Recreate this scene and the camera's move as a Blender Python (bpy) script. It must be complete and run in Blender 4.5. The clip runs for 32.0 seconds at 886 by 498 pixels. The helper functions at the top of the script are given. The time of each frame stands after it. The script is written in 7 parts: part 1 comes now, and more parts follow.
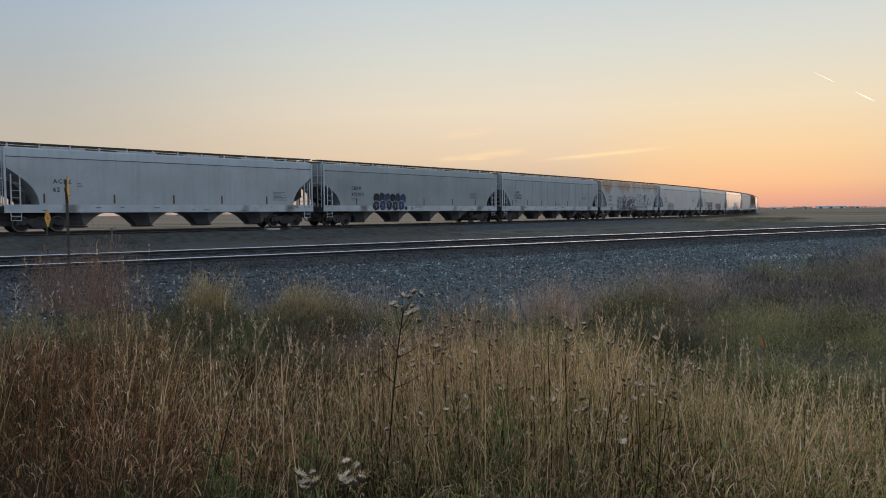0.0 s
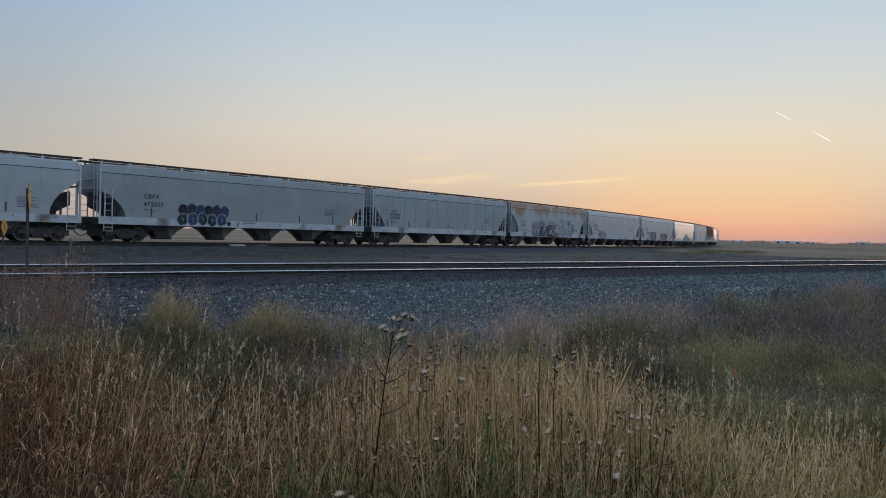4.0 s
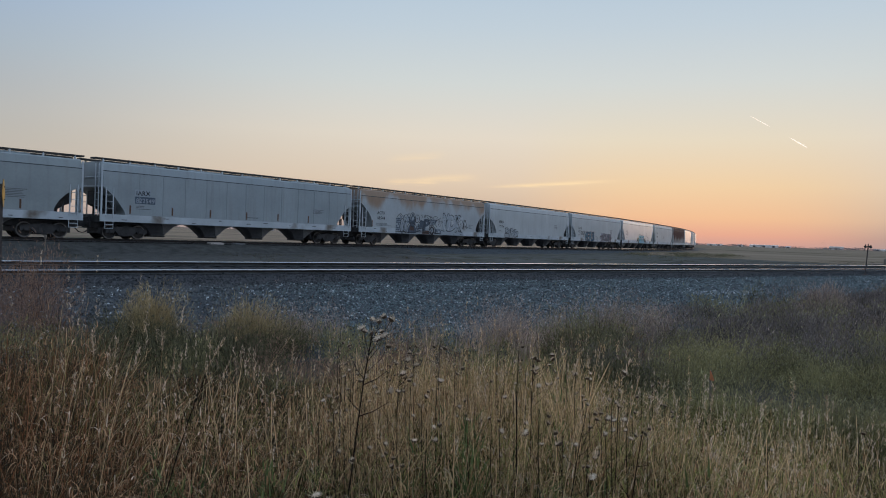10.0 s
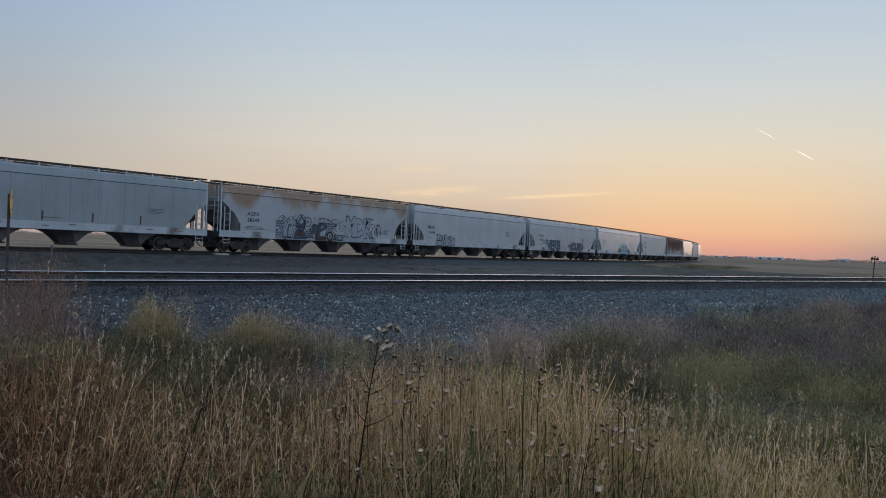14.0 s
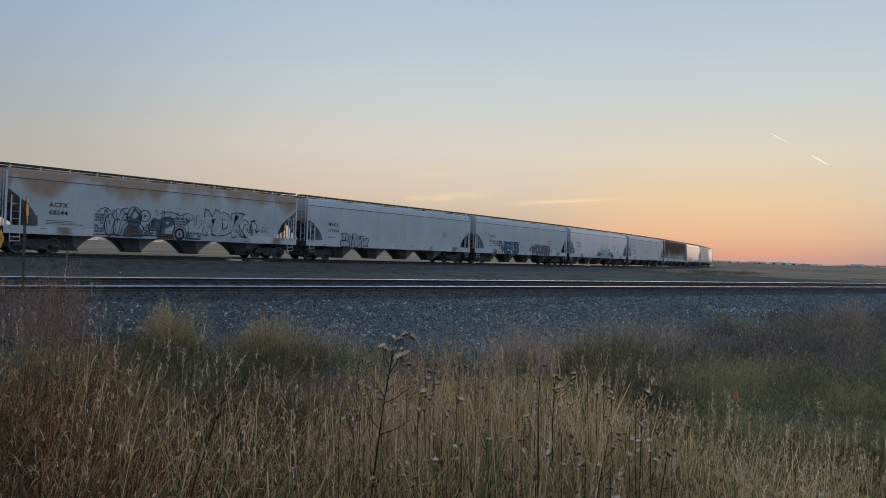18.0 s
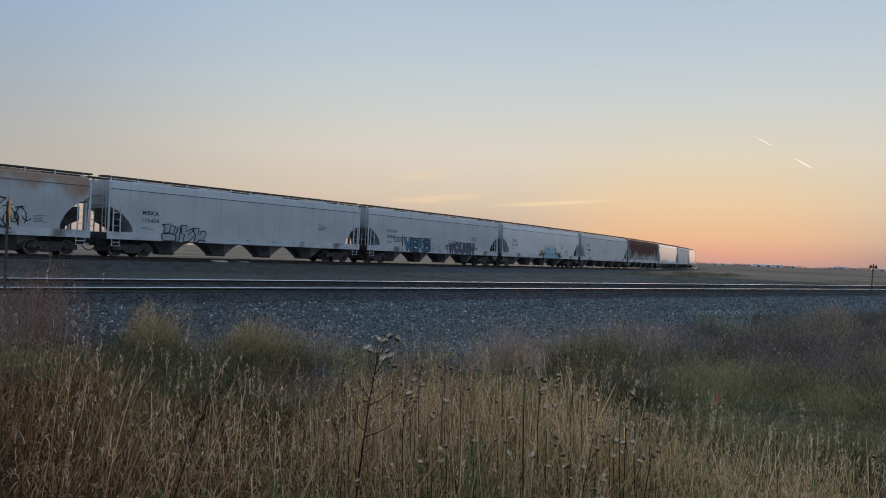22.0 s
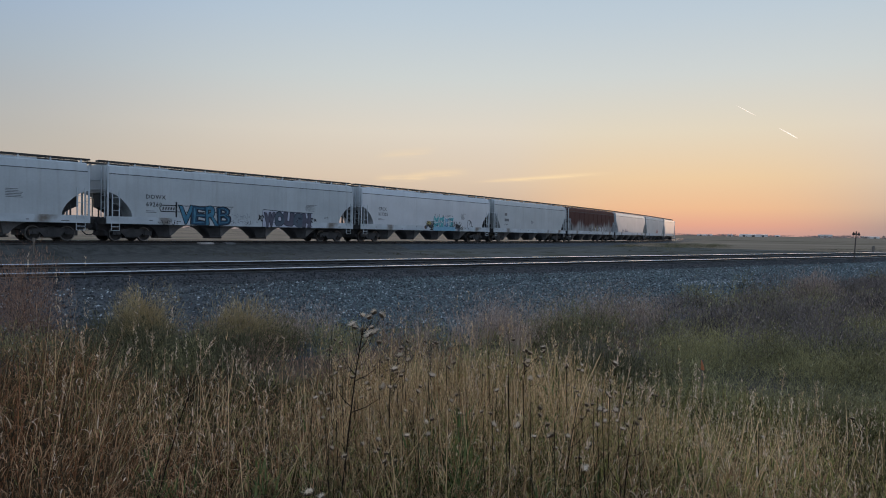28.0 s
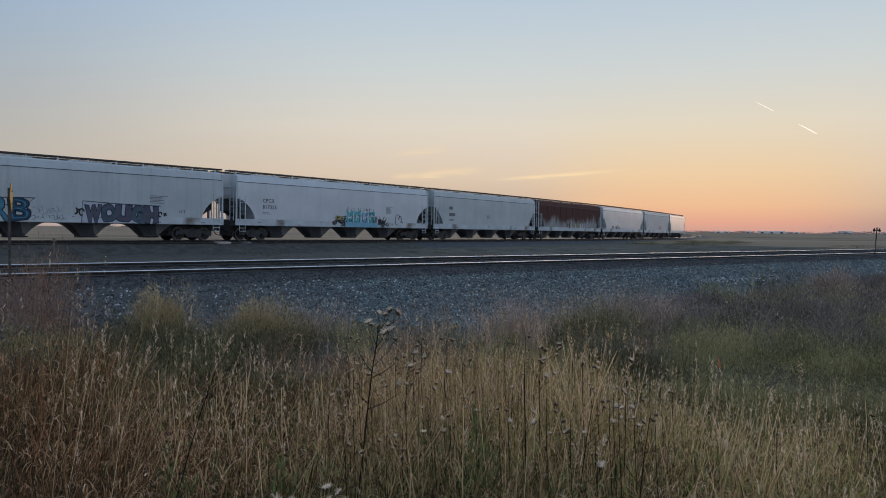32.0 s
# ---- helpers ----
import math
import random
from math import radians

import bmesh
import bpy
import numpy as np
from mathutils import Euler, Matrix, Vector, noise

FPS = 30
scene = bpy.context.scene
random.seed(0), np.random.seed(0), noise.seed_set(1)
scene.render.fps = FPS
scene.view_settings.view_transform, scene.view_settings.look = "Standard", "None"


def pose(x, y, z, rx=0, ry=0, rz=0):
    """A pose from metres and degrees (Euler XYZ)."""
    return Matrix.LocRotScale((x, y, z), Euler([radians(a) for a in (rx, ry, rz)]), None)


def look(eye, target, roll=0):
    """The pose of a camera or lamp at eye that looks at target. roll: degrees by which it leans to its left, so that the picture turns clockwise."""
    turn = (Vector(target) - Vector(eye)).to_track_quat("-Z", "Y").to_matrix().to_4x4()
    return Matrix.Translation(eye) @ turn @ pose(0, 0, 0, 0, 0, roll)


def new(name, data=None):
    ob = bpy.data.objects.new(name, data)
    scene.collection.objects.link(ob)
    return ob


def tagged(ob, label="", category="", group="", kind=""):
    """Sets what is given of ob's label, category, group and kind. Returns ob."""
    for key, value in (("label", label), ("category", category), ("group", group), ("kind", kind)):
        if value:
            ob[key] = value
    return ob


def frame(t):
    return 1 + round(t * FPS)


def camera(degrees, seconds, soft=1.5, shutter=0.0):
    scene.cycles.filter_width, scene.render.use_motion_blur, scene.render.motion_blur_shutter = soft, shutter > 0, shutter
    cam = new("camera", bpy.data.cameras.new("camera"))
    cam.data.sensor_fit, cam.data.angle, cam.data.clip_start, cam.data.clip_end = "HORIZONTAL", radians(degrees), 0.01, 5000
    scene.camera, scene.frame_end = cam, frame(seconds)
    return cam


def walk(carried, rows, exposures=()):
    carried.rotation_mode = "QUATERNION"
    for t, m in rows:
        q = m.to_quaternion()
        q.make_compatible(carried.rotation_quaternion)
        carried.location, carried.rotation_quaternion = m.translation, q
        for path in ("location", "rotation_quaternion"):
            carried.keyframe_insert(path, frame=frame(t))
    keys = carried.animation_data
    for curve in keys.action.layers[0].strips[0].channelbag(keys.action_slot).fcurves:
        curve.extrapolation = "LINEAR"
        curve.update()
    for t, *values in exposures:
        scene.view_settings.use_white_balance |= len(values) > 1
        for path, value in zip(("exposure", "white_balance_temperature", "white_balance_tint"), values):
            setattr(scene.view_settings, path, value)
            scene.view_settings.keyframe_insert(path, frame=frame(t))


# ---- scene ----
# ================= camera =================
cam = camera(63.5, 32.0, soft=1.0)
VIEW = [  # seconds, x, y, z, and the turn in degrees as pose() takes it
    (0.0, 0.121, -0.066, 1.599, 87.031, 0.648, 4.433),
    (0.5, 0.033, -0.037, 1.594, 86.874, 1.076, 1.075),
    (1.0, 0.022, -0.023, 1.596, 87.325, 0.832, 0.206),
    (1.5, 0.004, -0.009, 1.607, 87.834, 0.249, -0.177),
    (2.0, -0.003, 0.007, 1.598, 88.178, -0.452, -0.213),
    (2.5, 0.003, 0.01, 1.597, 88.553, -0.916, -0.014),
    (3.0, 0.009, 0.009, 1.598, 88.788, -1.047, 0.684),
    (3.5, -0.002, 0.01, 1.598, 88.825, -1.079, 1.595),
    (5.5, -0.001, 0.016, 1.595, 89.005, -1.957, 1.325),
    (6.0, -0.003, 0.013, 1.598, 89.068, -2.219, 1.036),
    (6.5, -0.006, 0.018, 1.595, 89.146, -2.393, 0.538),
    (7.0, 0.004, 0.02, 1.597, 89.138, -2.427, 0.034),
    (7.5, 0.001, 0.016, 1.599, 89.048, -2.527, -0.301),
    (8.0, 0.001, 0.01, 1.602, 88.939, -2.486, -0.337),
    (8.5, -0.001, 0.006, 1.602, 88.947, -2.454, -0.235),
    (9.0, 0.0, 0.015, 1.597, 89.076, -2.406, 0.004),
    (9.5, -0.001, 0.011, 1.6, 89.088, -2.313, 0.159),
    (10.0, -0.001, 0.005, 1.602, 88.932, -1.932, 0.153),
    (10.5, -0.0, 0.001, 1.6, 88.662, -1.595, 0.035),
    (11.0, -0.001, -0.003, 1.601, 88.561, -1.391, -0.206),
    (11.5, -0.003, 0.004, 1.6, 88.692, -1.428, -0.416),
    (12.0, -0.001, 0.005, 1.602, 88.975, -1.565, -0.487),
    (12.5, -0.001, -0.0, 1.604, 89.289, -1.79, -0.371),
    (13.0, 0.0, 0.006, 1.601, 89.589, -1.89, -0.098),
    (13.5, -0.003, 0.008, 1.597, 89.778, -2.056, 0.233),
    (14.0, -0.007, 0.004, 1.597, 89.82, -2.067, 0.541),
    (14.5, -0.011, 0.01, 1.598, 89.783, -1.987, 0.751),
    (16.5, -0.005, 0.015, 1.597, 89.8, -1.629, 1.709),
    (17.0, -0.007, 0.009, 1.601, 89.968, -1.694, 1.886),
    (17.5, -0.025, 0.02, 1.609, 90.104, -1.936, 1.842),
    (18.0, -0.021, 0.011, 1.605, 90.229, -2.025, 1.469),
    (18.5, -0.015, 0.015, 1.607, 90.275, -2.145, 0.724),
    (19.0, 0.003, 0.007, 1.604, 90.355, -2.147, 0.031),
    (19.5, -0.009, 0.013, 1.604, 90.264, -2.217, -0.317),
    (20.0, -0.008, 0.008, 1.608, 90.25, -2.148, -0.367),
    (20.5, -0.009, -0.005, 1.609, 90.297, -2.172, -0.193),
    (21.0, -0.005, 0.002, 1.606, 90.383, -2.187, 0.118),
    (21.5, -0.011, 0.005, 1.607, 90.417, -2.157, 0.291),
    (22.0, -0.014, 0.012, 1.606, 90.404, -2.133, 0.439),
    (22.5, -0.012, 0.006, 1.609, 90.342, -2.053, 0.434),
    (23.0, -0.01, 0.003, 1.594, 90.283, -1.926, 0.26),
    (23.5, 0.004, 0.001, 1.607, 90.147, -1.978, 0.051),
    (24.0, 0.007, 0.006, 1.599, 90.147, -2.029, -0.109),
    (24.5, 0.004, 0.004, 1.603, 90.18, -2.169, -0.237),
    (25.0, -0.01, 0.017, 1.593, 90.2, -2.267, -0.396),
    (25.5, -0.002, 0.012, 1.604, 90.129, -2.39, -0.525),
    (27.5, -0.002, 0.017, 1.604, 88.742, -1.274, -0.532),
    (28.0, 0.009, 0.006, 1.598, 88.587, -0.845, -0.561),
    (28.5, 0.001, 0.003, 1.583, 88.491, -0.495, -0.648),
    (29.0, 0.0, 0.022, 1.594, 88.445, -0.336, -0.805),
    (29.5, 0.015, 0.027, 1.605, 88.577, -0.316, -0.83),
    (30.0, 0.006, 0.027, 1.591, 88.812, -0.295, -0.814),
    (30.5, 0.016, 0.003, 1.588, 88.878, -0.345, -0.671),
    (31.0, 0.006, 0.015, 1.595, 88.889, -0.509, -0.371),
    (31.5, -0.003, 0.018, 1.601, 88.707, -0.597, 0.068),
    (32.0, 0.009, -0.008, 1.595, 88.433, -0.563, 0.669),
]
walk(cam, [(r[0], pose(*r[1:])) for r in VIEW], exposures=((0.0, 0.12, 6580, 10), (3.0, 0.04, 6040, 10), (10.0, 0.04, 6020, 10), (20.0, -0.06, 6000, 10), (32.0, 0.0, 6010, 10)))

# ================= sky and light =================
SUN_AZ = 19.5      # degrees to the right of +y, where the sun has just gone down
SUN = Vector((math.sin(radians(SUN_AZ)), math.cos(radians(SUN_AZ)), 0.0))


def build_world():
    world = bpy.data.worlds.new("evening_sky")
    scene.world = world
    world.use_nodes = True
    nt = world.node_tree
    nt.nodes.clear()
    N, L = nt.nodes.new, nt.links.new
    out, bg = N("ShaderNodeOutputWorld"), N("ShaderNodeBackground")
    geo = N("ShaderNodeTexCoord")
    sep = N("ShaderNodeSeparateXYZ")
    L(geo.outputs["Generated"], sep.inputs[0])
    # height above the horizon, warped by a little thin cloud
    asin = N("ShaderNodeMath"); asin.operation = "ARCSINE"
    L(sep.outputs["Z"], asin.inputs[0])
    el = N("ShaderNodeMapRange")
    el.inputs["From Min"].default_value, el.inputs["From Max"].default_value = 0.0, radians(60)
    L(asin.outputs[0], el.inputs["Value"])

    def ramp(stops):
        r = N("ShaderNodeValToRGB")
        r.color_ramp.interpolation = "LINEAR"
        while len(r.color_ramp.elements) < len(stops):
            r.color_ramp.elements.new(0.5)
        for e, (p, c) in zip(r.color_ramp.elements, stops):
            e.position, e.color = p, (*c, 1)
        L(el.outputs[0], r.inputs[0])
        return r
    toward = ramp([(0.0, (0.35, 0.275, 0.25)), (0.012, (0.39, 0.30, 0.255)), (0.033, (0.60, 0.44, 0.315)), (0.072, (0.735, 0.57, 0.405)), (0.13, (0.765, 0.66, 0.515)), (0.20, (0.645, 0.65, 0.59)),
                   (0.27, (0.54, 0.60, 0.62)), (0.34, (0.46, 0.55, 0.62)), (0.5, (0.40, 0.51, 0.65)), (1.0, (0.38, 0.49, 0.66))])
    glow = ramp([(0.0, (0.56, 0.32, 0.265)), (0.012, (0.70, 0.36, 0.25)), (0.033, (0.80, 0.48, 0.27)), (0.072, (0.82, 0.585, 0.34)), (0.13, (0.77, 0.66, 0.48)), (0.20, (0.645, 0.65, 0.59)),
                 (0.27, (0.54, 0.60, 0.62)), (0.34, (0.46, 0.55, 0.62)), (0.5, (0.40, 0.51, 0.65)), (1.0, (0.38, 0.49, 0.66))])
    away = ramp([(0.0, (0.50, 0.37, 0.31)), (0.05, (0.52, 0.43, 0.345)), (0.10, (0.48, 0.44, 0.375)), (0.15, (0.43, 0.435, 0.42)), (0.20, (0.385, 0.435, 0.47)), (0.28, (0.325, 0.42, 0.545)),
                 (0.5, (0.36, 0.48, 0.64)), (1.0, (0.38, 0.49, 0.66))])
    back = ramp([(0.0, (0.30, 0.38, 0.48)), (0.08, (0.42, 0.48, 0.57)), (0.2, (0.47, 0.55, 0.66)), (0.5, (0.42, 0.53, 0.68)), (1.0, (0.38, 0.49, 0.66))])
    dot = N("ShaderNodeVectorMath"); dot.operation = "DOT_PRODUCT"
    flat = N("ShaderNodeVectorMath"); flat.operation = "MULTIPLY"
    flat.inputs[1].default_value = (1, 1, 0)
    L(geo.outputs["Generated"], flat.inputs[0])
    norm = N("ShaderNodeVectorMath"); norm.operation = "NORMALIZE"
    L(flat.outputs[0], norm.inputs[0])
    L(norm.outputs[0], dot.inputs[0])
    dot.inputs[1].default_value = SUN
    near = N("ShaderNodeMapRange"); near.interpolation_type = "SMOOTHSTEP"
    near.inputs["From Min"].default_value, near.inputs["From Max"].default_value = math.cos(radians(52)), 1.0
    broad = N("ShaderNodeVectorMath"); broad.operation = "DOT_PRODUCT"
    broad.inputs[1].default_value = (math.sin(radians(SUN_AZ - 5.5)), math.cos(radians(SUN_AZ - 5.5)), 0)
    L(norm.outputs[0], broad.inputs[0])
    L(broad.outputs["Value"], near.inputs["Value"])
    far = N("ShaderNodeMapRange"); far.interpolation_type = "SMOOTHSTEP"
    far.inputs["From Min"].default_value, far.inputs["From Max"].default_value = -0.5, 0.55
    L(dot.outputs["Value"], far.inputs["Value"])
    core = N("ShaderNodeMapRange"); core.interpolation_type = "SMOOTHSTEP"
    core.inputs["From Min"].default_value, core.inputs["From Max"].default_value = math.cos(radians(15)), math.cos(radians(1))
    L(dot.outputs["Value"], core.inputs["Value"])
    m1, m2, m3 = N("ShaderNodeMix"), N("ShaderNodeMix"), N("ShaderNodeMix")
    for m in (m1, m2, m3):
        m.data_type = "RGBA"
    L(far.outputs[0], m1.inputs[0]); L(back.outputs[0], m1.inputs[6]); L(away.outputs[0], m1.inputs[7])
    L(core.outputs[0], m3.inputs[0]); L(toward.outputs[0], m3.inputs[6]); L(glow.outputs[0], m3.inputs[7])
    L(near.outputs[0], m2.inputs[0]); L(m1.outputs[2], m2.inputs[6]); L(m3.outputs[2], m2.inputs[7])
    # the physical sky's share
    sky = N("ShaderNodeTexSky")
    sky.sky_type, sky.sun_disc = "NISHITA", False
    sky.sun_elevation, sky.sun_rotation = radians(1.0), radians(SUN_AZ)
    dim = N("ShaderNodeVectorMath"); dim.operation = "SCALE"
    dim.inputs["Scale"].default_value = 0.004
    L(sky.outputs[0], dim.inputs[0])
    add = N("ShaderNodeVectorMath"); add.operation = "ADD"
    L(m2.outputs[2], add.inputs[0]); L(dim.outputs[0], add.inputs[1])
    # thin sunlit cirrus low in the west: long streaks, frayed by noise
    def math_node(op, a, b=None, c=None):
        m = N("ShaderNodeMath"); m.operation = op
        for k, v in enumerate((a, b, c)):
            if v is None:
                continue
            if isinstance(v, (int, float)):
                m.inputs[k].default_value = v
            else:
                L(v, m.inputs[k])
        return m.outputs[0]
    az = math_node("ARCTAN2", sep.outputs["X"], sep.outputs["Y"])
    mp = N("ShaderNodeMapping"); mp.inputs["Scale"].default_value = (14, 14, 130)
    L(geo.outputs["Generated"], mp.inputs["Vector"])
    fray = N("ShaderNodeTexNoise"); fray.inputs["Scale"].default_value, fray.inputs["Detail"].default_value = 2.0, 6
    L(mp.outputs[0], fray.inputs["Vector"])
    wisp = None
    for a0, a1, e0, e1, w, k in ((4.2, 12.6, 4.05, 4.65, 0.13, 0.85), (-4.6, -1.0, 4.15, 4.3, 0.22, 0.55), (-2.0, 2.2, 4.45, 4.75, 0.25, 0.45), (-4.5, -0.5, 5.9, 6.4, 0.30, 0.25),
                                 (9.0, 13.0, 2.2, 2.4, 0.4, 0.10)):
        a0, a1, e0, e1, w = (radians(v) for v in (a0, a1, e0, e1, w))
        mid = math_node("MULTIPLY_ADD", az, (e1 - e0) / (a1 - a0), e0 - a0 * (e1 - e0) / (a1 - a0))
        off = math_node("SUBTRACT", asin.outputs[0], mid)
        off = math_node("MULTIPLY_ADD", math_node("SUBTRACT", fray.outputs["Fac"], 0.5), w * 2.0, off)
        line = math_node("EXPONENT", math_node("MULTIPLY", math_node("POWER", math_node("ABSOLUTE", math_node("DIVIDE", off, w)), 2.0), -1.0))
        ends = math_node("EXPONENT", math_node("MULTIPLY", math_node("POWER", math_node("ABSOLUTE", math_node("DIVIDE", math_node("SUBTRACT", az, (a0 + a1) / 2), (a1 - a0) / 2)), 4.0), -1.0))
        one = math_node("MULTIPLY", math_node("MULTIPLY", line, ends), math_node("MULTIPLY", fray.outputs["Fac"], k * 1.7))
        wisp = one if wisp is None else math_node("ADD", wisp, one)
    cloud = N("ShaderNodeMix"); cloud.data_type = "RGBA"
    cloud.inputs[7].default_value = (1.0, 0.72, 0.40, 1)
    L(wisp, cloud.inputs[0]); L(add.outputs[0], cloud.inputs[6])
    L(cloud.outputs[2], bg.inputs["Color"])
    bg.inputs["Strength"].default_value = 1.0
    L(bg.outputs[0], out.inputs["Surface"])


build_world()
lamp = bpy.data.lights.new("sun", "SUN")
lamp.energy, lamp.angle, lamp.color = 0.65, radians(50), (1.0, 0.64, 0.38)
sun = new("sun", lamp)
sun.matrix_world = look((SUN.x * 100, SUN.y * 100, 7.0), (0, 0, 0))

# ================= materials =================


def material(name, dark, light, rough=0.8, metal=0.0, scale=4.0, fine=40.0, bump=0.2, fine_mix=0.35, vary=0.0, island=0.0, coords="Object",
             spec=0.3, stretch=(1, 1, 1), patch=0.0, patch_colour=(0, 0, 0), sheen=0.0, translucent=0.0):
    """Two scales of noise between two colours, a bump from the fine one, and a variation from piece to piece."""
    m = bpy.data.materials.new(name)
    m.use_nodes = True
    nt = m.node_tree
    N, L = nt.nodes.new, nt.links.new
    b = nt.nodes["Principled BSDF"]
    tc, mp = N("ShaderNodeTexCoord"), N("ShaderNodeMapping")
    mp.inputs["Scale"].default_value = stretch
    L(tc.outputs[coords], mp.inputs["Vector"])
    n1, n2 = N("ShaderNodeTexNoise"), N("ShaderNodeTexNoise")
    n1.inputs["Scale"].default_value, n1.inputs["Detail"].default_value = scale, 5
    n2.inputs["Scale"].default_value, n2.inputs["Detail"].default_value = fine, 3
    for n in (n1, n2):
        L(mp.outputs[0], n.inputs["Vector"])
    mix = N("ShaderNodeMath"); mix.operation = "MULTIPLY_ADD"
    mix.inputs[1].default_value = fine_mix
    L(n2.outputs["Fac"], mix.inputs[0]); L(n1.outputs["Fac"], mix.inputs[2])
    rg = N("ShaderNodeMapRange")
    rg.inputs["From Min"].default_value, rg.inputs["From Max"].default_value = 0.3 + fine_mix * 0.35, 0.7 + fine_mix * 0.65
    L(mix.outputs[0], rg.inputs["Value"])
    fac = rg.outputs[0]
    if vary or island:
        src = N("ShaderNodeNewGeometry").outputs["Random Per Island"] if island else N("ShaderNodeObjectInfo").outputs["Random"]
        va = N("ShaderNodeMapRange")
        va.inputs["To Min"].default_value, va.inputs["To Max"].default_value = -(vary or island), vary or island
        L(src, va.inputs["Value"])
        ad = N("ShaderNodeMath"); ad.use_clamp = True
        L(fac, ad.inputs[0]); L(va.outputs[0], ad.inputs[1])
        fac = ad.outputs[0]
    col = N("ShaderNodeMix"); col.data_type = "RGBA"
    col.inputs[6].default_value, col.inputs[7].default_value = (*dark, 1), (*light, 1)
    L(fac, col.inputs[0])
    colour = col.outputs[2]
    if patch:
        n3 = N("ShaderNodeTexNoise")
        n3.inputs["Scale"].default_value, n3.inputs["Detail"].default_value = scale * 0.35, 6
        L(tc.outputs[coords], n3.inputs["Vector"])
        pr = N("ShaderNodeMapRange")
        pr.inputs["From Min"].default_value, pr.inputs["From Max"].default_value = 0.62 - patch * 0.2, 0.72
        L(n3.outputs["Fac"], pr.inputs["Value"])
        pm = N("ShaderNodeMix"); pm.data_type = "RGBA"
        pm.inputs[7].default_value = (*patch_colour, 1)
        L(pr.outputs[0], pm.inputs[0]); L(colour, pm.inputs[6])
        colour = pm.outputs[2]
    L(colour, b.inputs["Base Color"])
    b.inputs["Roughness"].default_value, b.inputs["Metallic"].default_value = rough, metal
    b.inputs["Specular IOR Level"].default_value = spec
    if bump:
        bp = N("ShaderNodeBump")
        bp.inputs["Strength"].default_value, bp.inputs["Distance"].default_value = bump, 0.02
        L(n2.outputs["Fac"], bp.inputs["Height"]); L(bp.outputs[0], b.inputs["Normal"])
    if translucent:
        tr, ms = N("ShaderNodeBsdfTranslucent"), N("ShaderNodeMixShader")
        L(colour, tr.inputs["Color"])
        ms.inputs[0].default_value = translucent
        L(b.outputs[0], ms.inputs[1]); L(tr.outputs[0], ms.inputs[2])
        L(ms.outputs[0], nt.nodes["Material Output"].inputs["Surface"])
    return m


M = {
    "soil": material("soil_and_thatch", (0.035, 0.028, 0.018), (0.12, 0.095, 0.055), scale=0.6, fine=14, coords="Generated", bump=0.6),
    "steel": material("rail_steel", (0.022, 0.019, 0.018), (0.06, 0.05, 0.046), rough=0.7, metal=0.2, scale=3, fine=50, bump=0.15),
    "polished": material("polished_railhead", (0.66, 0.66, 0.66), (0.80, 0.80, 0.80), rough=0.20, metal=1.0, scale=2, fine=90, bump=0.02),
    "tie": material("creosoted_timber", (0.012, 0.011, 0.010), (0.042, 0.037, 0.034), rough=0.85, scale=3, fine=40, vary=0.3, stretch=(1, 8, 8)),
    "under": material("grimy_underframe", (0.036, 0.035, 0.036), (0.105, 0.100, 0.098), rough=0.75, scale=2, fine=22),
    "wheel": material("wheel_steel", (0.028, 0.026, 0.025), (0.085, 0.078, 0.073), rough=0.6, metal=0.3, scale=4, fine=30),
    "tread": material("wheel_tread", (0.13, 0.122, 0.118), (0.22, 0.21, 0.20), rough=0.45, metal=1.0, bump=0.02),
    "rubber": material("black_hose_rubber", (0.012, 0.012, 0.012), (0.03, 0.03, 0.03), rough=0.6),
    "grate": material("galvanised_running_board", (0.03, 0.027, 0.025), (0.08, 0.072, 0.066), rough=0.7, metal=0.1, scale=5, fine=60),
    "reflector": material("faded_orange_reflector", (0.09, 0.042, 0.026), (0.18, 0.09, 0.05), rough=0.4, scale=6),
    "faint_ink": material("faded_grey_stencil_paint", (0.12, 0.125, 0.13), (0.20, 0.205, 0.21), rough=0.6, bump=0),
    "ink": material("black_stencil_paint", (0.012, 0.012, 0.014), (0.035, 0.035, 0.04), rough=0.6, bump=0),
}

# ================= shared tools =================


def mesh_from(name, verts, faces, mat=None, smooth=False):
    me = bpy.data.meshes.new(name)
    me.from_pydata([tuple(map(float, v)) for v in verts], [], faces)
    if mat:
        me.materials.append(mat)
    if smooth:
        me.polygons.foreach_set("use_smooth", [True] * len(me.polygons))
    me.update()
    return me


def big_mesh(name, verts, faces, mats, index=None, smooth=False):
    """A large mesh of triangles or quads from arrays."""
    me = bpy.data.meshes.new(name)
    k = faces.shape[1]
    me.vertices.add(len(verts)); me.loops.add(faces.size); me.polygons.add(len(faces))
    me.vertices.foreach_set("co", np.ascontiguousarray(verts, dtype=np.float32).ravel())
    me.loops.foreach_set("vertex_index", np.ascontiguousarray(faces, dtype=np.int32).ravel())
    me.polygons.foreach_set("loop_start", np.arange(0, faces.size, k, dtype=np.int32))
    for m in mats:
        me.materials.append(m)
    if index is not None:
        me.polygons.foreach_set("material_index", index.astype(np.int32))
    if smooth:
        me.polygons.foreach_set("use_smooth", np.ones(len(faces), dtype=bool))
    me.update(calc_edges=True)
    return me


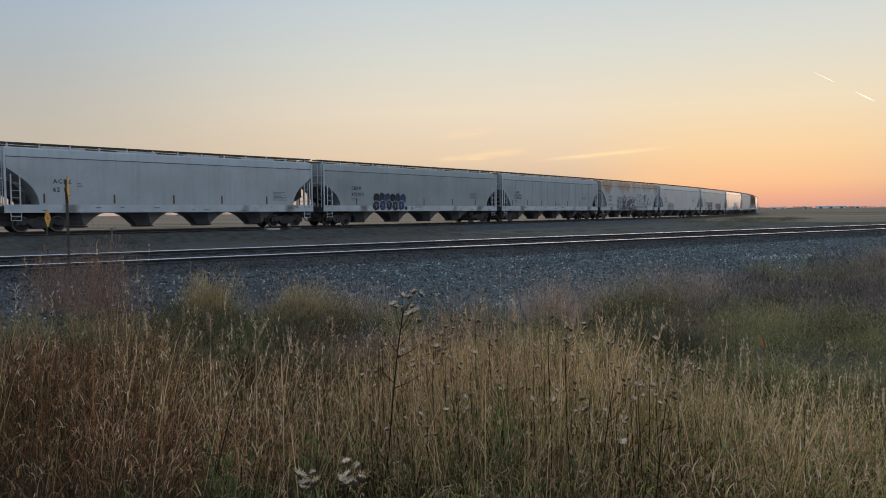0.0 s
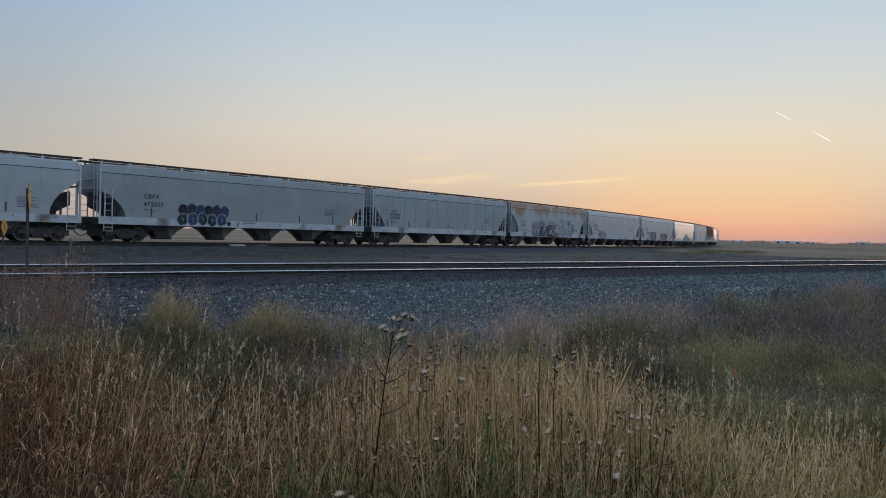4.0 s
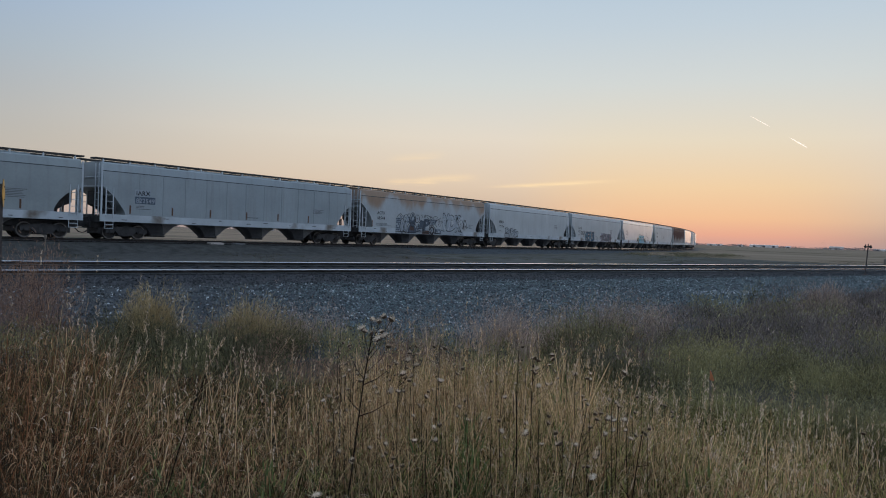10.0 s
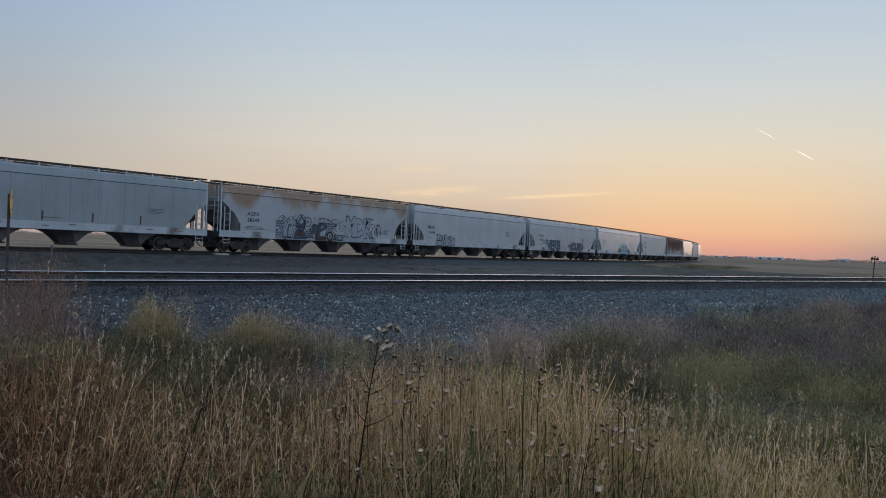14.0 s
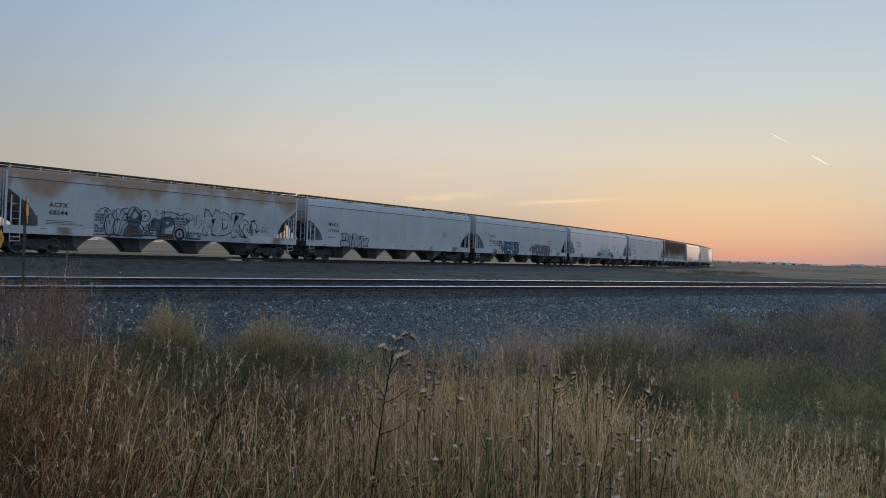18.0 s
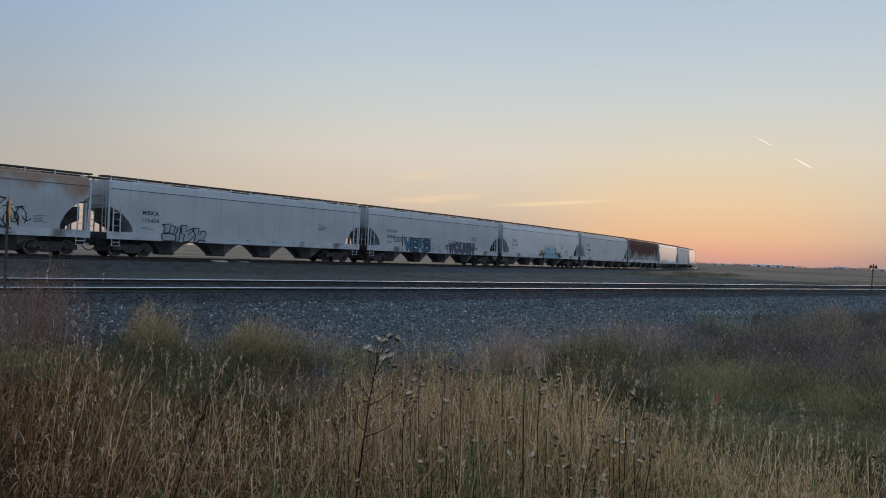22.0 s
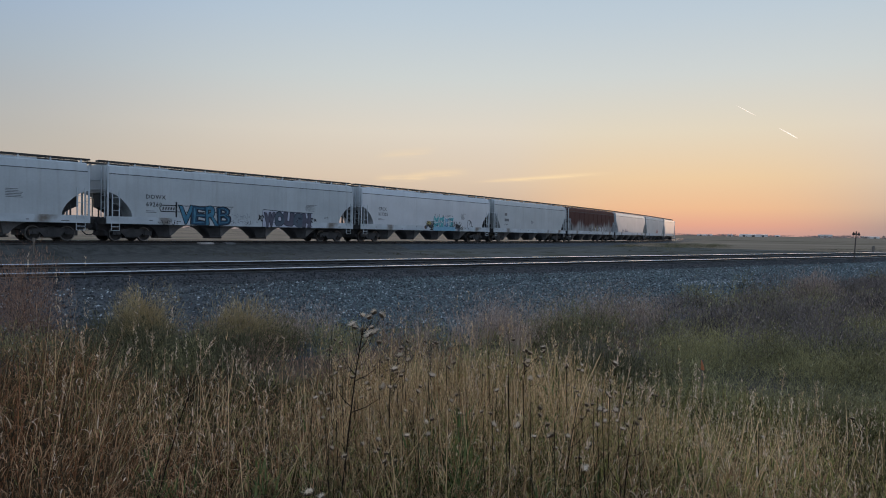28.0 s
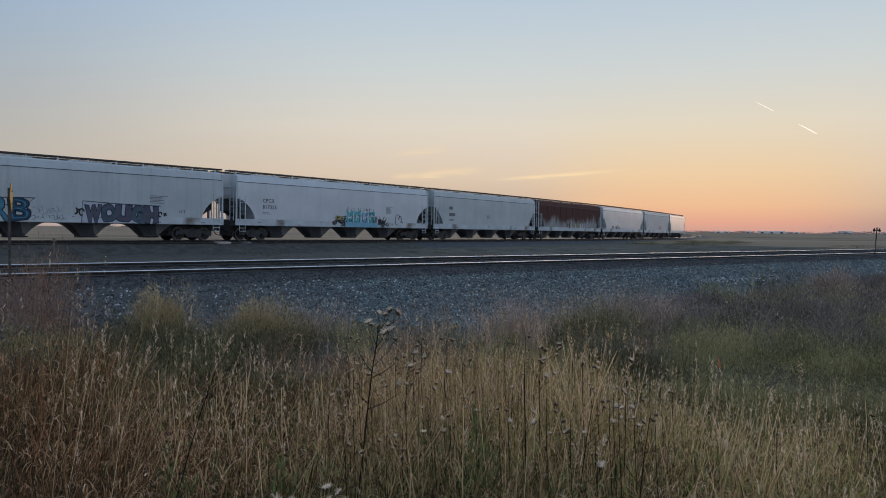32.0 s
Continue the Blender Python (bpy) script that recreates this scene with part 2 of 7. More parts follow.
def part(name, bm, mat, parent, label="", m=None):
    """Links a bmesh, or a mesh that is there already, as one mesh object under a thing or a part."""
    if isinstance(bm, bpy.types.Mesh):
        me = bm
    else:
        me = bpy.data.meshes.new(name)
        bm.normal_update()
        bm.to_mesh(me)
        bm.free()
        if mat:
            me.materials.append(mat)
    ob = new(name, me)
    ob.parent = parent
    if m is not None:
        ob.matrix_basis = m
    return tagged(ob, label)


def boxes(*specs, bevel=0.0):
    """A bmesh of boxes (x0, x1, y0, y1, z0, z1)."""
    bm = bmesh.new()
    for x0, x1, y0, y1, z0, z1 in specs:
        v = [bm.verts.new((x, y, z)) for x in (x0, x1) for y in (y0, y1) for z in (z0, z1)]
        for f in ((0, 1, 3, 2), (4, 6, 7, 5), (0, 4, 5, 1), (2, 3, 7, 6), (0, 2, 6, 4), (1, 5, 7, 3)):
            bm.faces.new([v[i] for i in f])
    if bevel:
        bmesh.ops.bevel(bm, geom=bm.edges[:], offset=bevel, segments=1, affect="EDGES")
    return bm


def tube(points, radius, sides=6, bm=None):
    """A round bar along a line of points."""
    bm = bm or bmesh.new()
    pts = [Vector(p) for p in points]
    rings = []
    for i, p in enumerate(pts):
        d = (pts[min(i + 1, len(pts) - 1)] - pts[max(i - 1, 0)]).normalized()
        a = d.cross(Vector((0, 0, 1)) if abs(d.z) < 0.9 else Vector((1, 0, 0))).normalized()
        b = d.cross(a)
        r = radius[i] if isinstance(radius, (list, tuple)) else radius
        rings.append([bm.verts.new(p + (a * math.cos(2 * math.pi * k / sides) + b * math.sin(2 * math.pi * k / sides)) * r) for k in range(sides)])
    for r0, r1 in zip(rings, rings[1:]):
        for k in range(sides):
            bm.faces.new((r0[k], r0[(k + 1) % sides], r1[(k + 1) % sides], r1[k]))
    bm.faces.new(rings[0][::-1]); bm.faces.new(rings[-1])
    return bm


# ================= plan =================
# The near track is straight: a runs along it, p across it from the camera.
U, W = Vector((0.8039, 0.5948, 0)), Vector((-0.5948, 0.8039, 0))
RAIL_NEAR, RAIL_FAR = 17.15, 18.60      # across, to the two rails
TOP_NEAR, TOP_FAR = 0.60, 0.72          # the outer rail is raised
# The far track is a curve, given by its bend (per km) every 30 m.
BEND = [-3.08, -3.04, -2.46, -1.33, -2.19, -1.67, -1.41, -1.00, -0.91, -0.91, -0.91, -0.91, -0.91]
S0, S1, DS = -300.0, 420.0, 1.0


def far_curve():
    s = np.arange(S0, S1, DS)
    bend = np.interp(s, np.arange(-40, 321, 30.0), BEND) / 1000
    i0 = int(round(-S0 / DS))
    th = np.cumsum(bend) * DS
    th = th - th[i0] + 0.67111
    x, y = np.cumsum(np.sin(th)) * DS, np.cumsum(np.cos(th)) * DS
    z = 0.336 + 0.3736 * (100 - np.clip(s, -40, 100)) / 100
    return s, x - x[i0] - 13.740, y - y[i0] + 50.762, z


CS, CX, CY, CZ = far_curve()


def on_curve(s):
    return Vector((float(np.interp(s, CS, CX)), float(np.interp(s, CS, CY)), float(np.interp(s, CS, CZ))))


def local(a, p, z):
    return U * a + W * p + Vector((0, 0, z))


def far_distance(x, y):
    """Distance from the far track's middle line, and the rail's height there."""
    k = (CS > -120) & (CS < 400)
    d = np.full(np.shape(x), 1e9); zz = np.zeros(np.shape(x))
    for cx, cy, cz in zip(CX[k][::3], CY[k][::3], CZ[k][::3]):
        q = np.hypot(x - cx, y - cy)
        m = q < d
        d = np.where(m, q, d); zz = np.where(m, cz, zz)
    return d, zz


def smooth(a, b, t):
    t = np.clip((t - a) / (b - a), 0, 1)
    return t * t * (3 - 2 * t)


def near_profile(p):
    """Height of the near embankment across the track."""
    return np.interp(p, [8.5, 10.5, 13.0, 15.9, 16.4, 17.15, 18.6, 19.3, 20.2, 22.8, 25.0], [0.0, 0.04, 0.18, 0.40, 0.445, 0.475, 0.585, 0.60, 0.50, 0.14, 0.0])


def ground_height(x, y):
    x, y = np.asarray(x, float), np.asarray(y, float)
    p = -0.5948 * x + 0.8039 * y
    z = near_profile(p)
    d, rz = far_distance(x, y)
    bank = (rz - 0.20) * (1 - smooth(2.0, 4.6, d))
    z = np.maximum(z, bank)
    z = z + 0.05 * np.sin(x * 0.9 + 1.3) * np.sin(y * 0.7) * (1 - smooth(8, 11, p)) * (p < 11)
    return z


def build_ground():
    # one sheet: fine near the camera and the tracks, coarse towards the horizon
    def axis(lo, hi, near, step, grow):
        out = [0.0]
        st = step
        while out[-1] < hi:
            st = step if out[-1] < near else st * grow
            out.append(out[-1] + st)
        neg = [0.0]
        st = step
        while neg[-1] > lo:
            st = step if neg[-1] > -near else st * grow
            neg.append(neg[-1] - st)
        return np.array(neg[:0:-1] + out)
    ax = axis(-3200, 3200, 60, 0.8, 1.12)
    ay = axis(-3200, 3200, 70, 0.8, 1.10)
    # in track coordinates, so that the bank's edges follow the grid
    A, P = np.meshgrid(ax, ay)
    x, y = A * U.x + P * W.x, A * U.y + P * W.y
    z = np.where(np.hypot(x, y) < 420, ground_height(x, y), 0.0)
    n, m = A.shape
    i = np.arange(n * m).reshape(n, m)
    f = np.stack([i[:-1, :-1], i[:-1, 1:], i[1:, 1:], i[1:, :-1]], -1).reshape(-1, 4)
    cp = 0.25 * (P[:-1, :-1] + P[:-1, 1:] + P[1:, 1:] + P[1:, :-1]).ravel()
    cx = 0.25 * (x[:-1, :-1] + x[:-1, 1:] + x[1:, 1:] + x[1:, :-1]).ravel()
    cy = 0.25 * (y[:-1, :-1] + y[:-1, 1:] + y[1:, 1:] + y[1:, :-1]).ravel()
    d, _ = far_distance(cx, cy)
    index = np.where(cp > 24, 2, 0)
    index = np.where((cp > 8.0) & (cp < 22.6), 1, index)
    index = np.where(d < 4.4, 1, index)
    # bare dirt and cinders between the two tracks
    ca = (0.8039 * cx + 0.5948 * cy)
    inner = np.interp(cx, CX[::5], CY[::5]) > cy
    index = np.where((cp > 22.4) & (d >= 4.4) & inner & (ca < 80), np.where(ca < 30, 6, 3), index)
    # brown pasture to the right of the far curve, oil-darkened stone beside the near rails
    index = np.where((index == 2) & (cx > cy * 0.30), 4, index)
    index = np.where((cp > 15.5) & (cp < 20.2), 5, index)
    index = np.where((d < 4.4) & (ca < 34), 6, index)
    me = big_mesh("ground", np.stack([x, y, z], -1).reshape(-1, 3), f, [M["soil"], M["gravel"], M["field"], M["verge"], M["pasture"], M["shoulder"], M["cinder"]], index, True)
    tagged(new("ground", me), "dry prairie ground with two gravelled rail banks", "ground", kind="structure")


M["foot"] = material("dusty_rail_foot", (0.34, 0.335, 0.33), (0.48, 0.475, 0.47), rough=0.32, metal=0.9, scale=3, fine=50, bump=0.1)
M["verge"] = material("cinder_dirt_verge", (0.070, 0.068, 0.060), (0.19, 0.182, 0.16), scale=0.8, fine=9, coords="Object", bump=0.4, spec=0.0, patch=0.5, patch_colour=(0.09, 0.085, 0.055))
M["gravel"] = material("grey_ballast", (0.036, 0.041, 0.045), (0.13, 0.142, 0.15), scale=3, fine=28, coords="Object", bump=1.0, fine_mix=0.9, spec=0.05)
M["field"] = material("mown_stubble_field", (0.15, 0.108, 0.072), (0.40, 0.295, 0.20), scale=0.09, fine=1.2, coords="Object", bump=0.1, spec=0.05, stretch=(0.12, 1, 1),
                      patch=0.5, patch_colour=(0.10, 0.10, 0.06))
M["pasture"] = material("brown_pasture", (0.195, 0.15, 0.105), (0.36, 0.285, 0.205), scale=0.04, fine=0.8, coords="Object", bump=0.1, spec=0.0, stretch=(0.3, 1, 1), patch=0.3, patch_colour=(0.06, 0.065, 0.04))
M["cinder"] = material("dark_cinder_bank", (0.040, 0.039, 0.036), (0.125, 0.120, 0.108), scale=2, fine=20, coords="Object", bump=0.8, fine_mix=0.7, spec=0.05)
M["shoulder"] = material("oily_gravel_shoulder", (0.020, 0.021, 0.023), (0.070, 0.071, 0.074), scale=3, fine=28, coords="Object", bump=0.8, fine_mix=0.9)
build_ground()


def rail_mesh(name, points, tops, low=0.175, tilt=0.0):
    """A flat-bottomed rail along points; returns the mesh with the polished head apart."""
    prof = [(-0.072, -low), (-0.072, 0.012 - low), (-0.012, 0.034 - low), (-0.012, -0.036), (-0.036, -0.032), (-0.036, -0.010), (-0.026, 0.0),
            (0.026, 0.0), (0.036, -0.010), (0.036, -0.032), (0.012, -0.036), (0.012, 0.034 - low), (0.072, 0.012 - low), (0.072, -low)]
    v, f, ix = [], [], []
    k = len(prof)
    for i, (q, z) in enumerate(zip(points, tops)):
        d = (points[min(i + 1, len(points) - 1)] - points[max(i - 1, 0)]).normalized()
        side = Vector((d.y, -d.x, 0))
        v += [(q + side * (a + b * tilt) + Vector((0, 0, z + b - a * tilt))) for a, b in prof]
        if i:
            for j in range(k):
                f.append(((i - 1) * k + j, (i - 1) * k + (j + 1) % k, i * k + (j + 1) % k, i * k + j))
                ix.append(1 if j in (6, 7) else 2 if j in (1, 11) else 0)
    me = mesh_from(name, v, f, M["steel"])
    me.materials.append(M["polished"])
    me.materials.append(M["foot"])
    me.polygons.foreach_set("material_index", ix)
    return me


def tie_mesh():
    bm = boxes((-0.115, 0.115, -1.30, 1.30, -0.09, 0.09), bevel=0.012)
    me = bpy.data.meshes.new("tie")
    bm.to_mesh(me); bm.free()
    me.materials.append(M["tie"])
    return me


def build_tracks():
    near = tagged(new("railway_track"), "straight railway track on grey ballast with polished railheads", "railway track")
    along = [local(a, 0, 0) for a in range(-60, 261, 4)]
    part("rail", rail_mesh("rail", [q + W * RAIL_NEAR for q in along], [TOP_NEAR] * len(along), 0.105, 0.05), None, near, "polished steel rail")
    part("rail", rail_mesh("rail", [q + W * RAIL_FAR for q in along], [TOP_FAR] * len(along), 0.105, 0.05), None, near, "polished steel rail")
    tie = tie_mesh()
    tilt = math.degrees(math.atan2(TOP_FAR - TOP_NEAR, RAIL_FAR - RAIL_NEAR))
    mid = 0.5 * (RAIL_NEAR + RAIL_FAR)
    yaw = math.degrees(math.atan2(U.y, U.x))
    rnd = random.Random(4)
    for i in range(170):
        a = -24 + i * 0.50
        q = local(a + rnd.uniform(-0.02, 0.02), mid + rnd.uniform(-0.03, 0.03), 0.66 - 0.105 - 0.095)
        part("tie", tie, None, near, m=pose(q.x, q.y, q.z, 0, 0, yaw + rnd.uniform(-1, 1)) @ pose(0, 0, 0, tilt))
    far = tagged(new("railway_track"), "curving railway track that carries the grain train", "railway track")
    s = np.arange(-150, 400, 3.0)
    pts = [on_curve(v) for v in s]
    side = []
    for i in range(len(pts)):
        d = (pts[min(i + 1, len(pts) - 1)] - pts[max(i - 1, 0)]).normalized()
        side.append(Vector((d.y, -d.x, 0)))
    for sg in (-0.755, 0.755):
        line = [Vector((q.x, q.y, 0)) + w * sg for q, w in zip(pts, side)]
        part("rail", rail_mesh("rail", line, [q.z for q in pts]), None, far, "polished steel rail")
    for i in range(230):
        v = -38 + i * 0.52
        q, q2 = on_curve(v), on_curve(v + 1)
        part("tie", tie, None, far, m=pose(q.x, q.y, q.z - 0.175 - 0.085, 0, 0, math.degrees(math.atan2(q2.y - q.y, q2.x - q.x))))


build_tracks()

# ================= the train =================
SIDE = 1.60          # half the body's width
FACE = SIDE + 0.004  # the plane of paint on the side


def body_paint(name, dark, light, rough, rust=0.0, rust_low=3.3, rust_colour=((0.16, 0.06, 0.03), (0.30, 0.14, 0.07)), streak=0.25):
    """Weathered wagon paint: dusty mottling, rain streaks below the roof, and rust that comes down from the roof."""
    m = material(name, dark, light, rough=rough, scale=0.5, fine=9, bump=0.03, fine_mix=0.3, spec=0.5 if rough < 0.3 else 0.35)
    nt = m.node_tree
    N, L = nt.nodes.new, nt.links.new
    b = nt.nodes["Principled BSDF"]
    base = b.inputs["Base Color"].links[0].from_socket
    tc = N("ShaderNodeTexCoord")
    sep = N("ShaderNodeSeparateXYZ")
    L(tc.outputs["Object"], sep.inputs[0])
    mp = N("ShaderNodeMapping")
    mp.inputs["Scale"].default_value = (2.6, 0.3, 0.16)
    L(tc.outputs["Object"], mp.inputs["Vector"])
    ns = N("ShaderNodeTexNoise")
    ns.inputs["Scale"].default_value, ns.inputs["Detail"].default_value = 1.5, 6
    L(mp.outputs[0], ns.inputs["Vector"])
    sr = N("ShaderNodeMapRange")
    sr.inputs["From Min"].default_value, sr.inputs["From Max"].default_value = 0.50, 0.80
    sr.inputs["To Max"].default_value = streak
    L(ns.outputs["Fac"], sr.inputs["Value"])
    mx = N("ShaderNodeMix"); mx.data_type = "RGBA"
    mx.inputs[7].default_value = (0.20, 0.17, 0.14, 1)
    L(sr.outputs[0], mx.inputs[0]); L(base, mx.inputs[6])
    colour = mx.outputs[2]
    if rust:
        nb = N("ShaderNodeTexNoise")
        nb.inputs["Scale"].default_value, nb.inputs["Detail"].default_value = 0.75, 7
        mpb = N("ShaderNodeMapping"); mpb.inputs["Scale"].default_value = (1.0, 0.3, 0.45)
        L(tc.outputs["Object"], mpb.inputs["Vector"]); L(mpb.outputs[0], nb.inputs["Vector"])
        up = N("ShaderNodeMath"); up.operation = "MULTIPLY_ADD"
        up.inputs[1].default_value = 3.2
        L(nb.outputs["Fac"], up.inputs[0]); L(sep.outputs["Z"], up.inputs[2])
        rr = N("ShaderNodeMapRange"); rr.interpolation_type = "SMOOTHSTEP"
        rr.inputs["From Min"].default_value, rr.inputs["From Max"].default_value = rust_low + 1.45, rust_low + 2.5
        rr.inputs["To Max"].default_value = rust
        L(up.outputs[0], rr.inputs["Value"])
        rc = N("ShaderNodeMix"); rc.data_type = "RGBA"
        rc.inputs[6].default_value, rc.inputs[7].default_value = (*rust_colour[0], 1), (*rust_colour[1], 1)
        L(ns.outputs["Fac"], rc.inputs[0])
        m2 = N("ShaderNodeMix"); m2.data_type = "RGBA"
        L(rr.outputs[0], m2.inputs[0]); L(colour, m2.inputs[6]); L(rc.outputs[2], m2.inputs[7])
        colour = m2.outputs[2]
    L(colour, b.inputs["Base Color"])
    return m


PAINT = {
    # Farther wagons' white is lightened for the sky reflected along their sides.
    "bright": body_paint("sky_lit_white_wagon_paint", (0.45, 0.475, 0.48), (0.57, 0.595, 0.60), 0.5),
    "white": body_paint("off_white_wagon_paint", (0.40, 0.425, 0.435), (0.51, 0.54, 0.55), 0.52),
    "grey": body_paint("light_grey_wagon_paint", (0.30, 0.325, 0.325), (0.39, 0.42, 0.415), 0.58),
    "panel": body_paint("pale_grey_panelled_paint", (0.315, 0.345, 0.355), (0.41, 0.445, 0.455), 0.55, streak=0.32),
    "rusty": body_paint("white_paint_with_rust", (0.42, 0.44, 0.45), (0.54, 0.56, 0.565), 0.55, rust=0.85, rust_low=3.25,
                        rust_colour=((0.26, 0.14, 0.07), (0.42, 0.26, 0.15))),
    "gloss": body_paint("glossy_white_wagon_paint", (0.56, 0.58, 0.60), (0.68, 0.70, 0.72), 0.22, streak=0.12),
    "brown": body_paint("rusted_brown_wagon_paint", (0.26, 0.255, 0.25), (0.38, 0.37, 0.36), 0.75, rust=1.0, rust_low=1.75,
                        rust_colour=((0.045, 0.014, 0.012), (0.10, 0.031, 0.025))),
}
M["seam"] = material("dark_roof_seam", (0.05, 0.055, 0.06), (0.10, 0.105, 0.11), rough=0.6, scale=2)
# One bay in two greys: pale for its lit half, dark for shade.
M["chute"] = material("lit_half_plate", (0.15, 0.15, 0.15), (0.36, 0.352, 0.352), rough=0.7, scale=0.9, fine=12)
M["bay"] = material("shaded_hopper_bottom", (0.058, 0.058, 0.061), (0.158, 0.160, 0.168), rough=0.7, scale=0.9, fine=12)
# The sill's pale paint is lightened further for the highlight along the lower side.
PAINT["sill"] = material("side_sill_highlight_paint", (0.46, 0.49, 0.505), (0.60, 0.63, 0.645), rough=0.6, scale=1.2, fine=18, patch=0.05,
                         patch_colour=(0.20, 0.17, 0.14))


def profile(z):
    """Half width of the body at a height over the rail."""
    return float(np.interp(z, [1.30, 1.45, 3.50, 3.90, 3.97, 4.36, 4.45, 4.50], [1.58, SIDE, SIDE, 1.585, 1.570, 1.47, 1.22, 0.0]))


CUTS = {"round": [(0.0, 2.84), (0.4, 2.70), (0.8, 2.42), (1.1, 2.12), (1.30, 1.82), (1.38, 1.64), (1.40, 1.45)],
        "straight": [(0.0, 3.02), (0.35, 2.74), (0.65, 2.50), (0.95, 2.12), (1.22, 1.76), (1.32, 1.60), (1.34, 1.45)],
        "steep": [(0.0, 3.36), (0.5, 2.98), (0.95, 2.62), (1.25, 2.25), (1.44, 1.85), (1.49, 1.62), (1.50, 1.45)]}


def low_edge(u, cut):
    return float(np.interp(u, [c[0] for c in CUTS[cut]], [c[1] for c in CUTS[cut]]))


def body_mesh(half, cut):
    """The tank of the wagon: bowed sides, a roof, and ends that slope in below."""
    us = sorted({c[0] for c in CUTS[cut]} | {0.2})
    xs = [-half + u for u in us] + [x for x in np.linspace(-half + 1.8, half - 1.8, 12)] + [half - u for u in reversed(us)]
    bm = bmesh.new()
    rings = []
    for x in xs:
        lo = low_edge(half - abs(x), cut)
        zs = [lo + (3.50 - lo) * t for t in (0, 0.25, 0.5, 0.75, 1.0)] + [3.70, 3.90, 3.97, 4.16, 4.36, 4.45]
        left = [(x, -profile(z), z) for z in zs]
        right = [(x, profile(z), z) for z in reversed(zs)]
        rings.append([bm.verts.new(v) for v in left + [(x, 0, 4.50)] + right])
    n = len(rings[0])
    for r0, r1 in zip(rings, rings[1:]):
        for j in range(n):
            k = (j + 1) % n
            f = bm.faces.new((r0[j], r1[j], r1[k], r0[k]))
            f.smooth = j not in (5, 6, 15, 16, n - 1)
    bm.faces.new(rings[0]); bm.faces.new(rings[-1][::-1])
    bmesh.ops.recalc_face_normals(bm, faces=bm.faces[:])
    # creases stay crisp
    bmesh.ops.split_edges(bm, edges=[e for e in bm.edges if len(e.link_faces) == 2 and e.calc_face_angle() > 0.28])
    return bm


CACHE = {}


def cached(key, make, mat):
    if key not in CACHE:
        me = bpy.data.meshes.new(key if isinstance(key, str) else key[0])
        bm = make()
        bm.normal_update()
        bm.to_mesh(me)
        bm.free()
        me.materials.append(mat)
        CACHE[key] = me
    return CACHE[key]


def bay_curve(base, low):
    """Half length, half width and height of a bay's outline, from the floor down to the gate: it flares out in an arch."""
    return [(base + 1.05, 0.72, 1.40), (base + 1.05, 0.72, 1.02), (base + 0.78, 0.71, 0.96), (base + 0.52, 0.67, 0.83), (base + 0.32, 0.61, 0.67), (base + 0.16, 0.53, 0.48), (base + 0.06, 0.45, low + 0.14),
            (base, 0.42, low + 0.09), (base, 0.40, low)]


def bay_bm(base, low):
    """A discharge hopper: wide under the floor, narrow at the gate."""
    bm = bmesh.new()
    v = [[bm.verts.new((sx * x, sy * y, z)) for sx, sy in ((-1, -1), (1, -1), (1, 1), (-1, 1))] for x, y, z in bay_curve(base, low)]
    for r0, r1 in zip(v, v[1:]):
        for k in range(4):
            bm.faces.new((r0[k], r1[k], r1[(k + 1) % 4], r0[(k + 1) % 4])).smooth = k in (1, 3)
    bm.faces.new(v[0][::-1]); bm.faces.new(v[-1])
    bmesh.ops.recalc_face_normals(bm, faces=bm.faces[:])
    return bm


def lit_plate_bm(base, low):
    """A plate added over one half of a bay's near side, for its lit look."""
    bm = bmesh.new()
    rows = [[bm.verts.new((x, -y - dy, z)) for x in (0.10 + (1.0 - z) * 0.35, h - 0.03) for dy in (0.004, 0.035)] for h, y, z in bay_curve(base, low)[1:7]]
    for a, b in zip(rows, rows[1:]):
        for k0, k1 in ((1, 3), (3, 2), (2, 0), (0, 1)):
            bm.faces.new((a[k0], a[k1], b[k1], b[k0]))
    for r in (rows[0], rows[-1]):
        bm.faces.new((r[0], r[1], r[3], r[2]))
    bmesh.ops.recalc_face_normals(bm, faces=bm.faces[:])
    return bm


def sideframe_bm():
    """A cast truck side: arched top, two pedestals and a spring window."""
    out = [(-1.18, 0.36), (-1.18, 0.58), (-0.98, 0.66), (-0.42, 0.74), (0.42, 0.74), (0.98, 0.66), (1.18, 0.58), (1.18, 0.36), (0.72, 0.36), (0.66, 0.48),
           (0.40, 0.22), (-0.40, 0.22), (-0.66, 0.48), (-0.72, 0.36)]
    bm = bmesh.new()
    a = [bm.verts.new((x, -0.07, z)) for x, z in out]
    b = [bm.verts.new((x, 0.07, z)) for x, z in out]
    bm.faces.new(a); bm.faces.new(b[::-1])
    for i in range(len(out)):
        j = (i + 1) % len(out)
        bm.faces.new((a[j], a[i], b[i], b[j]))
    # spring nest and bearing caps
    for x0, x1, z0, z1, y in ((-0.26, 0.26, 0.30, 0.60, 0.10), (-1.00, -0.78, 0.38, 0.56, 0.12), (0.78, 1.00, 0.38, 0.56, 0.12)):
        v = [bm.verts.new((x, yy, z)) for x in (x0, x1) for yy in (-y, y) for z in (z0, z1)]
        for f in ((0, 1, 3, 2), (4, 6, 7, 5), (0, 4, 5, 1), (2, 3, 7, 6), (0, 2, 6, 4), (1, 5, 7, 3)):
            bm.faces.new([v[i] for i in f])
    bmesh.ops.recalc_face_normals(bm, faces=bm.faces[:])
    return bm


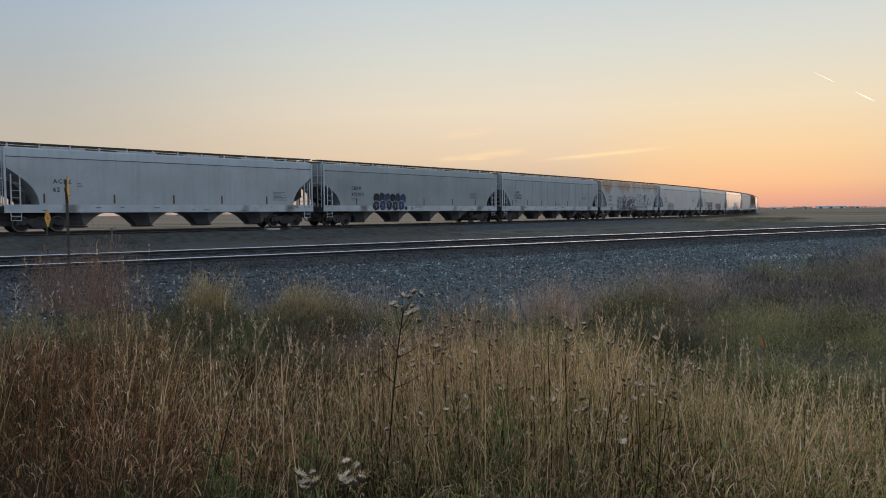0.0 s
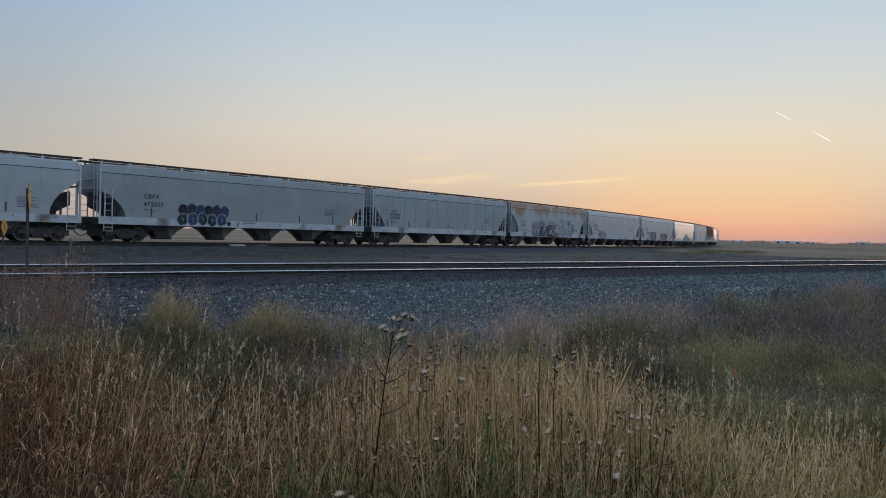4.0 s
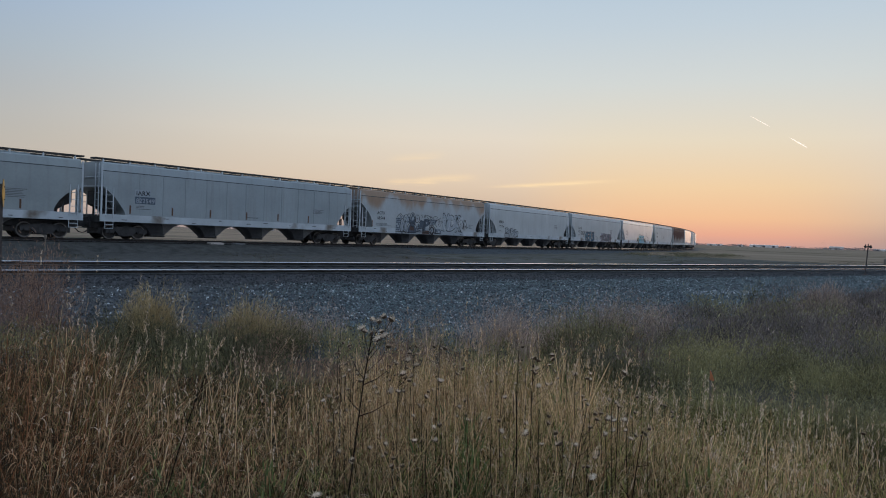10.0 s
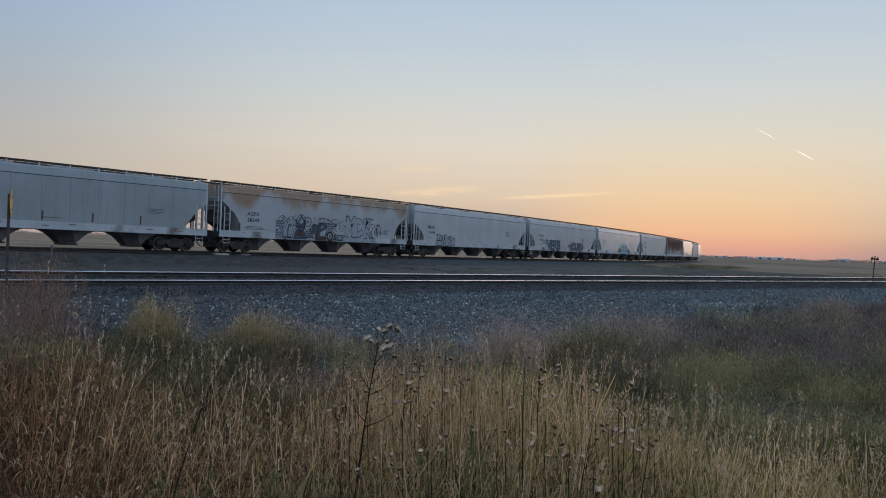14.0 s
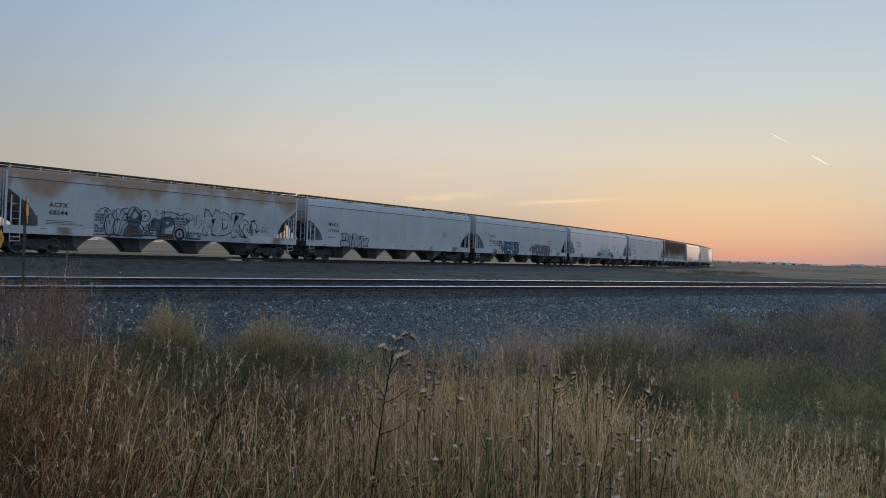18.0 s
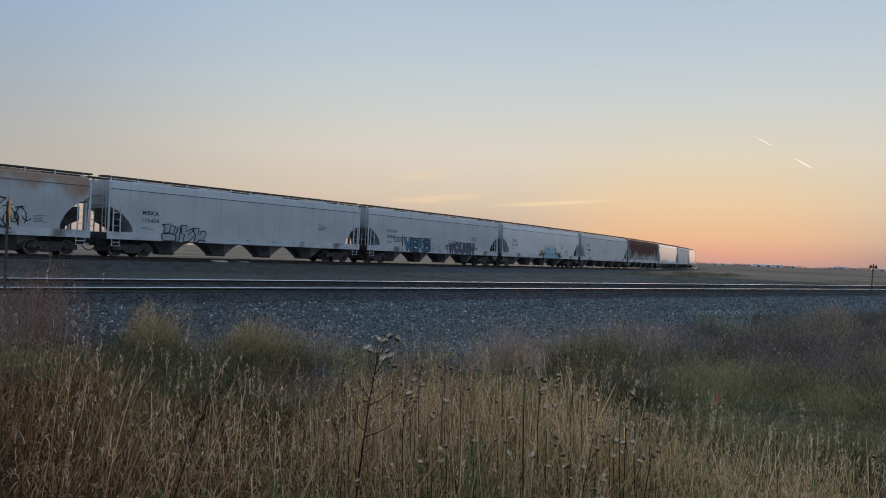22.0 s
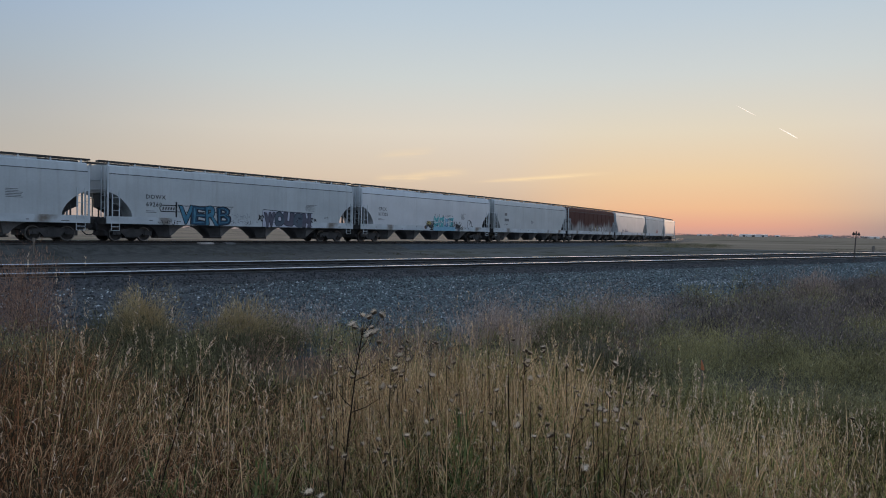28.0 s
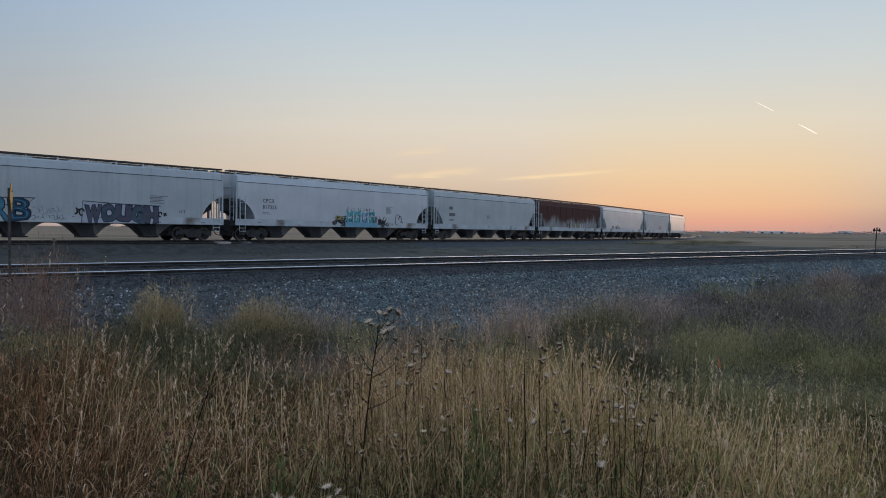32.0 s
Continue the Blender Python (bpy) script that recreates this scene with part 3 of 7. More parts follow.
def wheelset_mesh():
    """Two wheels on an axle, round the middle of the axle."""
    prof = [(-0.80, 0.0), (-0.80, 0.10), (-0.775, 0.12), (-0.765, 0.33), (-0.80, 0.36), (-0.80, 0.42), (-0.68, 0.43), (-0.67, 0.455), (-0.655, 0.455),
            (-0.655, 0.36), (-0.69, 0.33), (-0.70, 0.12), (-0.66, 0.08), (0.66, 0.08), (0.70, 0.12), (0.69, 0.33), (0.655, 0.36), (0.655, 0.455), (0.67, 0.455),
            (0.68, 0.43), (0.80, 0.42), (0.80, 0.36), (0.765, 0.33), (0.775, 0.12), (0.80, 0.10), (0.80, 0.0)]
    n = 28
    v = [(r * math.cos(2 * math.pi * k / n), y, r * math.sin(2 * math.pi * k / n)) for y, r in prof for k in range(n)]
    f, ix = [], []
    for i in range(len(prof) - 1):
        for k in range(n):
            f.append((i * n + k, i * n + (k + 1) % n, (i + 1) * n + (k + 1) % n, (i + 1) * n + k))
            ix.append(1 if i in (4, 5, 19, 20) else 0)
    me = mesh_from("wheelset", v, f, M["wheel"])
    me.materials.append(M["tread"])
    me.polygons.foreach_set("material_index", ix)
    return me


def ladder_bm(height, width=0.42):
    bm = boxes((-width / 2 - 0.03, -width / 2 + 0.03, -0.02, 0.02, 0, height), (width / 2 - 0.03, width / 2 + 0.03, -0.02, 0.02, 0, height))
    n = int(height / 0.38)
    for i in range(n):
        z = 0.16 + i * 0.38
        tube([(-width / 2, 0, z), (width / 2, 0, z)], 0.016, 5, bm)
    return bm


def gusset_bm():
    """The web plate under an end's slope sheet, with x towards the car's end."""
    o = [(-1.7, 1.25), (-0.88, 1.25), (-0.82, 1.62), (-0.50, 1.82), (-0.10, 2.0), (-0.10, 2.80), (-0.6, 2.55), (-1.15, 2.0), (-1.40, 1.5)]
    bm = bmesh.new()
    a, b = [bm.verts.new((x, -0.5, z)) for x, z in o], [bm.verts.new((x, 0.5, z)) for x, z in o]
    bm.faces.new(a); bm.faces.new(b[::-1])
    for i in range(len(o)):
        j = (i + 1) % len(o)
        bm.faces.new((a[j], a[i], b[i], b[j]))
    bmesh.ops.recalc_face_normals(bm, faces=bm.faces[:])
    return bm


def stirrup_bm():
    bm = tube([(-0.24, 0, 0), (-0.24, 0, -0.42), (0.24, 0, -0.42), (0.24, 0, 0)], 0.024, 5)
    tube([(-0.24, 0, -0.20), (0.24, 0, -0.20)], 0.02, 5, bm)
    return bm


def lettering(text, x, z, size, mat, parent, name="lettering", spacing=1.15, lift=0.006):
    cu = bpy.data.curves.new("lettering", "FONT")
    cu.body, cu.size, cu.space_character, cu.resolution_u, cu.offset = text, size, spacing, 2, size * 0.018
    ob = bpy.data.objects.new("lettering", cu)
    me = bpy.data.meshes.new_from_object(ob)
    bpy.data.objects.remove(ob)
    for v in me.vertices:
        px, pz = v.co.x + x, v.co.y + z
        v.co = (px, -FACE - lift, pz)
    me.materials.clear()
    me.materials.append(mat)
    return part(name, me, None, parent)


def flat_shape(outline, mat, parent, name, lift=0.007):
    """A painted shape on the side that faces the camera."""
    bm = bmesh.new()
    bm.faces.new([bm.verts.new((x, -FACE - lift, z)) for x, z in outline])
    bmesh.ops.triangulate(bm, faces=bm.faces[:])
    return part(name, bm, mat, parent)


def stroke(points, width, lift, bm):
    """A sprayed line of even width on the side."""
    pts = [Vector((x, z)) for x, z in points]
    vs = []
    for i, p in enumerate(pts):
        d = (pts[min(i + 1, len(pts) - 1)] - pts[max(i - 1, 0)])
        d = d.normalized() if d.length else Vector((1, 0))
        n = Vector((-d.y, d.x)) * width / 2
        vs.append([bm.verts.new((q.x, -FACE - lift, q.y)) for q in (p + n, p - n)])
    for a, b in zip(vs, vs[1:]):
        bm.faces.new((a[0], a[1], b[1], b[0]))


def small_print(parent, x, z, rows, rnd, width=1.1, height=0.034, gap=0.085):
    """Lines of stencilled print too small to read."""
    bm = bmesh.new()
    for i in range(rows):
        stroke([(x, z - i * gap), (x + width * rnd.uniform(0.5, 1.0), z - i * gap)], height, 0.006, bm)
    tagged(part("stencil_print", bm, M["faint_ink"], parent), kind="stuff")


WHEEL = wheelset_mesh()
SPINNING = []


def truck(parent, x):
    t = part("truck", cached("truck_bolster", lambda: boxes((-0.22, 0.22, -0.95, 0.95, 0.42, 0.80), bevel=0.03), M["under"]), None, parent, "cast steel two-axle truck", pose(x, 0, 0))
    for y in (-1.0, 1.0):
        part("side_frame", cached("side_frame", sideframe_bm, M["under"]), None, t, m=pose(0, y, 0))
    part("brake_rigging", cached("brake_rigging", lambda: boxes((-1.5, -0.35, -0.72, 0.72, 0.30, 0.62), (0.35, 1.5, -0.72, 0.72, 0.30, 0.62), (-1.9, 1.9, -0.5, 0.5, 0.62, 1.0), (-0.3, 0.3, -0.85, 0.85, 0.16, 0.34), bevel=0.03), M["under"]), None, t)
    for wx in (-0.89, 0.89):
        w = part("wheelset", WHEEL, None, t, m=pose(wx, 0, 0.42))
        SPINNING.append(w)


def hopper_car(name, over, paint, label, base=0.48, low=0.22, cut="round", seams=0, seed=0, reflect=()):
    """A covered hopper wagon over its couplers' length, standing on the rails at z = 0 with x towards the tail."""
    rnd = random.Random(seed)
    half, end = over / 2 - 0.55, over / 2 - 0.42
    car = tagged(new(name), label, "freight wagon", "wagons of the train")
    part("tank_body", body_mesh(half, cut), paint, car)
    L = round(over, 2)
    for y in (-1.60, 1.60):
        part("side_sill", cached(("side_sill", L), lambda: boxes((-end, end, -0.045, 0.045, 1.02, 1.448)), PAINT["sill"]), None, car, "scuffed pale side sill, lightened for a highlight", pose(0, y * 0.9745, 0))
    part("center_sill", cached(("center_sill", L), lambda: boxes((-end - 0.1, end + 0.1, -0.32, 0.32, 1.00, 1.28), bevel=0.02), M["under"]), None, car)
    for sg in (-1, 1):
        part("end_platform", cached("end_platform", lambda: boxes((-1.25, 1.1, -1.55, 1.55, 1.14, 1.20), (0.95, 1.1, -1.55, 1.55, 0.98, 1.40), bevel=0.01), M["under"]), None, car,
             m=pose(sg * (end - 1.1), 0, 0, 0, 0, 0 if sg > 0 else 180))
        for y in (-1.56, 1.56):
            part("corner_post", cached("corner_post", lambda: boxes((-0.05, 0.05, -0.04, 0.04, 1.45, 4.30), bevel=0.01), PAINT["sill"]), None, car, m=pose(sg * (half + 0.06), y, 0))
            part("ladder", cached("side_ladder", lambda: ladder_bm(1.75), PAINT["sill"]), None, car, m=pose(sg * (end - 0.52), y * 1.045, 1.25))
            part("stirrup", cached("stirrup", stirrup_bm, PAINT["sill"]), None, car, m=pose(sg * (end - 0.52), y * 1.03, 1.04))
            part("slope_brace", cached("slope_brace", lambda: boxes((-0.04, 0.04, -0.04, 0.04, 1.20, 2.05), bevel=0.008), M["under"]), None, car, m=pose(sg * (half - 0.85), y * 0.86, 0))
        part("slope_gusset", cached("slope_gusset", lambda: gusset_bm(), M["under"]), None, car, m=pose(sg * half, 0, 0, 0, 0, 0 if sg > 0 else 180))
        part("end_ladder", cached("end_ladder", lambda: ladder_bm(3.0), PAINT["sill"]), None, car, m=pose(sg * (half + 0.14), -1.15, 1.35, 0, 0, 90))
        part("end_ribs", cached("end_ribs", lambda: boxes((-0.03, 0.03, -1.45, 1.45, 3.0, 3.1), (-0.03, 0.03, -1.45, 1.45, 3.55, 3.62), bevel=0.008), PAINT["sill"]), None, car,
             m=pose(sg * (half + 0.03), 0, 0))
        part("coupler", cached("coupler", lambda: boxes((-0.1, 0.58, -0.09, 0.09, 0.76, 0.94), (0.36, 0.62, -0.17, 0.17, 0.70, 1.0), bevel=0.02), M["under"]), None, car,
             m=pose(sg * (over / 2 - 0.58), 0, 0, 0, 0, 0 if sg > 0 else 180))
        part("brake_hose", cached("brake_hose", lambda: tube([(0, 0, 0.82), (0.10, 0.02, 0.55), (0.28, 0.04, 0.38), (0.46, 0.05, 0.34)], 0.03, 6), M["rubber"]), None, car,
             m=pose(sg * (over / 2 - 0.44), -0.35, 0, 0, 0, 0 if sg > 0 else 180))
        part("air_reservoir", cached("air_reservoir", lambda: tube([(0, -0.5, 0), (0, -0.45, 0), (0, 0.45, 0), (0, 0.5, 0)], [0.10, 0.2, 0.2, 0.10], 10), M["under"]), None, car,
             m=pose(sg * (end - 1.6), 0.3, 1.42))
        truck(car, sg * (over / 2 - 2.25))
    for i in range(4):
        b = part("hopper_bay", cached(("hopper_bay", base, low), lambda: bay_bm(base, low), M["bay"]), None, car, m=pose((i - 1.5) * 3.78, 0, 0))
        part("chute", cached(("chute", base, low), lambda: lit_plate_bm(base, low), M["chute"]), None, b, "plate coloured lighter as the bay's lit half")
        part("outlet_gate", cached("outlet_gate", lambda: boxes((-0.44, 0.44, -0.44, 0.44, -0.05, 0.05), (0.44, 0.70, -0.12, 0.12, -0.04, 0.04), (-0.58, -0.44, -0.42, -0.34, -0.02, 0.06), bevel=0.015), M["wheel"]), None, b, m=pose(0, 0, low))
    # roof: a long hatch and two walkways on brackets
    n = 4
    for i in range(n):
        w = (2 * half - 2.4) / n
        part("roof_hatch", cached(("roof_hatch", L, paint.name), lambda: boxes((-w * 0.27, w * 0.27, -0.3, 0.3, 4.44, 4.60), bevel=0.03), paint), None, car, m=pose((i - (n - 1) / 2) * w, 0, 0))
    for y in (-0.86, 0.86):
        part("running_board", cached(("running_board", L), lambda: boxes((-half - 0.3, half + 0.3, -0.28, 0.28, 4.61, 4.70)), M["grate"]), None, car, "dark grated roof walkway", pose(0, y, 0))
    for i in range(13):
        x = -half + 0.2 + i * (2 * half - 0.4) / 12
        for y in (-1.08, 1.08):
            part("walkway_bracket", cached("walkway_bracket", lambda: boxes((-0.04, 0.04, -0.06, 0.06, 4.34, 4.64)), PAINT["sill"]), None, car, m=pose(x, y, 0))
    for y in (-1.0, 1.0):
        part("roof_rim", cached(("roof_rim", L), lambda: boxes((-half, half, -0.02, 0.02, 3.90, 3.945)), M["seam"]), None, car, m=pose(0, y * 1.568, 0))
    g = bmesh.new()
    for i in range(9):
        x = -end + 1.0 + (i + rnd.uniform(0.1, 0.9)) * (2 * end - 2) / 9
        w, z = rnd.uniform(0.08, 0.45), rnd.uniform(1.08, 1.34)
        g.faces.new([g.verts.new((x + dx, -FACE - 0.005, z + dz)) for dx, dz in ((0, 0), (w, 0), (w, 0.05), (0, 0.05))])
    tagged(part("sill_print", g, M["faint_ink"], car), kind="stuff")
    # reflectors along the sill
    for x in reflect:
        part("reflector", cached("reflector", lambda: boxes((-0.045, 0.045, -0.006, 0.006, 1.52, 2.02)), M["reflector"]), None, car, m=pose(x, -SIDE - 0.007, 0))
    for i in range(seams):
        x = -half + 2.2 + i * (2 * half - 4.4) / (seams - 1)
        part("side_seam", cached(("side_seam", paint.name), lambda: boxes((-0.018, 0.018, -0.012, 0.012, 1.5, 3.85)), paint), None, car, m=pose(x, -SIDE - 0.008, 0))
    return car, half, rnd


SPRAY = {n: material("spray_" + n, d, l, rough=0.5, scale=3, fine=20, bump=0.02) for n, d, l in (
    ("black", (0.010, 0.010, 0.013), (0.03, 0.03, 0.035)), ("white", (0.55, 0.56, 0.58), (0.72, 0.73, 0.74)), ("blue", (0.03, 0.13, 0.22), (0.08, 0.25, 0.36)), ("mulberry", (0.075, 0.072, 0.10), (0.13, 0.125, 0.165)), ("sky", (0.16, 0.36, 0.50), (0.26, 0.48, 0.60)),
    ("navy", (0.025, 0.045, 0.11), (0.06, 0.085, 0.18)), ("slate", (0.055, 0.075, 0.10), (0.11, 0.14, 0.18)), ("deep", (0.012, 0.045, 0.09), (0.03, 0.09, 0.16)), ("dusk", (0.018, 0.024, 0.038), (0.045, 0.055, 0.08)), ("haze", (0.33, 0.365, 0.39), (0.42, 0.455, 0.485)), ("rustred", (0.07, 0.04, 0.035), (0.12, 0.07, 0.055)), ("azure", (0.05, 0.16, 0.24), (0.11, 0.26, 0.35)), ("lilac", (0.42, 0.43, 0.50), (0.54, 0.55, 0.62)), ("teal", (0.06, 0.33, 0.36), (0.14, 0.48, 0.50)),
    ("pale", (0.33, 0.36, 0.40), (0.42, 0.45, 0.48)), ("red", (0.24, 0.05, 0.04), (0.36, 0.09, 0.07)), ("yellow", (0.38, 0.30, 0.10), (0.5, 0.42, 0.16)))}


def blob(cx, cz, w, h, rnd, n=14, rough=0.16):
    return [(cx + w / 2 * math.cos(a) * (1 + rnd.uniform(-rough, rough)), cz + h / 2 * math.sin(a) * (1 + rnd.uniform(-rough, rough)))
            for a in (2 * math.pi * k / n for k in range(n))]


def throw_up(car, x, z, width, height, count, fill, line, seed, rows=1):
    """Rounded bubble letters with an outline, too wild to read."""
    rnd = random.Random(seed)
    g = bmesh.new()
    for r in range(rows):
        for i in range(count):
            w, h = width / count * 1.12, height / rows * rnd.uniform(0.95, 1.12)
            cx, cz = x + (i + 0.5) * width / count, z + (r + 0.5) * height / rows + rnd.uniform(-0.05, 0.05)
            o = blob(cx, cz, w, h, rnd, rough=0.12)
            flat_shape(o, fill[(i + r) % len(fill)], car, "graffiti_letter", 0.007 + 0.0015 * ((i + r) % 3))
            stroke(o + [o[0], o[1]], 0.05, 0.014, g)
            stroke([(cx - w * 0.12, cz + h * 0.12), (cx + w * 0.1, cz + h * 0.05), (cx, cz - h * 0.2)], 0.045, 0.014, g)
    part("graffiti_outline", g, line, car)


def wild_style(car, x, z, width, height, mats, line, seed, pieces=26):
    """A tangle of angular strokes and blocks."""
    rnd = random.Random(seed)
    for i in range(pieces // 2):
        cx, cz = x + rnd.uniform(0.03, 0.97) * width, z + rnd.uniform(0.25, 0.75) * height
        flat_shape(blob(cx, cz, rnd.uniform(0.25, 0.6), rnd.uniform(0.35, 0.8) * height, rnd, n=rnd.choice((4, 5, 7)), rough=0.3), rnd.choice(mats), car, "graffiti_patch",
                   0.007 + 0.0008 * (i % 6))
    g = bmesh.new()
    for i in range(pieces):
        cx, cz = x + rnd.uniform(0, 1) * width, z + rnd.uniform(0.05, 0.95) * height
        pts = [(cx, cz)]
        for _ in range(rnd.randint(2, 5)):
            cx, cz = cx + rnd.uniform(-0.35, 0.35), min(max(cz + rnd.uniform(-0.5, 0.5), z), z + height)
            pts.append((cx, cz))
        stroke(pts, rnd.uniform(0.035, 0.07), 0.013, g)
    tagged(part("graffiti_strokes", g, line, car), kind="stuff")


def brick_panel(car, x, z, width, height, seed):
    """Painted white bricks with dark joints."""
    rnd = random.Random(seed)
    rows = max(2, int(height / 0.15))
    back = [(x - 0.03, z - 0.03), (x + width + 0.03, z - 0.03 + rnd.uniform(-0.05, 0.05)), (x + width - 0.05, z + height), (x + width * 0.4, z + height + 0.08), (x, z + height - 0.1)]
    flat_shape(back, SPRAY["haze"], car, "graffiti_patch", 0.0045)
    g = bmesh.new()
    for r in range(rows):
        px = x - (0.14 if r % 2 else 0.0)
        while px < x + width:
            w = rnd.uniform(0.18, 0.3)
            a, b = max(px, x), min(px + w, x + width)
            if b - a > 0.06 and rnd.random() < 0.9:
                zz = z + r * height / rows
                g.faces.new([g.verts.new((q, -FACE - 0.0095, k)) for q, k in ((a + 0.02, zz + 0.02), (b - 0.02, zz + 0.025), (b - 0.02, zz + height / rows - 0.02), (a + 0.02, zz + height / rows - 0.025))])
            px += w
    tagged(part("graffiti_bricks", g, SPRAY["slate"], car), kind="stuff")


def sharp_letters(car, x, z, width, height, count, fill, line, seed, weight=0.06):
    """Angular outlined letters, too wild to read."""
    rnd = random.Random(seed)
    g = bmesh.new()
    w = width / count
    for i in range(count):
        x0 = x + i * w
        j = lambda v: rnd.uniform(-v, v)
        o = [(x0 + j(0.06), z + j(0.06)), (x0 + w * 0.55, z + height * 0.08 + j(0.05)), (x0 + w * 1.02, z + j(0.08)), (x0 + w * 0.98 + j(0.06), z + height * 0.55), (x0 + w * 1.05, z + height + j(0.14)),
             (x0 + w * 0.5, z + height * 0.86 + j(0.06)), (x0 + j(0.06), z + height * 1.02 + j(0.12)), (x0 + w * 0.14 + j(0.05), z + height * 0.5)]
        flat_shape(o, fill[i % len(fill)], car, "graffiti_letter", 0.008 + 0.001 * (i % 3))
        stroke(o + [o[0], o[1]], weight, 0.013, g)
        stroke([(x0 + w * 0.35, z + height * 0.25 + j(0.08)), (x0 + w * 0.42 + j(0.05), z + height * 0.7)], weight, 0.013, g)
        stroke([(x0 + w * 0.42, z + height * (0.4 + 0.2 * (i % 2))), (x0 + w * 0.8, z + height * 0.5 + j(0.1))], weight, 0.013, g)
    tagged(part("graffiti_outline", g, line, car), kind="stuff")


def painted_word(car, text, x, z, width, height, fill, line, seed, weight=0.05, fat=0.045, tilt=7, overlap=1.16, shine=None):
    """Sprayed letters, each fattened, jostled and outlined."""
    rnd = random.Random(seed)
    cell = width / len(text)
    for i, ch in enumerate(text):
        a = radians(rnd.uniform(-tilt, tilt))
        cx, cz = x + (i + 0.5) * cell, z + height / 2 + rnd.uniform(-0.04, 0.04) * height
        w, h = cell * overlap * rnd.uniform(0.94, 1.06), height * rnd.uniform(0.93, 1.05)
        box = None
        for name, grow, mat, lift in (("graffiti_letter", fat, fill[i % len(fill)], 0.010 + 0.0012 * (i % 2)), ("graffiti_outline", fat + weight / height, line, 0.0075 + 0.0012 * (i % 2)),
                                      ("graffiti_shine", -0.03, shine, 0.0135)):
            if mat is None:
                continue
            cu = bpy.data.curves.new("lettering", "FONT")
            cu.body, cu.size, cu.resolution_u, cu.offset = ch, 1.0, 3, grow
            ob = bpy.data.objects.new("lettering", cu)
            me = bpy.data.meshes.new_from_object(ob)
            bpy.data.objects.remove(ob)
            if box is None:
                xs, ys = [v.co.x for v in me.vertices], [v.co.y for v in me.vertices]
                box = min(xs), max(xs), min(ys), max(ys)
            for v in me.vertices:
                p = ((v.co.x - box[0]) / (box[1] - box[0]) - 0.5) * w, ((v.co.y - box[2]) / (box[3] - box[2]) - 0.5) * h
                p = p[0] + 0.05 * h * math.sin(p[1] * 5 / h + i * 2), p[1] + 0.04 * h * math.sin(p[0] * 6 / w + i)
                v.co = (cx + p[0] * math.cos(a) - p[1] * math.sin(a), -FACE - lift, cz + p[0] * math.sin(a) + p[1] * math.cos(a))
            me.materials.clear()
            me.materials.append(mat)
            part(name, me, None, car)


def angular_tag(car, x, z, width, height, fill, line):
    """Pointed letters in thin black lines, too wild to read."""
    at = lambda p: (x + p[0] * width, z + p[1] * height)
    g = bmesh.new()
    for way in (((0.0, 0.93), (0.19, 1.0), (0.16, 0.52), (0.08, 0.45), (0.04, 0.55), (0.07, 0.80), (0.0, 0.93)), ((0.0, 0.42), (0.21, 0.45), (0.30, 0.37), (0.30, 0.05), (0.21, 0.02), (0.04, 0.02), (0.0, 0.24), (0.0, 0.42)),
                ((0.20, 0.90), (0.29, 0.87), (0.25, 0.52), (0.30, 0.45), (0.34, 0.80), (0.40, 0.80), (0.37, 0.02), (0.31, 0.0), (0.30, 0.40)),
                ((0.40, 0.95), (0.54, 0.97), (0.51, 0.62), (0.68, 0.80), (0.71, 0.75), (0.57, 0.43), (0.71, 0.38), (0.59, 0.02), (0.46, 0.02), (0.49, 0.43), (0.43, 0.47), (0.40, 0.95)),
                ((0.66, 0.83), (0.82, 0.85), (0.79, 0.52), (0.85, 0.50), (0.86, 0.66), (0.95, 0.71), (0.99, 0.52), (0.93, 0.28), (0.96, 0.05), (0.91, 0.12), (0.85, 0.17), (0.77, 0.0), (0.71, 0.02), (0.74, 0.40), (0.66, 0.83))):
        stroke([at(p) for p in way], 0.075, 0.012, g)
    tagged(part("graffiti_outline", g, line, car), kind="stuff")
    flat_shape([at(p) for p in ((0.02, 0.05), (0.94, 0.05), (0.96, 0.6), (0.8, 0.8), (0.5, 0.92), (0.02, 0.9))], fill, car, "graffiti_patch", 0.005)


def scribble(car, x, z, width, height, mat, seed, count=14, weight=0.03):
    """A quick tag in thin looping lines."""
    rnd = random.Random(seed)
    g = bmesh.new()
    for i in range(count):
        cx, cz, r = x + width * (i + 0.5) / count, z + height * rnd.uniform(0.3, 0.7), height * rnd.uniform(0.2, 0.5)
        a0, turn = rnd.uniform(0, 6.28), rnd.choice((-1, 1)) * rnd.uniform(2.2, 5.5)
        stroke([(cx + 0.7 * r * math.cos(a0 + turn * k / 7), cz + r * math.sin(a0 + turn * k / 7)) for k in range(8)], weight, 0.012, g)
    tagged(part("graffiti_tag", g, mat, car), kind="stuff")


LENGTHS = [19.85, 21.21, 20.57, 19.41, 20.96, 20.83, 21.00, 20.17, 20.33, 20.56, 20.35, 20.34]


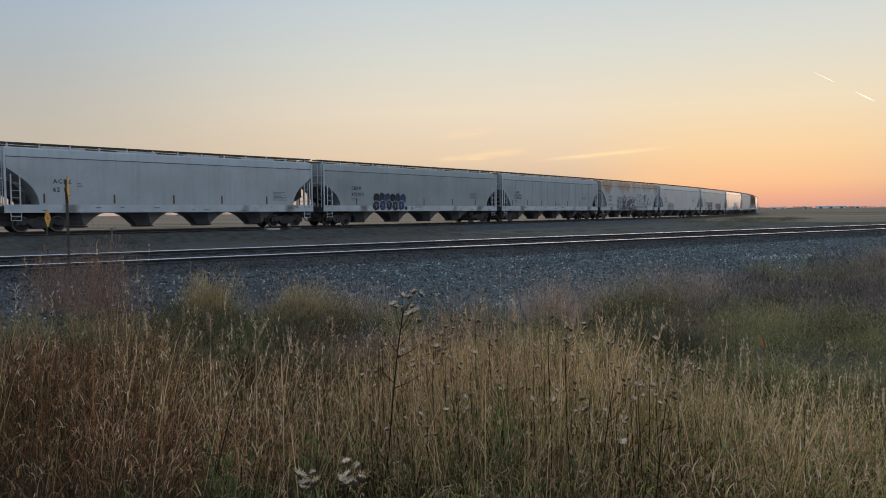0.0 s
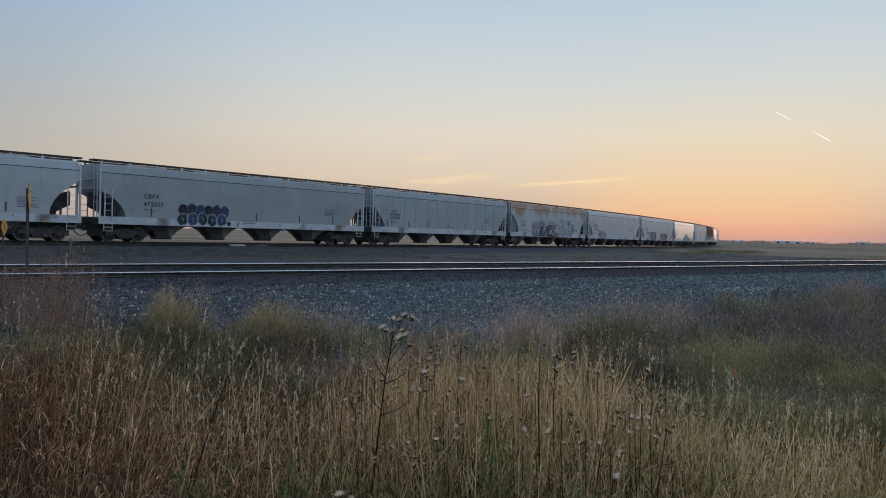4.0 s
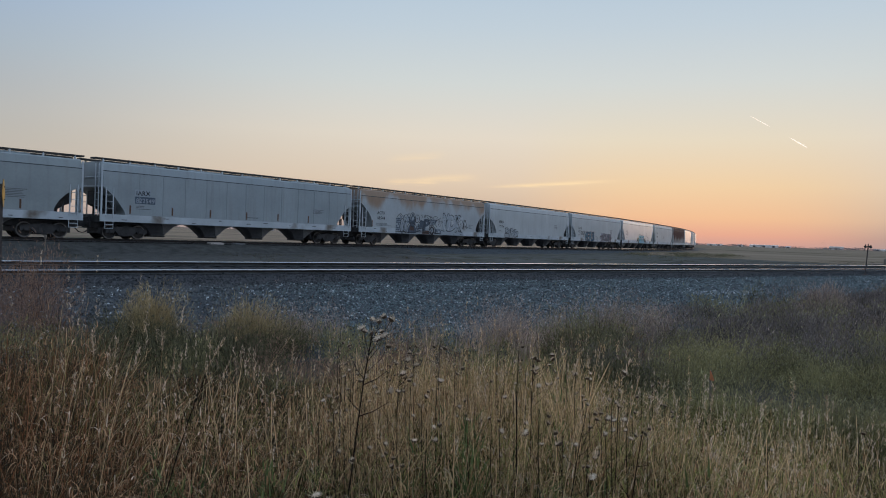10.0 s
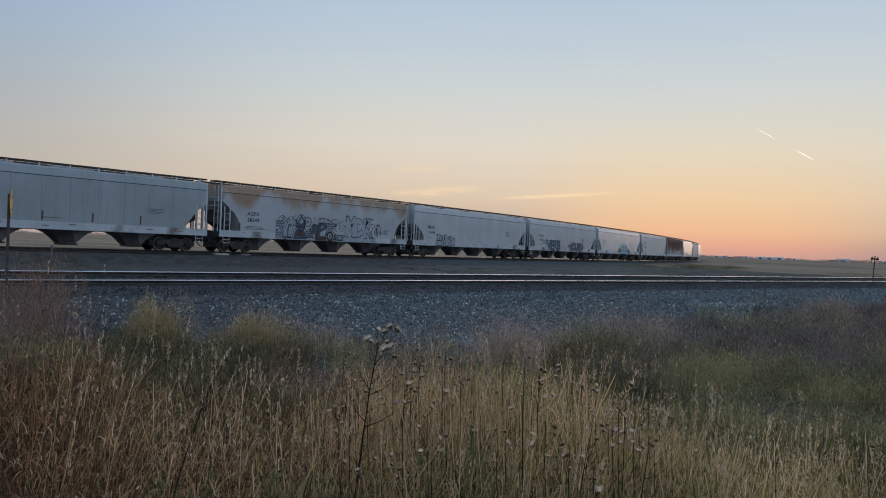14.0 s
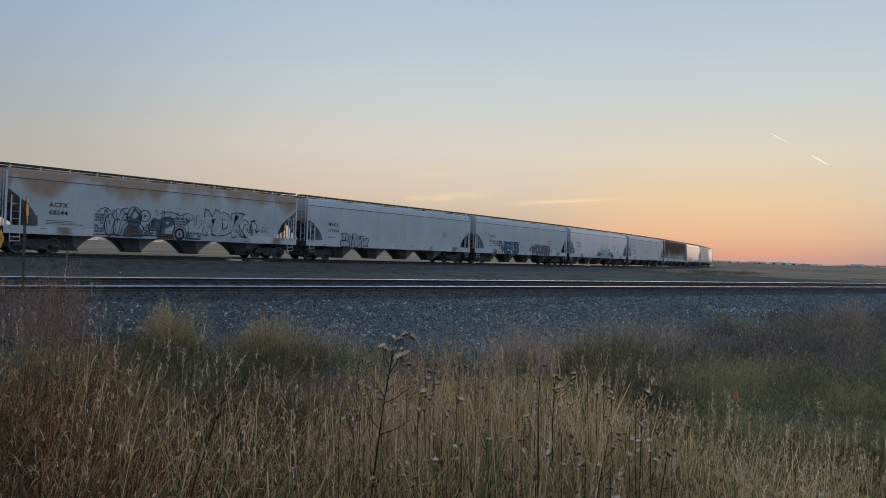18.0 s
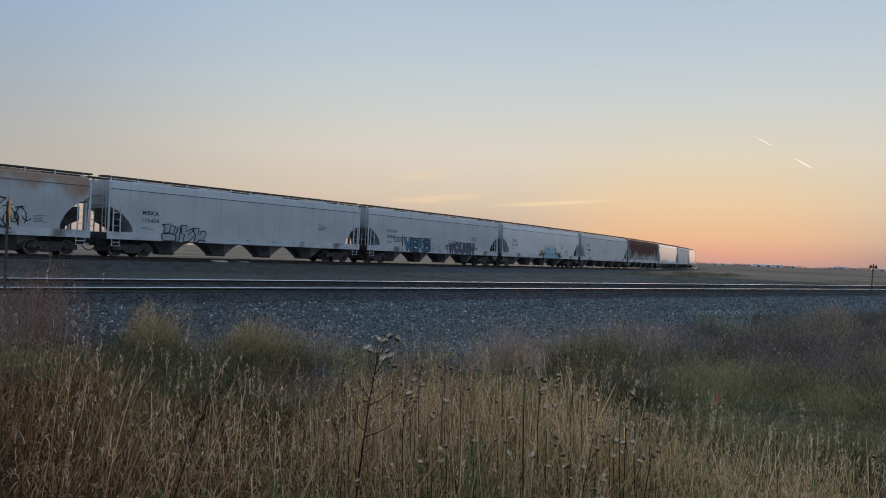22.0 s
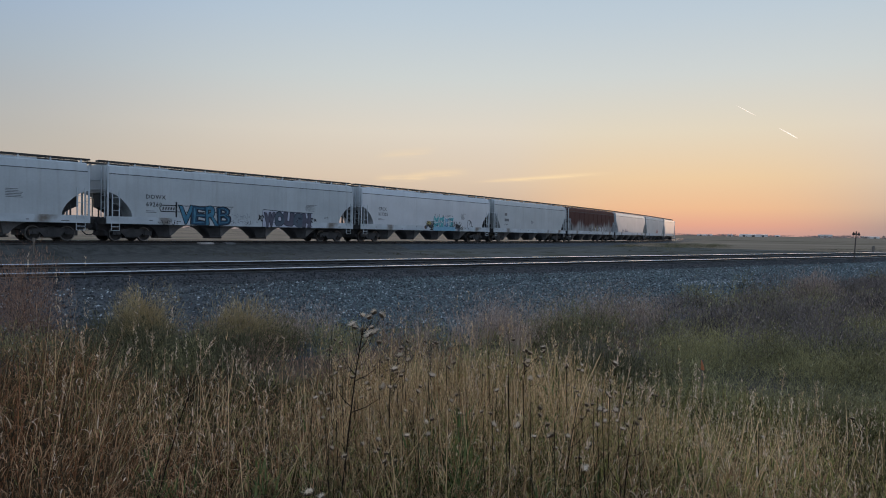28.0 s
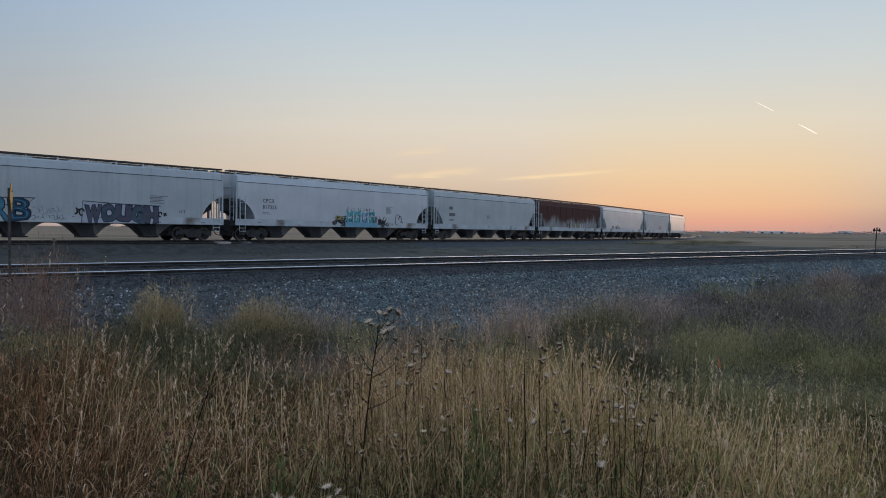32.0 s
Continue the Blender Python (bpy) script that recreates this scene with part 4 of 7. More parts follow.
def build_train():
    cars = []
    ink, black, pale, haze, slate, navy, white = M["ink"], SPRAY["black"], SPRAY["pale"], SPRAY["haze"], SPRAY["slate"], SPRAY["navy"], SPRAY["white"]

    def add(i, over, *args, **kw):
        car, half, rnd = hopper_car("covered_hopper_wagon", over, *args, seed=40 + i, **kw)
        cars.append(car)
        return car, 0.27 - half, rnd
    # the wagon that leaves first, then one after the other to the tail
    add(0, 21.0, PAINT["grey"], "light grey covered hopper wagon, leading out of view")
    car, x, rnd = add(1, LENGTHS[0], PAINT["white"], "off-white smooth-sided covered hopper wagon", base=0.46, cut="steep", reflect=(-7.64, -4.02, -0.56, 2.57, 5.8))
    lettering("ACFX", x + 1.92, 2.58, 0.32, ink, car, spacing=1.2); lettering("62 12", x + 1.90, 2.14, 0.32, ink, car, spacing=1.2)
    small_print(car, x + 15.4, 2.30, 7, rnd)
    small_print(car, x + 3.1, 2.6, 3, rnd, 0.4)
    car, x, rnd = add(2, LENGTHS[1], PAINT["grey"], "light grey covered hopper wagon with dark bubble graffiti", base=0.46, reflect=(-7.1, 0.29, 3.9, 7.0))
    lettering("CBFX", x + 2.2, 2.60, 0.36, ink, car); lettering("472033", x + 2.2, 2.14, 0.36, ink, car)
    small_print(car, x + 2.2, 1.95, 2, rnd, 0.9)
    throw_up(car, x + 4.45, 1.66, 3.45, 0.72, 6, [black, SPRAY["dusk"], SPRAY["navy"]], slate, 3)
    throw_up(car, x + 4.35, 1.10, 3.40, 0.78, 5, [SPRAY["dusk"], SPRAY["navy"], SPRAY["dusk"]], pale, 4)
    flat_shape(blob(x + 7.95, 1.25, 0.3, 0.28, rnd), SPRAY["dusk"], car, "graffiti_letter", 0.009)
    scribble(car, x + 8.45, 1.15, 0.35, 0.25, black, 8, 3)
    small_print(car, x + 9.0, 1.5, 3, rnd, 1.4); small_print(car, x + 16.0, 2.55, 6, rnd)
    car, x, rnd = add(3, LENGTHS[2], PAINT["panel"], "pale grey panelled covered hopper wagon with dusty seams", seams=11, base=0.44, cut="straight", reflect=(-8.1, -5.4, -2.72, 0.08, 2.72, 5.5))
    flat_shape([(x + 1.64, 2.58), (x + 2.62, 2.58), (x + 2.62, 2.98), (x + 1.64, 2.98)], haze, car, "letter_panel", 0.004)
    flat_shape([(x + 1.64, 2.14), (x + 2.92, 2.14), (x + 2.92, 2.56), (x + 1.64, 2.56)], slate, car, "number_panel", 0.004)
    lettering("IARX", x + 1.70, 2.64, 0.38, ink, car, spacing=1.05, lift=0.008)
    lettering("822549", x + 1.70, 2.20, 0.38, pale, car, spacing=1.05, lift=0.008)
    small_print(car, x + 1.7, 2.0, 3, rnd, 1.0); small_print(car, x + 15.4, 2.5, 4, rnd); small_print(car, x + 9.5, 1.66, 1, rnd, 1.8, 0.05)
    car, x, rnd = add(4, LENGTHS[3], PAINT["rusty"], "white covered hopper wagon with rusty roof stains and graffiti", base=0.48, cut="steep", reflect=(-7.75, 5.6))
    lettering("ACFX", x + 1.73, 2.52, 0.36, ink, car, spacing=1.1); lettering("68544", x + 1.74, 2.10, 0.36, ink, car, spacing=1.1)
    small_print(car, x + 1.6, 1.78, 3, rnd, 2.0)
    flat_shape([(x + 4.1, 1.03), (x + 14.5, 1.03), (x + 14.3, 1.35), (x + 10.6, 1.5), (x + 7.2, 1.6), (x + 4.2, 1.5)], haze, car, "graffiti_ground", 0.002)
    brick_panel(car, x + 4.14, 1.25, 0.56, 1.1, 1)
    painted_word(car, "W", x + 4.70, 1.15, 1.05, 1.3, [pale], slate, 5, 0.05, 0.03, 4, 1.0)
    brick_panel(car, x + 5.54, 1.95, 0.6, 0.55, 3)
    flat_shape([(x + 5.75, 1.08), (x + 7.0, 1.08), (x + 6.95, 1.45), (x + 6.7, 1.8), (x + 6.3, 1.95), (x + 5.95, 1.75), (x + 5.8, 1.4)], slate, car, "graffiti_patch", 0.009)
    flat_shape([(x + 6.0, 1.32), (x + 6.7, 1.32), (x + 6.6, 1.62), (x + 6.3, 1.74), (x + 6.05, 1.6)], SPRAY["rustred"], car, "graffiti_patch", 0.011)
    flat_shape([(x + 6.1, 2.2), (x + 6.42, 2.86), (x + 6.8, 2.4), (x + 6.62, 2.15), (x + 6.85, 1.85), (x + 6.45, 1.65), (x + 6.12, 1.9), (x + 6.25, 2.05)], slate, car, "graffiti_patch", 0.012)
    flat_shape([(x + 6.25, 2.25), (x + 6.45, 2.62), (x + 6.66, 2.36), (x + 6.45, 2.16)], haze, car, "graffiti_patch", 0.014)
    g = bmesh.new()
    for k in range(8):
        a = k * math.pi / 4
        stroke([(x + 7.05 + 0.09 * math.cos(a), 2.36 + 0.09 * math.sin(a)), (x + 7.05 + 0.23 * math.cos(a), 2.36 + 0.23 * math.sin(a))], 0.11, 0.010, g)
    tagged(part("graffiti_flower", g, haze, car), kind="stuff")
    flat_shape(blob(x + 7.05, 2.36, 0.14, 0.14, rnd), black, car, "graffiti_patch", 0.013)
    brick_panel(car, x + 6.95, 1.15, 0.7, 0.75, 4)
    flat_shape([(x + 7.35, 1.55), (x + 7.9, 1.62), (x + 7.75, 1.25), (x + 8.3, 1.4), (x + 8.35, 2.45), (x + 7.95, 2.2), (x + 7.55, 2.3), (x + 7.75, 1.95)], slate, car, "graffiti_arrow", 0.011)
    painted_word(car, "P", x + 8.05, 1.25, 0.8, 1.15, [slate], haze, 12, 0.04, 0.05, 3, 1.0)
    flat_shape([(x + 7.8, 1.04), (x + 9.0, 1.04), (x + 8.8, 1.35), (x + 8.0, 1.4)], SPRAY["rustred"], car, "graffiti_patch", 0.009)
    brick_panel(car, x + 8.75, 1.90, 0.95, 0.5, 6)
    for r, mat, lift in ((0.40, black, 0.012), (0.24, haze, 0.013), (0.12, slate, 0.014)):
        flat_shape(blob(x + 9.28, 1.38, r * 1.7, r * 2, rnd, 18, 0.03), mat, car, "graffiti_ring", lift)
    flat_shape([(x + 9.65, 2.0), (x + 10.0, 2.2), (x + 9.7, 2.45)], slate, car, "graffiti_arrow", 0.012)
    flat_shape([(x + 9.7, 1.2), (x + 10.0, 1.2), (x + 9.88, 1.7)], slate, car, "graffiti_arrow", 0.012)
    brick_panel(car, x + 9.75, 1.05, 1.0, 0.5, 7)
    scribble(car, x + 7.5, 2.35, 3.2, 0.4, black, 33, 7, 0.035); scribble(car, x + 4.7, 2.35, 0.9, 0.35, black, 34, 3, 0.03)
    scribble(car, x + 9.9, 1.7, 0.9, 0.7, black, 35, 4, 0.035)
    g = bmesh.new()
    for cx, cz, rx, rz, a0, a1 in ((5.0, 1.7, 0.30, 0.62, 0.4, 5.8), (5.45, 1.6, 0.25, 0.5, 1.0, 6.0), (6.42, 2.25, 0.42, 0.62, 0.0, 6.3), (7.05, 2.36, 0.34, 0.34, 0.0, 6.3), (7.7, 1.7, 0.4, 0.5, 2.0, 6.6), (8.5, 1.75, 0.45, 0.62, -0.8, 3.6),
                                   (9.28, 1.38, 0.46, 0.50, 0.0, 6.3), (6.35, 1.5, 0.65, 0.48, 0.0, 3.3), (7.6, 1.3, 0.5, 0.25, 0.0, 3.2)):
        stroke([(x + cx + rx * math.cos(a0 + (a1 - a0) * k / 14), cz + rz * math.sin(a0 + (a1 - a0) * k / 14)) for k in range(15)], 0.055, 0.0155, g)
    for x0, z0, x1, z1 in ((4.1, 1.15, 5.9, 1.12), (5.9, 1.12, 8.2, 1.2), (8.2, 1.2, 10.6, 1.1), (4.3, 2.4, 4.7, 2.7), (4.7, 2.7, 5.0, 2.5), (5.6, 2.6, 6.0, 2.75), (8.0, 2.55, 8.6, 2.7), (8.6, 2.7, 9.3, 2.5), (9.3, 2.5, 9.9, 2.7)):
        stroke([(x + x0, z0), (x + (x0 + x1) / 2, (z0 + z1) / 2 + 0.05), (x + x1, z1)], 0.05, 0.0155, g)
    tagged(part("graffiti_outline", g, black, car), kind="stuff")
    painted_word(car, "MDK", x + 10.9, 1.40, 3.0, 1.52, [haze, pale], black, 8, 0.055, 0.065, 5, 1.02)
    scribble(car, x + 10.9, 1.42, 3.0, 1.4, white, 37, 9, 0.035)
    scribble(car, x + 13.8, 1.45, 1.2, 1.2, black, 36, 6, 0.06); scribble(car, x + 13.8, 1.75, 0.8, 1.1, white, 38, 4, 0.07)
    small_print(car, x + 15.2, 2.1, 5, rnd, 0.9)
    car, x, rnd = add(5, LENGTHS[4], PAINT["bright"], "bluish white covered hopper wagon with outlined graffiti", base=0.48)
    lettering("MBKX", x + 1.66, 2.54, 0.36, ink, car); lettering("175454", x + 1.62, 2.09, 0.33, ink, car)
    small_print(car, x + 1.6, 1.78, 2, rnd, 0.9)
    angular_tag(car, x + 2.95, 1.02, 3.10, 1.08, haze, black)
    small_print(car, x + 15.4, 2.75, 6, rnd, 0.9)
    car, x, rnd = add(6, LENGTHS[5], PAINT["bright"], "off-white covered hopper wagon with blue and purple graffiti", base=0.44)
    lettering("DOWX", x + 1.98, 2.58, 0.36, ink, car, spacing=1.2); lettering("69260", x + 2.0, 2.12, 0.36, ink, car, spacing=1.2)
    small_print(car, x + 2.0, 1.84, 2, rnd, 0.9)
    g = bmesh.new()
    stroke([(x + 3.0, 1.84), (x + 4.0, 1.84), (x + 4.0, 2.22), (x + 3.0, 2.22), (x + 2.88, 2.03), (x + 3.0, 1.84), (x + 3.1, 1.84)], 0.06, 0.008, g)
    for k in range(5):
        stroke([(x + 3.10 + k * 0.18, 1.94), (x + 3.16 + k * 0.18, 2.12)], 0.08, 0.008, g)
    stroke([(x + 4.02, 1.50), (x + 4.02, 2.46)], 0.12, 0.008, g)
    stroke([(x + 4.1, 2.22), (x + 8.25, 2.30), (x + 7.7, 1.85)], 0.045, 0.0075, g)
    stroke([(x + 4.1, 1.84), (x + 7.8, 1.90)], 0.045, 0.0075, g)
    tagged(part("graffiti_outline", g, black, car), kind="stuff")
    painted_word(car, "VERB", x + 4.25, 1.08, 3.75, 1.18, [SPRAY["blue"], SPRAY["deep"]], black, 61, 0.04, 0.025, 9, 1.10, SPRAY["azure"])
    scribble(car, x + 8.1, 1.15, 1.7, 0.3, black, 21, 12, 0.022); scribble(car, x + 8.1, 1.5, 1.5, 0.35, slate, 22, 8, 0.02)
    scribble(car, x + 2.8, 1.06, 1.4, 0.28, black, 23, 9, 0.03)
    flat_shape([(x + 10.68, 1.03), (x + 15.2, 1.03), (x + 15.26, 2.08), (x + 10.72, 2.18)], SPRAY["lilac"], car, "graffiti_patch", 0.0045)
    painted_word(car, "WOUGH", x + 10.86, 1.04, 4.3, 1.02, [SPRAY["mulberry"], SPRAY["slate"]], SPRAY["dusk"], 62, 0.05, 0.075, 1, 1.02)
    g = bmesh.new()
    stroke([(x + 10.66, 1.03), (x + 10.70, 2.24), (x + 12.9, 2.14), (x + 15.3, 2.10)], 0.05, 0.0085, g)
    tagged(part("graffiti_outline", g, SPRAY["dusk"], car), kind="stuff")
    scribble(car, x + 10.2, 1.45, 0.55, 0.4, black, 24, 3, 0.09); scribble(car, x + 15.15, 1.45, 0.6, 0.3, black, 25, 3, 0.09)
    scribble(car, x + 16.4, 1.7, 0.5, 0.15, black, 26, 3, 0.04)
    small_print(car, x + 14.6, 2.70, 6, rnd, 1.3)
    car, x, rnd = add(7, LENGTHS[6], PAINT["gloss"], "glossy white covered hopper wagon with teal graffiti", base=0.55)
    lettering("CPCX", x + 1.78, 2.62, 0.36, ink, car); lettering("817325", x + 1.78, 2.18, 0.36, ink, car)
    small_print(car, x + 1.75, 1.92, 2, rnd, 0.9)
    wild_style(car, x + 8.4, 1.10, 1.5, 0.75, [slate, black, SPRAY["rustred"]], black, 31, 12)
    wild_style(car, x + 12.9, 1.10, 1.5, 0.80, [slate, black], black, 37, 12)
    flat_shape([(x + 8.6, 1.55), (x + 9.3, 1.55), (x + 9.3, 1.85), (x + 8.7, 1.9)], SPRAY["yellow"], car, "graffiti_patch", 0.012)
    flat_shape([(x + 9.6, 1.03), (x + 13.3, 1.03), (x + 13.3, 1.4), (x + 9.7, 1.4)], SPRAY["sky"], car, "graffiti_patch", 0.014)
    sharp_letters(car, x + 9.7, 1.32, 3.3, 1.05, 4, [SPRAY["teal"], SPRAY["teal"], SPRAY["sky"]], white, 32, 0.08)
    scribble(car, x + 9.8, 2.25, 3.1, 0.3, black, 38, 9, 0.06); scribble(car, x + 10.0, 1.4, 2.8, 0.8, navy, 39, 7, 0.07)
    scribble(car, x + 15.6, 1.2, 0.9, 1.0, black, 40, 3, 0.06)
    small_print(car, x + 14.3, 2.7, 7, rnd, 0.9)
    car, x, rnd = add(8, LENGTHS[7], PAINT["bright"], "plain off-white covered hopper wagon", base=0.55, cut="straight")
    small_print(car, x + 2.0, 2.95, 1, rnd, 0.9, 0.28); small_print(car, x + 2.0, 2.35, 1, rnd, 1.2, 0.28); small_print(car, x + 2.0, 1.9, 2, rnd, 0.9, 0.05); small_print(car, x + 8.6, 2.4, 5, rnd, 0.9)
    car, x, rnd = add(9, LENGTHS[8], PAINT["brown"], "rust-brown covered hopper wagon with worn lower sides", seams=9, base=0.55, cut="round")
    for k in range(11):
        flat_shape(blob(x + 7.6 + k * 0.72 + rnd.uniform(-0.1, 0.1), 1.75, 0.34, 0.85, rnd, rnd.choice((4, 5, 6)), 0.3), (black, SPRAY["yellow"], white)[0 if k < 2 else (1 if k in (3, 5) else 2)], car, "graffiti_letter", 0.008 + 0.001 * (k % 3))
    scribble(car, x + 7.4, 1.4, 8.0, 0.7, black, 44, 15, 0.06)
    car, x, rnd = add(10, LENGTHS[9], PAINT["gloss"], "glossy white covered hopper wagon mirroring the sky", base=0.55)
    wild_style(car, x + 3.4, 1.45, 4.0, 0.5, [slate, navy], navy, 50, 12)
    car, x, rnd = add(11, LENGTHS[10], PAINT["bright"], "off-white covered hopper wagon with a red mark")
    for k in range(2):
        flat_shape([(x + 10.2 + k * 1.3, 1.5), (x + 10.9 + k * 1.3, 1.5), (x + 11.1 + k * 1.3, 2.2), (x + 10.7 + k * 1.3, 2.2)], SPRAY["red"], car, "red_mark", 0.006)
    car, x, rnd = add(12, LENGTHS[11], PAINT["gloss"], "glossy white covered hopper wagon at the train's tail", base=0.55)
    return cars


CARS = build_train()
SPEED, GAIN = 3.2878, 0.00212       # metres a second, and how fast it grows


def car_pose(i, t):
    """Where wagon i stands at a time: its two trucks on the curve. Wagon 0 leads, its tail coupler one wagon ahead of the first mark."""
    over = 21.0 if i == 0 else LENGTHS[i - 1]
    tail = -LENGTHS[0] if i == 0 else sum(LENGTHS[1:i])
    mid = tail - 0.12 - over / 2 - SPEED * t - GAIN * t * t / 2
    a, b = on_curve(mid - (over / 2 - 2.25)), on_curve(mid + (over / 2 - 2.25))
    d = b - a
    c = (a + b) / 2
    return pose(c.x, c.y, c.z, 0, -math.degrees(math.atan2(d.z, math.hypot(d.x, d.y))), math.degrees(math.atan2(d.y, d.x)))


for i, car in enumerate(CARS):
    car.matrix_basis = car_pose(i, 0.0)

# ================= plants =================
RNG = np.random.default_rng(11)


def grass_mat(name, dark, light, island=0.45, trans=0.25):
    return material(name, dark, light, rough=0.7, scale=0.8, fine=7, coords="Object", bump=0, island=island, translucent=trans, spec=0.10)


M["straw"] = grass_mat("straw_stalk", (0.38, 0.23, 0.11), (1.0, 0.72, 0.40), 0.55, 0.38)
M["buff"] = grass_mat("buff_dry_leaf", (0.13, 0.069, 0.035), (0.64, 0.375, 0.195), 0.55, 0.35)
M["tan"] = grass_mat("tan_grass", (0.040, 0.027, 0.014), (0.58, 0.395, 0.20), 0.6, 0.34)
M["pale"] = grass_mat("bleached_leaf", (0.42, 0.30, 0.19), (0.97, 0.75, 0.54), 0.5, 0.42)
M["rufous"] = grass_mat("reddish_dry_grass", (0.036, 0.016, 0.008), (0.52, 0.235, 0.108), 0.58, 0.40)
M["green"] = grass_mat("olive_grass", (0.034, 0.033, 0.010), (0.47, 0.425, 0.14), 0.6, 0.38)
M["forb"] = grass_mat("fresh_green_leaf", (0.06, 0.085, 0.030), (0.23, 0.27, 0.10), 0.5)
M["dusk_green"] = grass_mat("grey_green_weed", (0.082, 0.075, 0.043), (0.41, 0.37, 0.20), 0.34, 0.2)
M["shade_weed"] = grass_mat("dark_green_shade_weed", (0.045, 0.043, 0.024), (0.26, 0.235, 0.13), 0.34, 0.15)
M["hollow"] = grass_mat("olive_prairie_weed", (0.092, 0.080, 0.042), (0.49, 0.43, 0.205), 0.34, 0.2)
M["mauve"] = grass_mat("mauve_seed_grass", (0.20, 0.145, 0.115), (0.62, 0.47, 0.375), 0.5, 0.3)
M["plum"] = grass_mat("dark_purplish_weed", (0.075, 0.061, 0.055), (0.33, 0.27, 0.238), 0.32, 0.15)
M["gold"] = grass_mat("yellow_green_bush", (0.24, 0.185, 0.09), (0.64, 0.49, 0.26), 0.45)
M["russet"] = grass_mat("russet_airy_weed", (0.15, 0.088, 0.064), (0.47, 0.30, 0.21), 0.5)
M["scrub"] = grass_mat("dull_roadside_scrub", (0.05, 0.048, 0.03), (0.15, 0.14, 0.085), 0.4)
# This near-black tone paints the shade inside the stand.
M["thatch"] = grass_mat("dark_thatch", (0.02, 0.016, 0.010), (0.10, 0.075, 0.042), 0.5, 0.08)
M["stem"] = material("dark_thistle_stem", (0.014, 0.009, 0.007), (0.045, 0.03, 0.02), rough=0.85, scale=20, fine=80, spec=0.1)
M["fluff"] = material("tan_seed_fluff", (0.34, 0.245, 0.16), (0.85, 0.66, 0.46), rough=0.9, scale=40, fine=160, vary=0.4)
M["bract"] = material("brown_dry_bract", (0.045, 0.03, 0.02), (0.16, 0.105, 0.065), rough=0.9, scale=40, fine=160)
M["down"] = material("white_thistle_down", (0.55, 0.43, 0.31), (0.92, 0.77, 0.59), rough=0.9, scale=40, fine=160, vary=0.3)


def lumps(x, y, f=1.0, seed=0.0):
    """A smooth unevenness from 0 to 1 over the ground."""
    v = np.sin(x * 1.7 * f + 2.1 * np.sin(y * 0.9 * f + seed)) + np.sin(y * 2.3 * f + 1.7 * np.sin(x * 1.3 * f + seed * 2)) + 0.6 * np.sin((x + y) * 4.1 * f + seed)
    return np.clip(v / 5.2 + 0.5, 0, 1)


def ribbons(root, length, az, lean, curl, width, seg=3, tip=0.12, flat=None):
    """Leaves and stalks: from each root a tapering ribbon that starts at an angle to the upright and curls over."""
    n = len(root)
    d = np.stack([np.cos(az), np.sin(az), np.zeros(n)], -1)
    face = az + np.pi / 2 if flat is None else flat
    s = np.stack([np.cos(face), np.sin(face), np.zeros(n)], -1)
    V = np.empty((n, (seg + 1) * 2, 3), np.float32)
    p = root.copy()
    for k in range(seg + 1):
        t = k / seg
        w = (width * (1 - (1 - tip) * t ** 1.4) / 2)[:, None]
        V[:, 2 * k], V[:, 2 * k + 1] = p - s * w, p + s * w
        a = lean + curl * ((k + 0.5) / seg) ** 1.3
        p = p + (length / seg)[:, None] * (d * np.sin(a)[:, None] + np.array([0, 0, 1.0]) * np.cos(a)[:, None])
    base = (np.arange(n) * (seg + 1) * 2)[:, None]
    F = np.concatenate([base + np.array([[2 * k, 2 * k + 1, 2 * k + 3, 2 * k + 2]]) for k in range(seg)], 0)
    return V.reshape(-1, 3), F, p


def joined(*sets):
    V, F, n = [], [], 0
    for v, f in sets:
        V.append(v); F.append(f + n); n += len(v)
    return np.concatenate(V), np.concatenate(F)


def stuff(name, label, category, mat, *sets):
    v, f = joined(*sets)
    tagged(new(name, big_mesh(name, v, f, [mat])), label, category, kind="stuff")


def wedge(n, near, far, left, right, weight=None):
    """Places in the field of view, from near to far and from left to right in degrees, thinned by a weight."""
    d = np.sqrt(RNG.uniform(near ** 2, far ** 2, n))
    a = RNG.uniform(left, right, n)
    x, y = d * np.sin(np.radians(a)), d * np.cos(np.radians(a))
    if weight is not None:
        k = RNG.uniform(0, 1, n) < weight(d, a, x, y)
        d, a, x, y = d[k], a[k], x[k], y[k]
    return d, a, x, y


def u(lo, hi, n):
    return RNG.uniform(lo, hi, n)


def rooted(x, y, up=0.0):
    return np.stack([x, y, ground_height(x, y) + up], -1)


def grass_top(a, d):
    """How tall the near grass stands: tallest to the left, lower to the right."""
    return np.interp(a, [-40, -27, -22, -12, 0, 11, 15, 22, 40], [1.10, 1.02, 0.76, 0.72, 0.80, 0.78, 0.70, 0.63, 0.63]) * np.where(a < -25, np.interp(d, [1.5, 2.5, 3.5, 6.6, 7.4], [0.50, 0.70, 1.0, 1.0, 0.7]), np.where(a < -8, np.interp(d, [1.5, 2.5, 3.8, 4.8, 5.6, 7], [0.55, 0.78, 1.0, 0.88, 0.66, 0.5]), np.where(a < 13, np.interp(d, [1.5, 2.5, 3.8, 4.8, 5.6, 7], [0.80, 0.95, 1.0, 0.95, 0.86, 0.72]), np.interp(d, [1.5, 2.5, 3.8, 4.8, 5.6, 7], [0.85, 0.98, 1.0, 0.78, 0.55, 0.40]))))


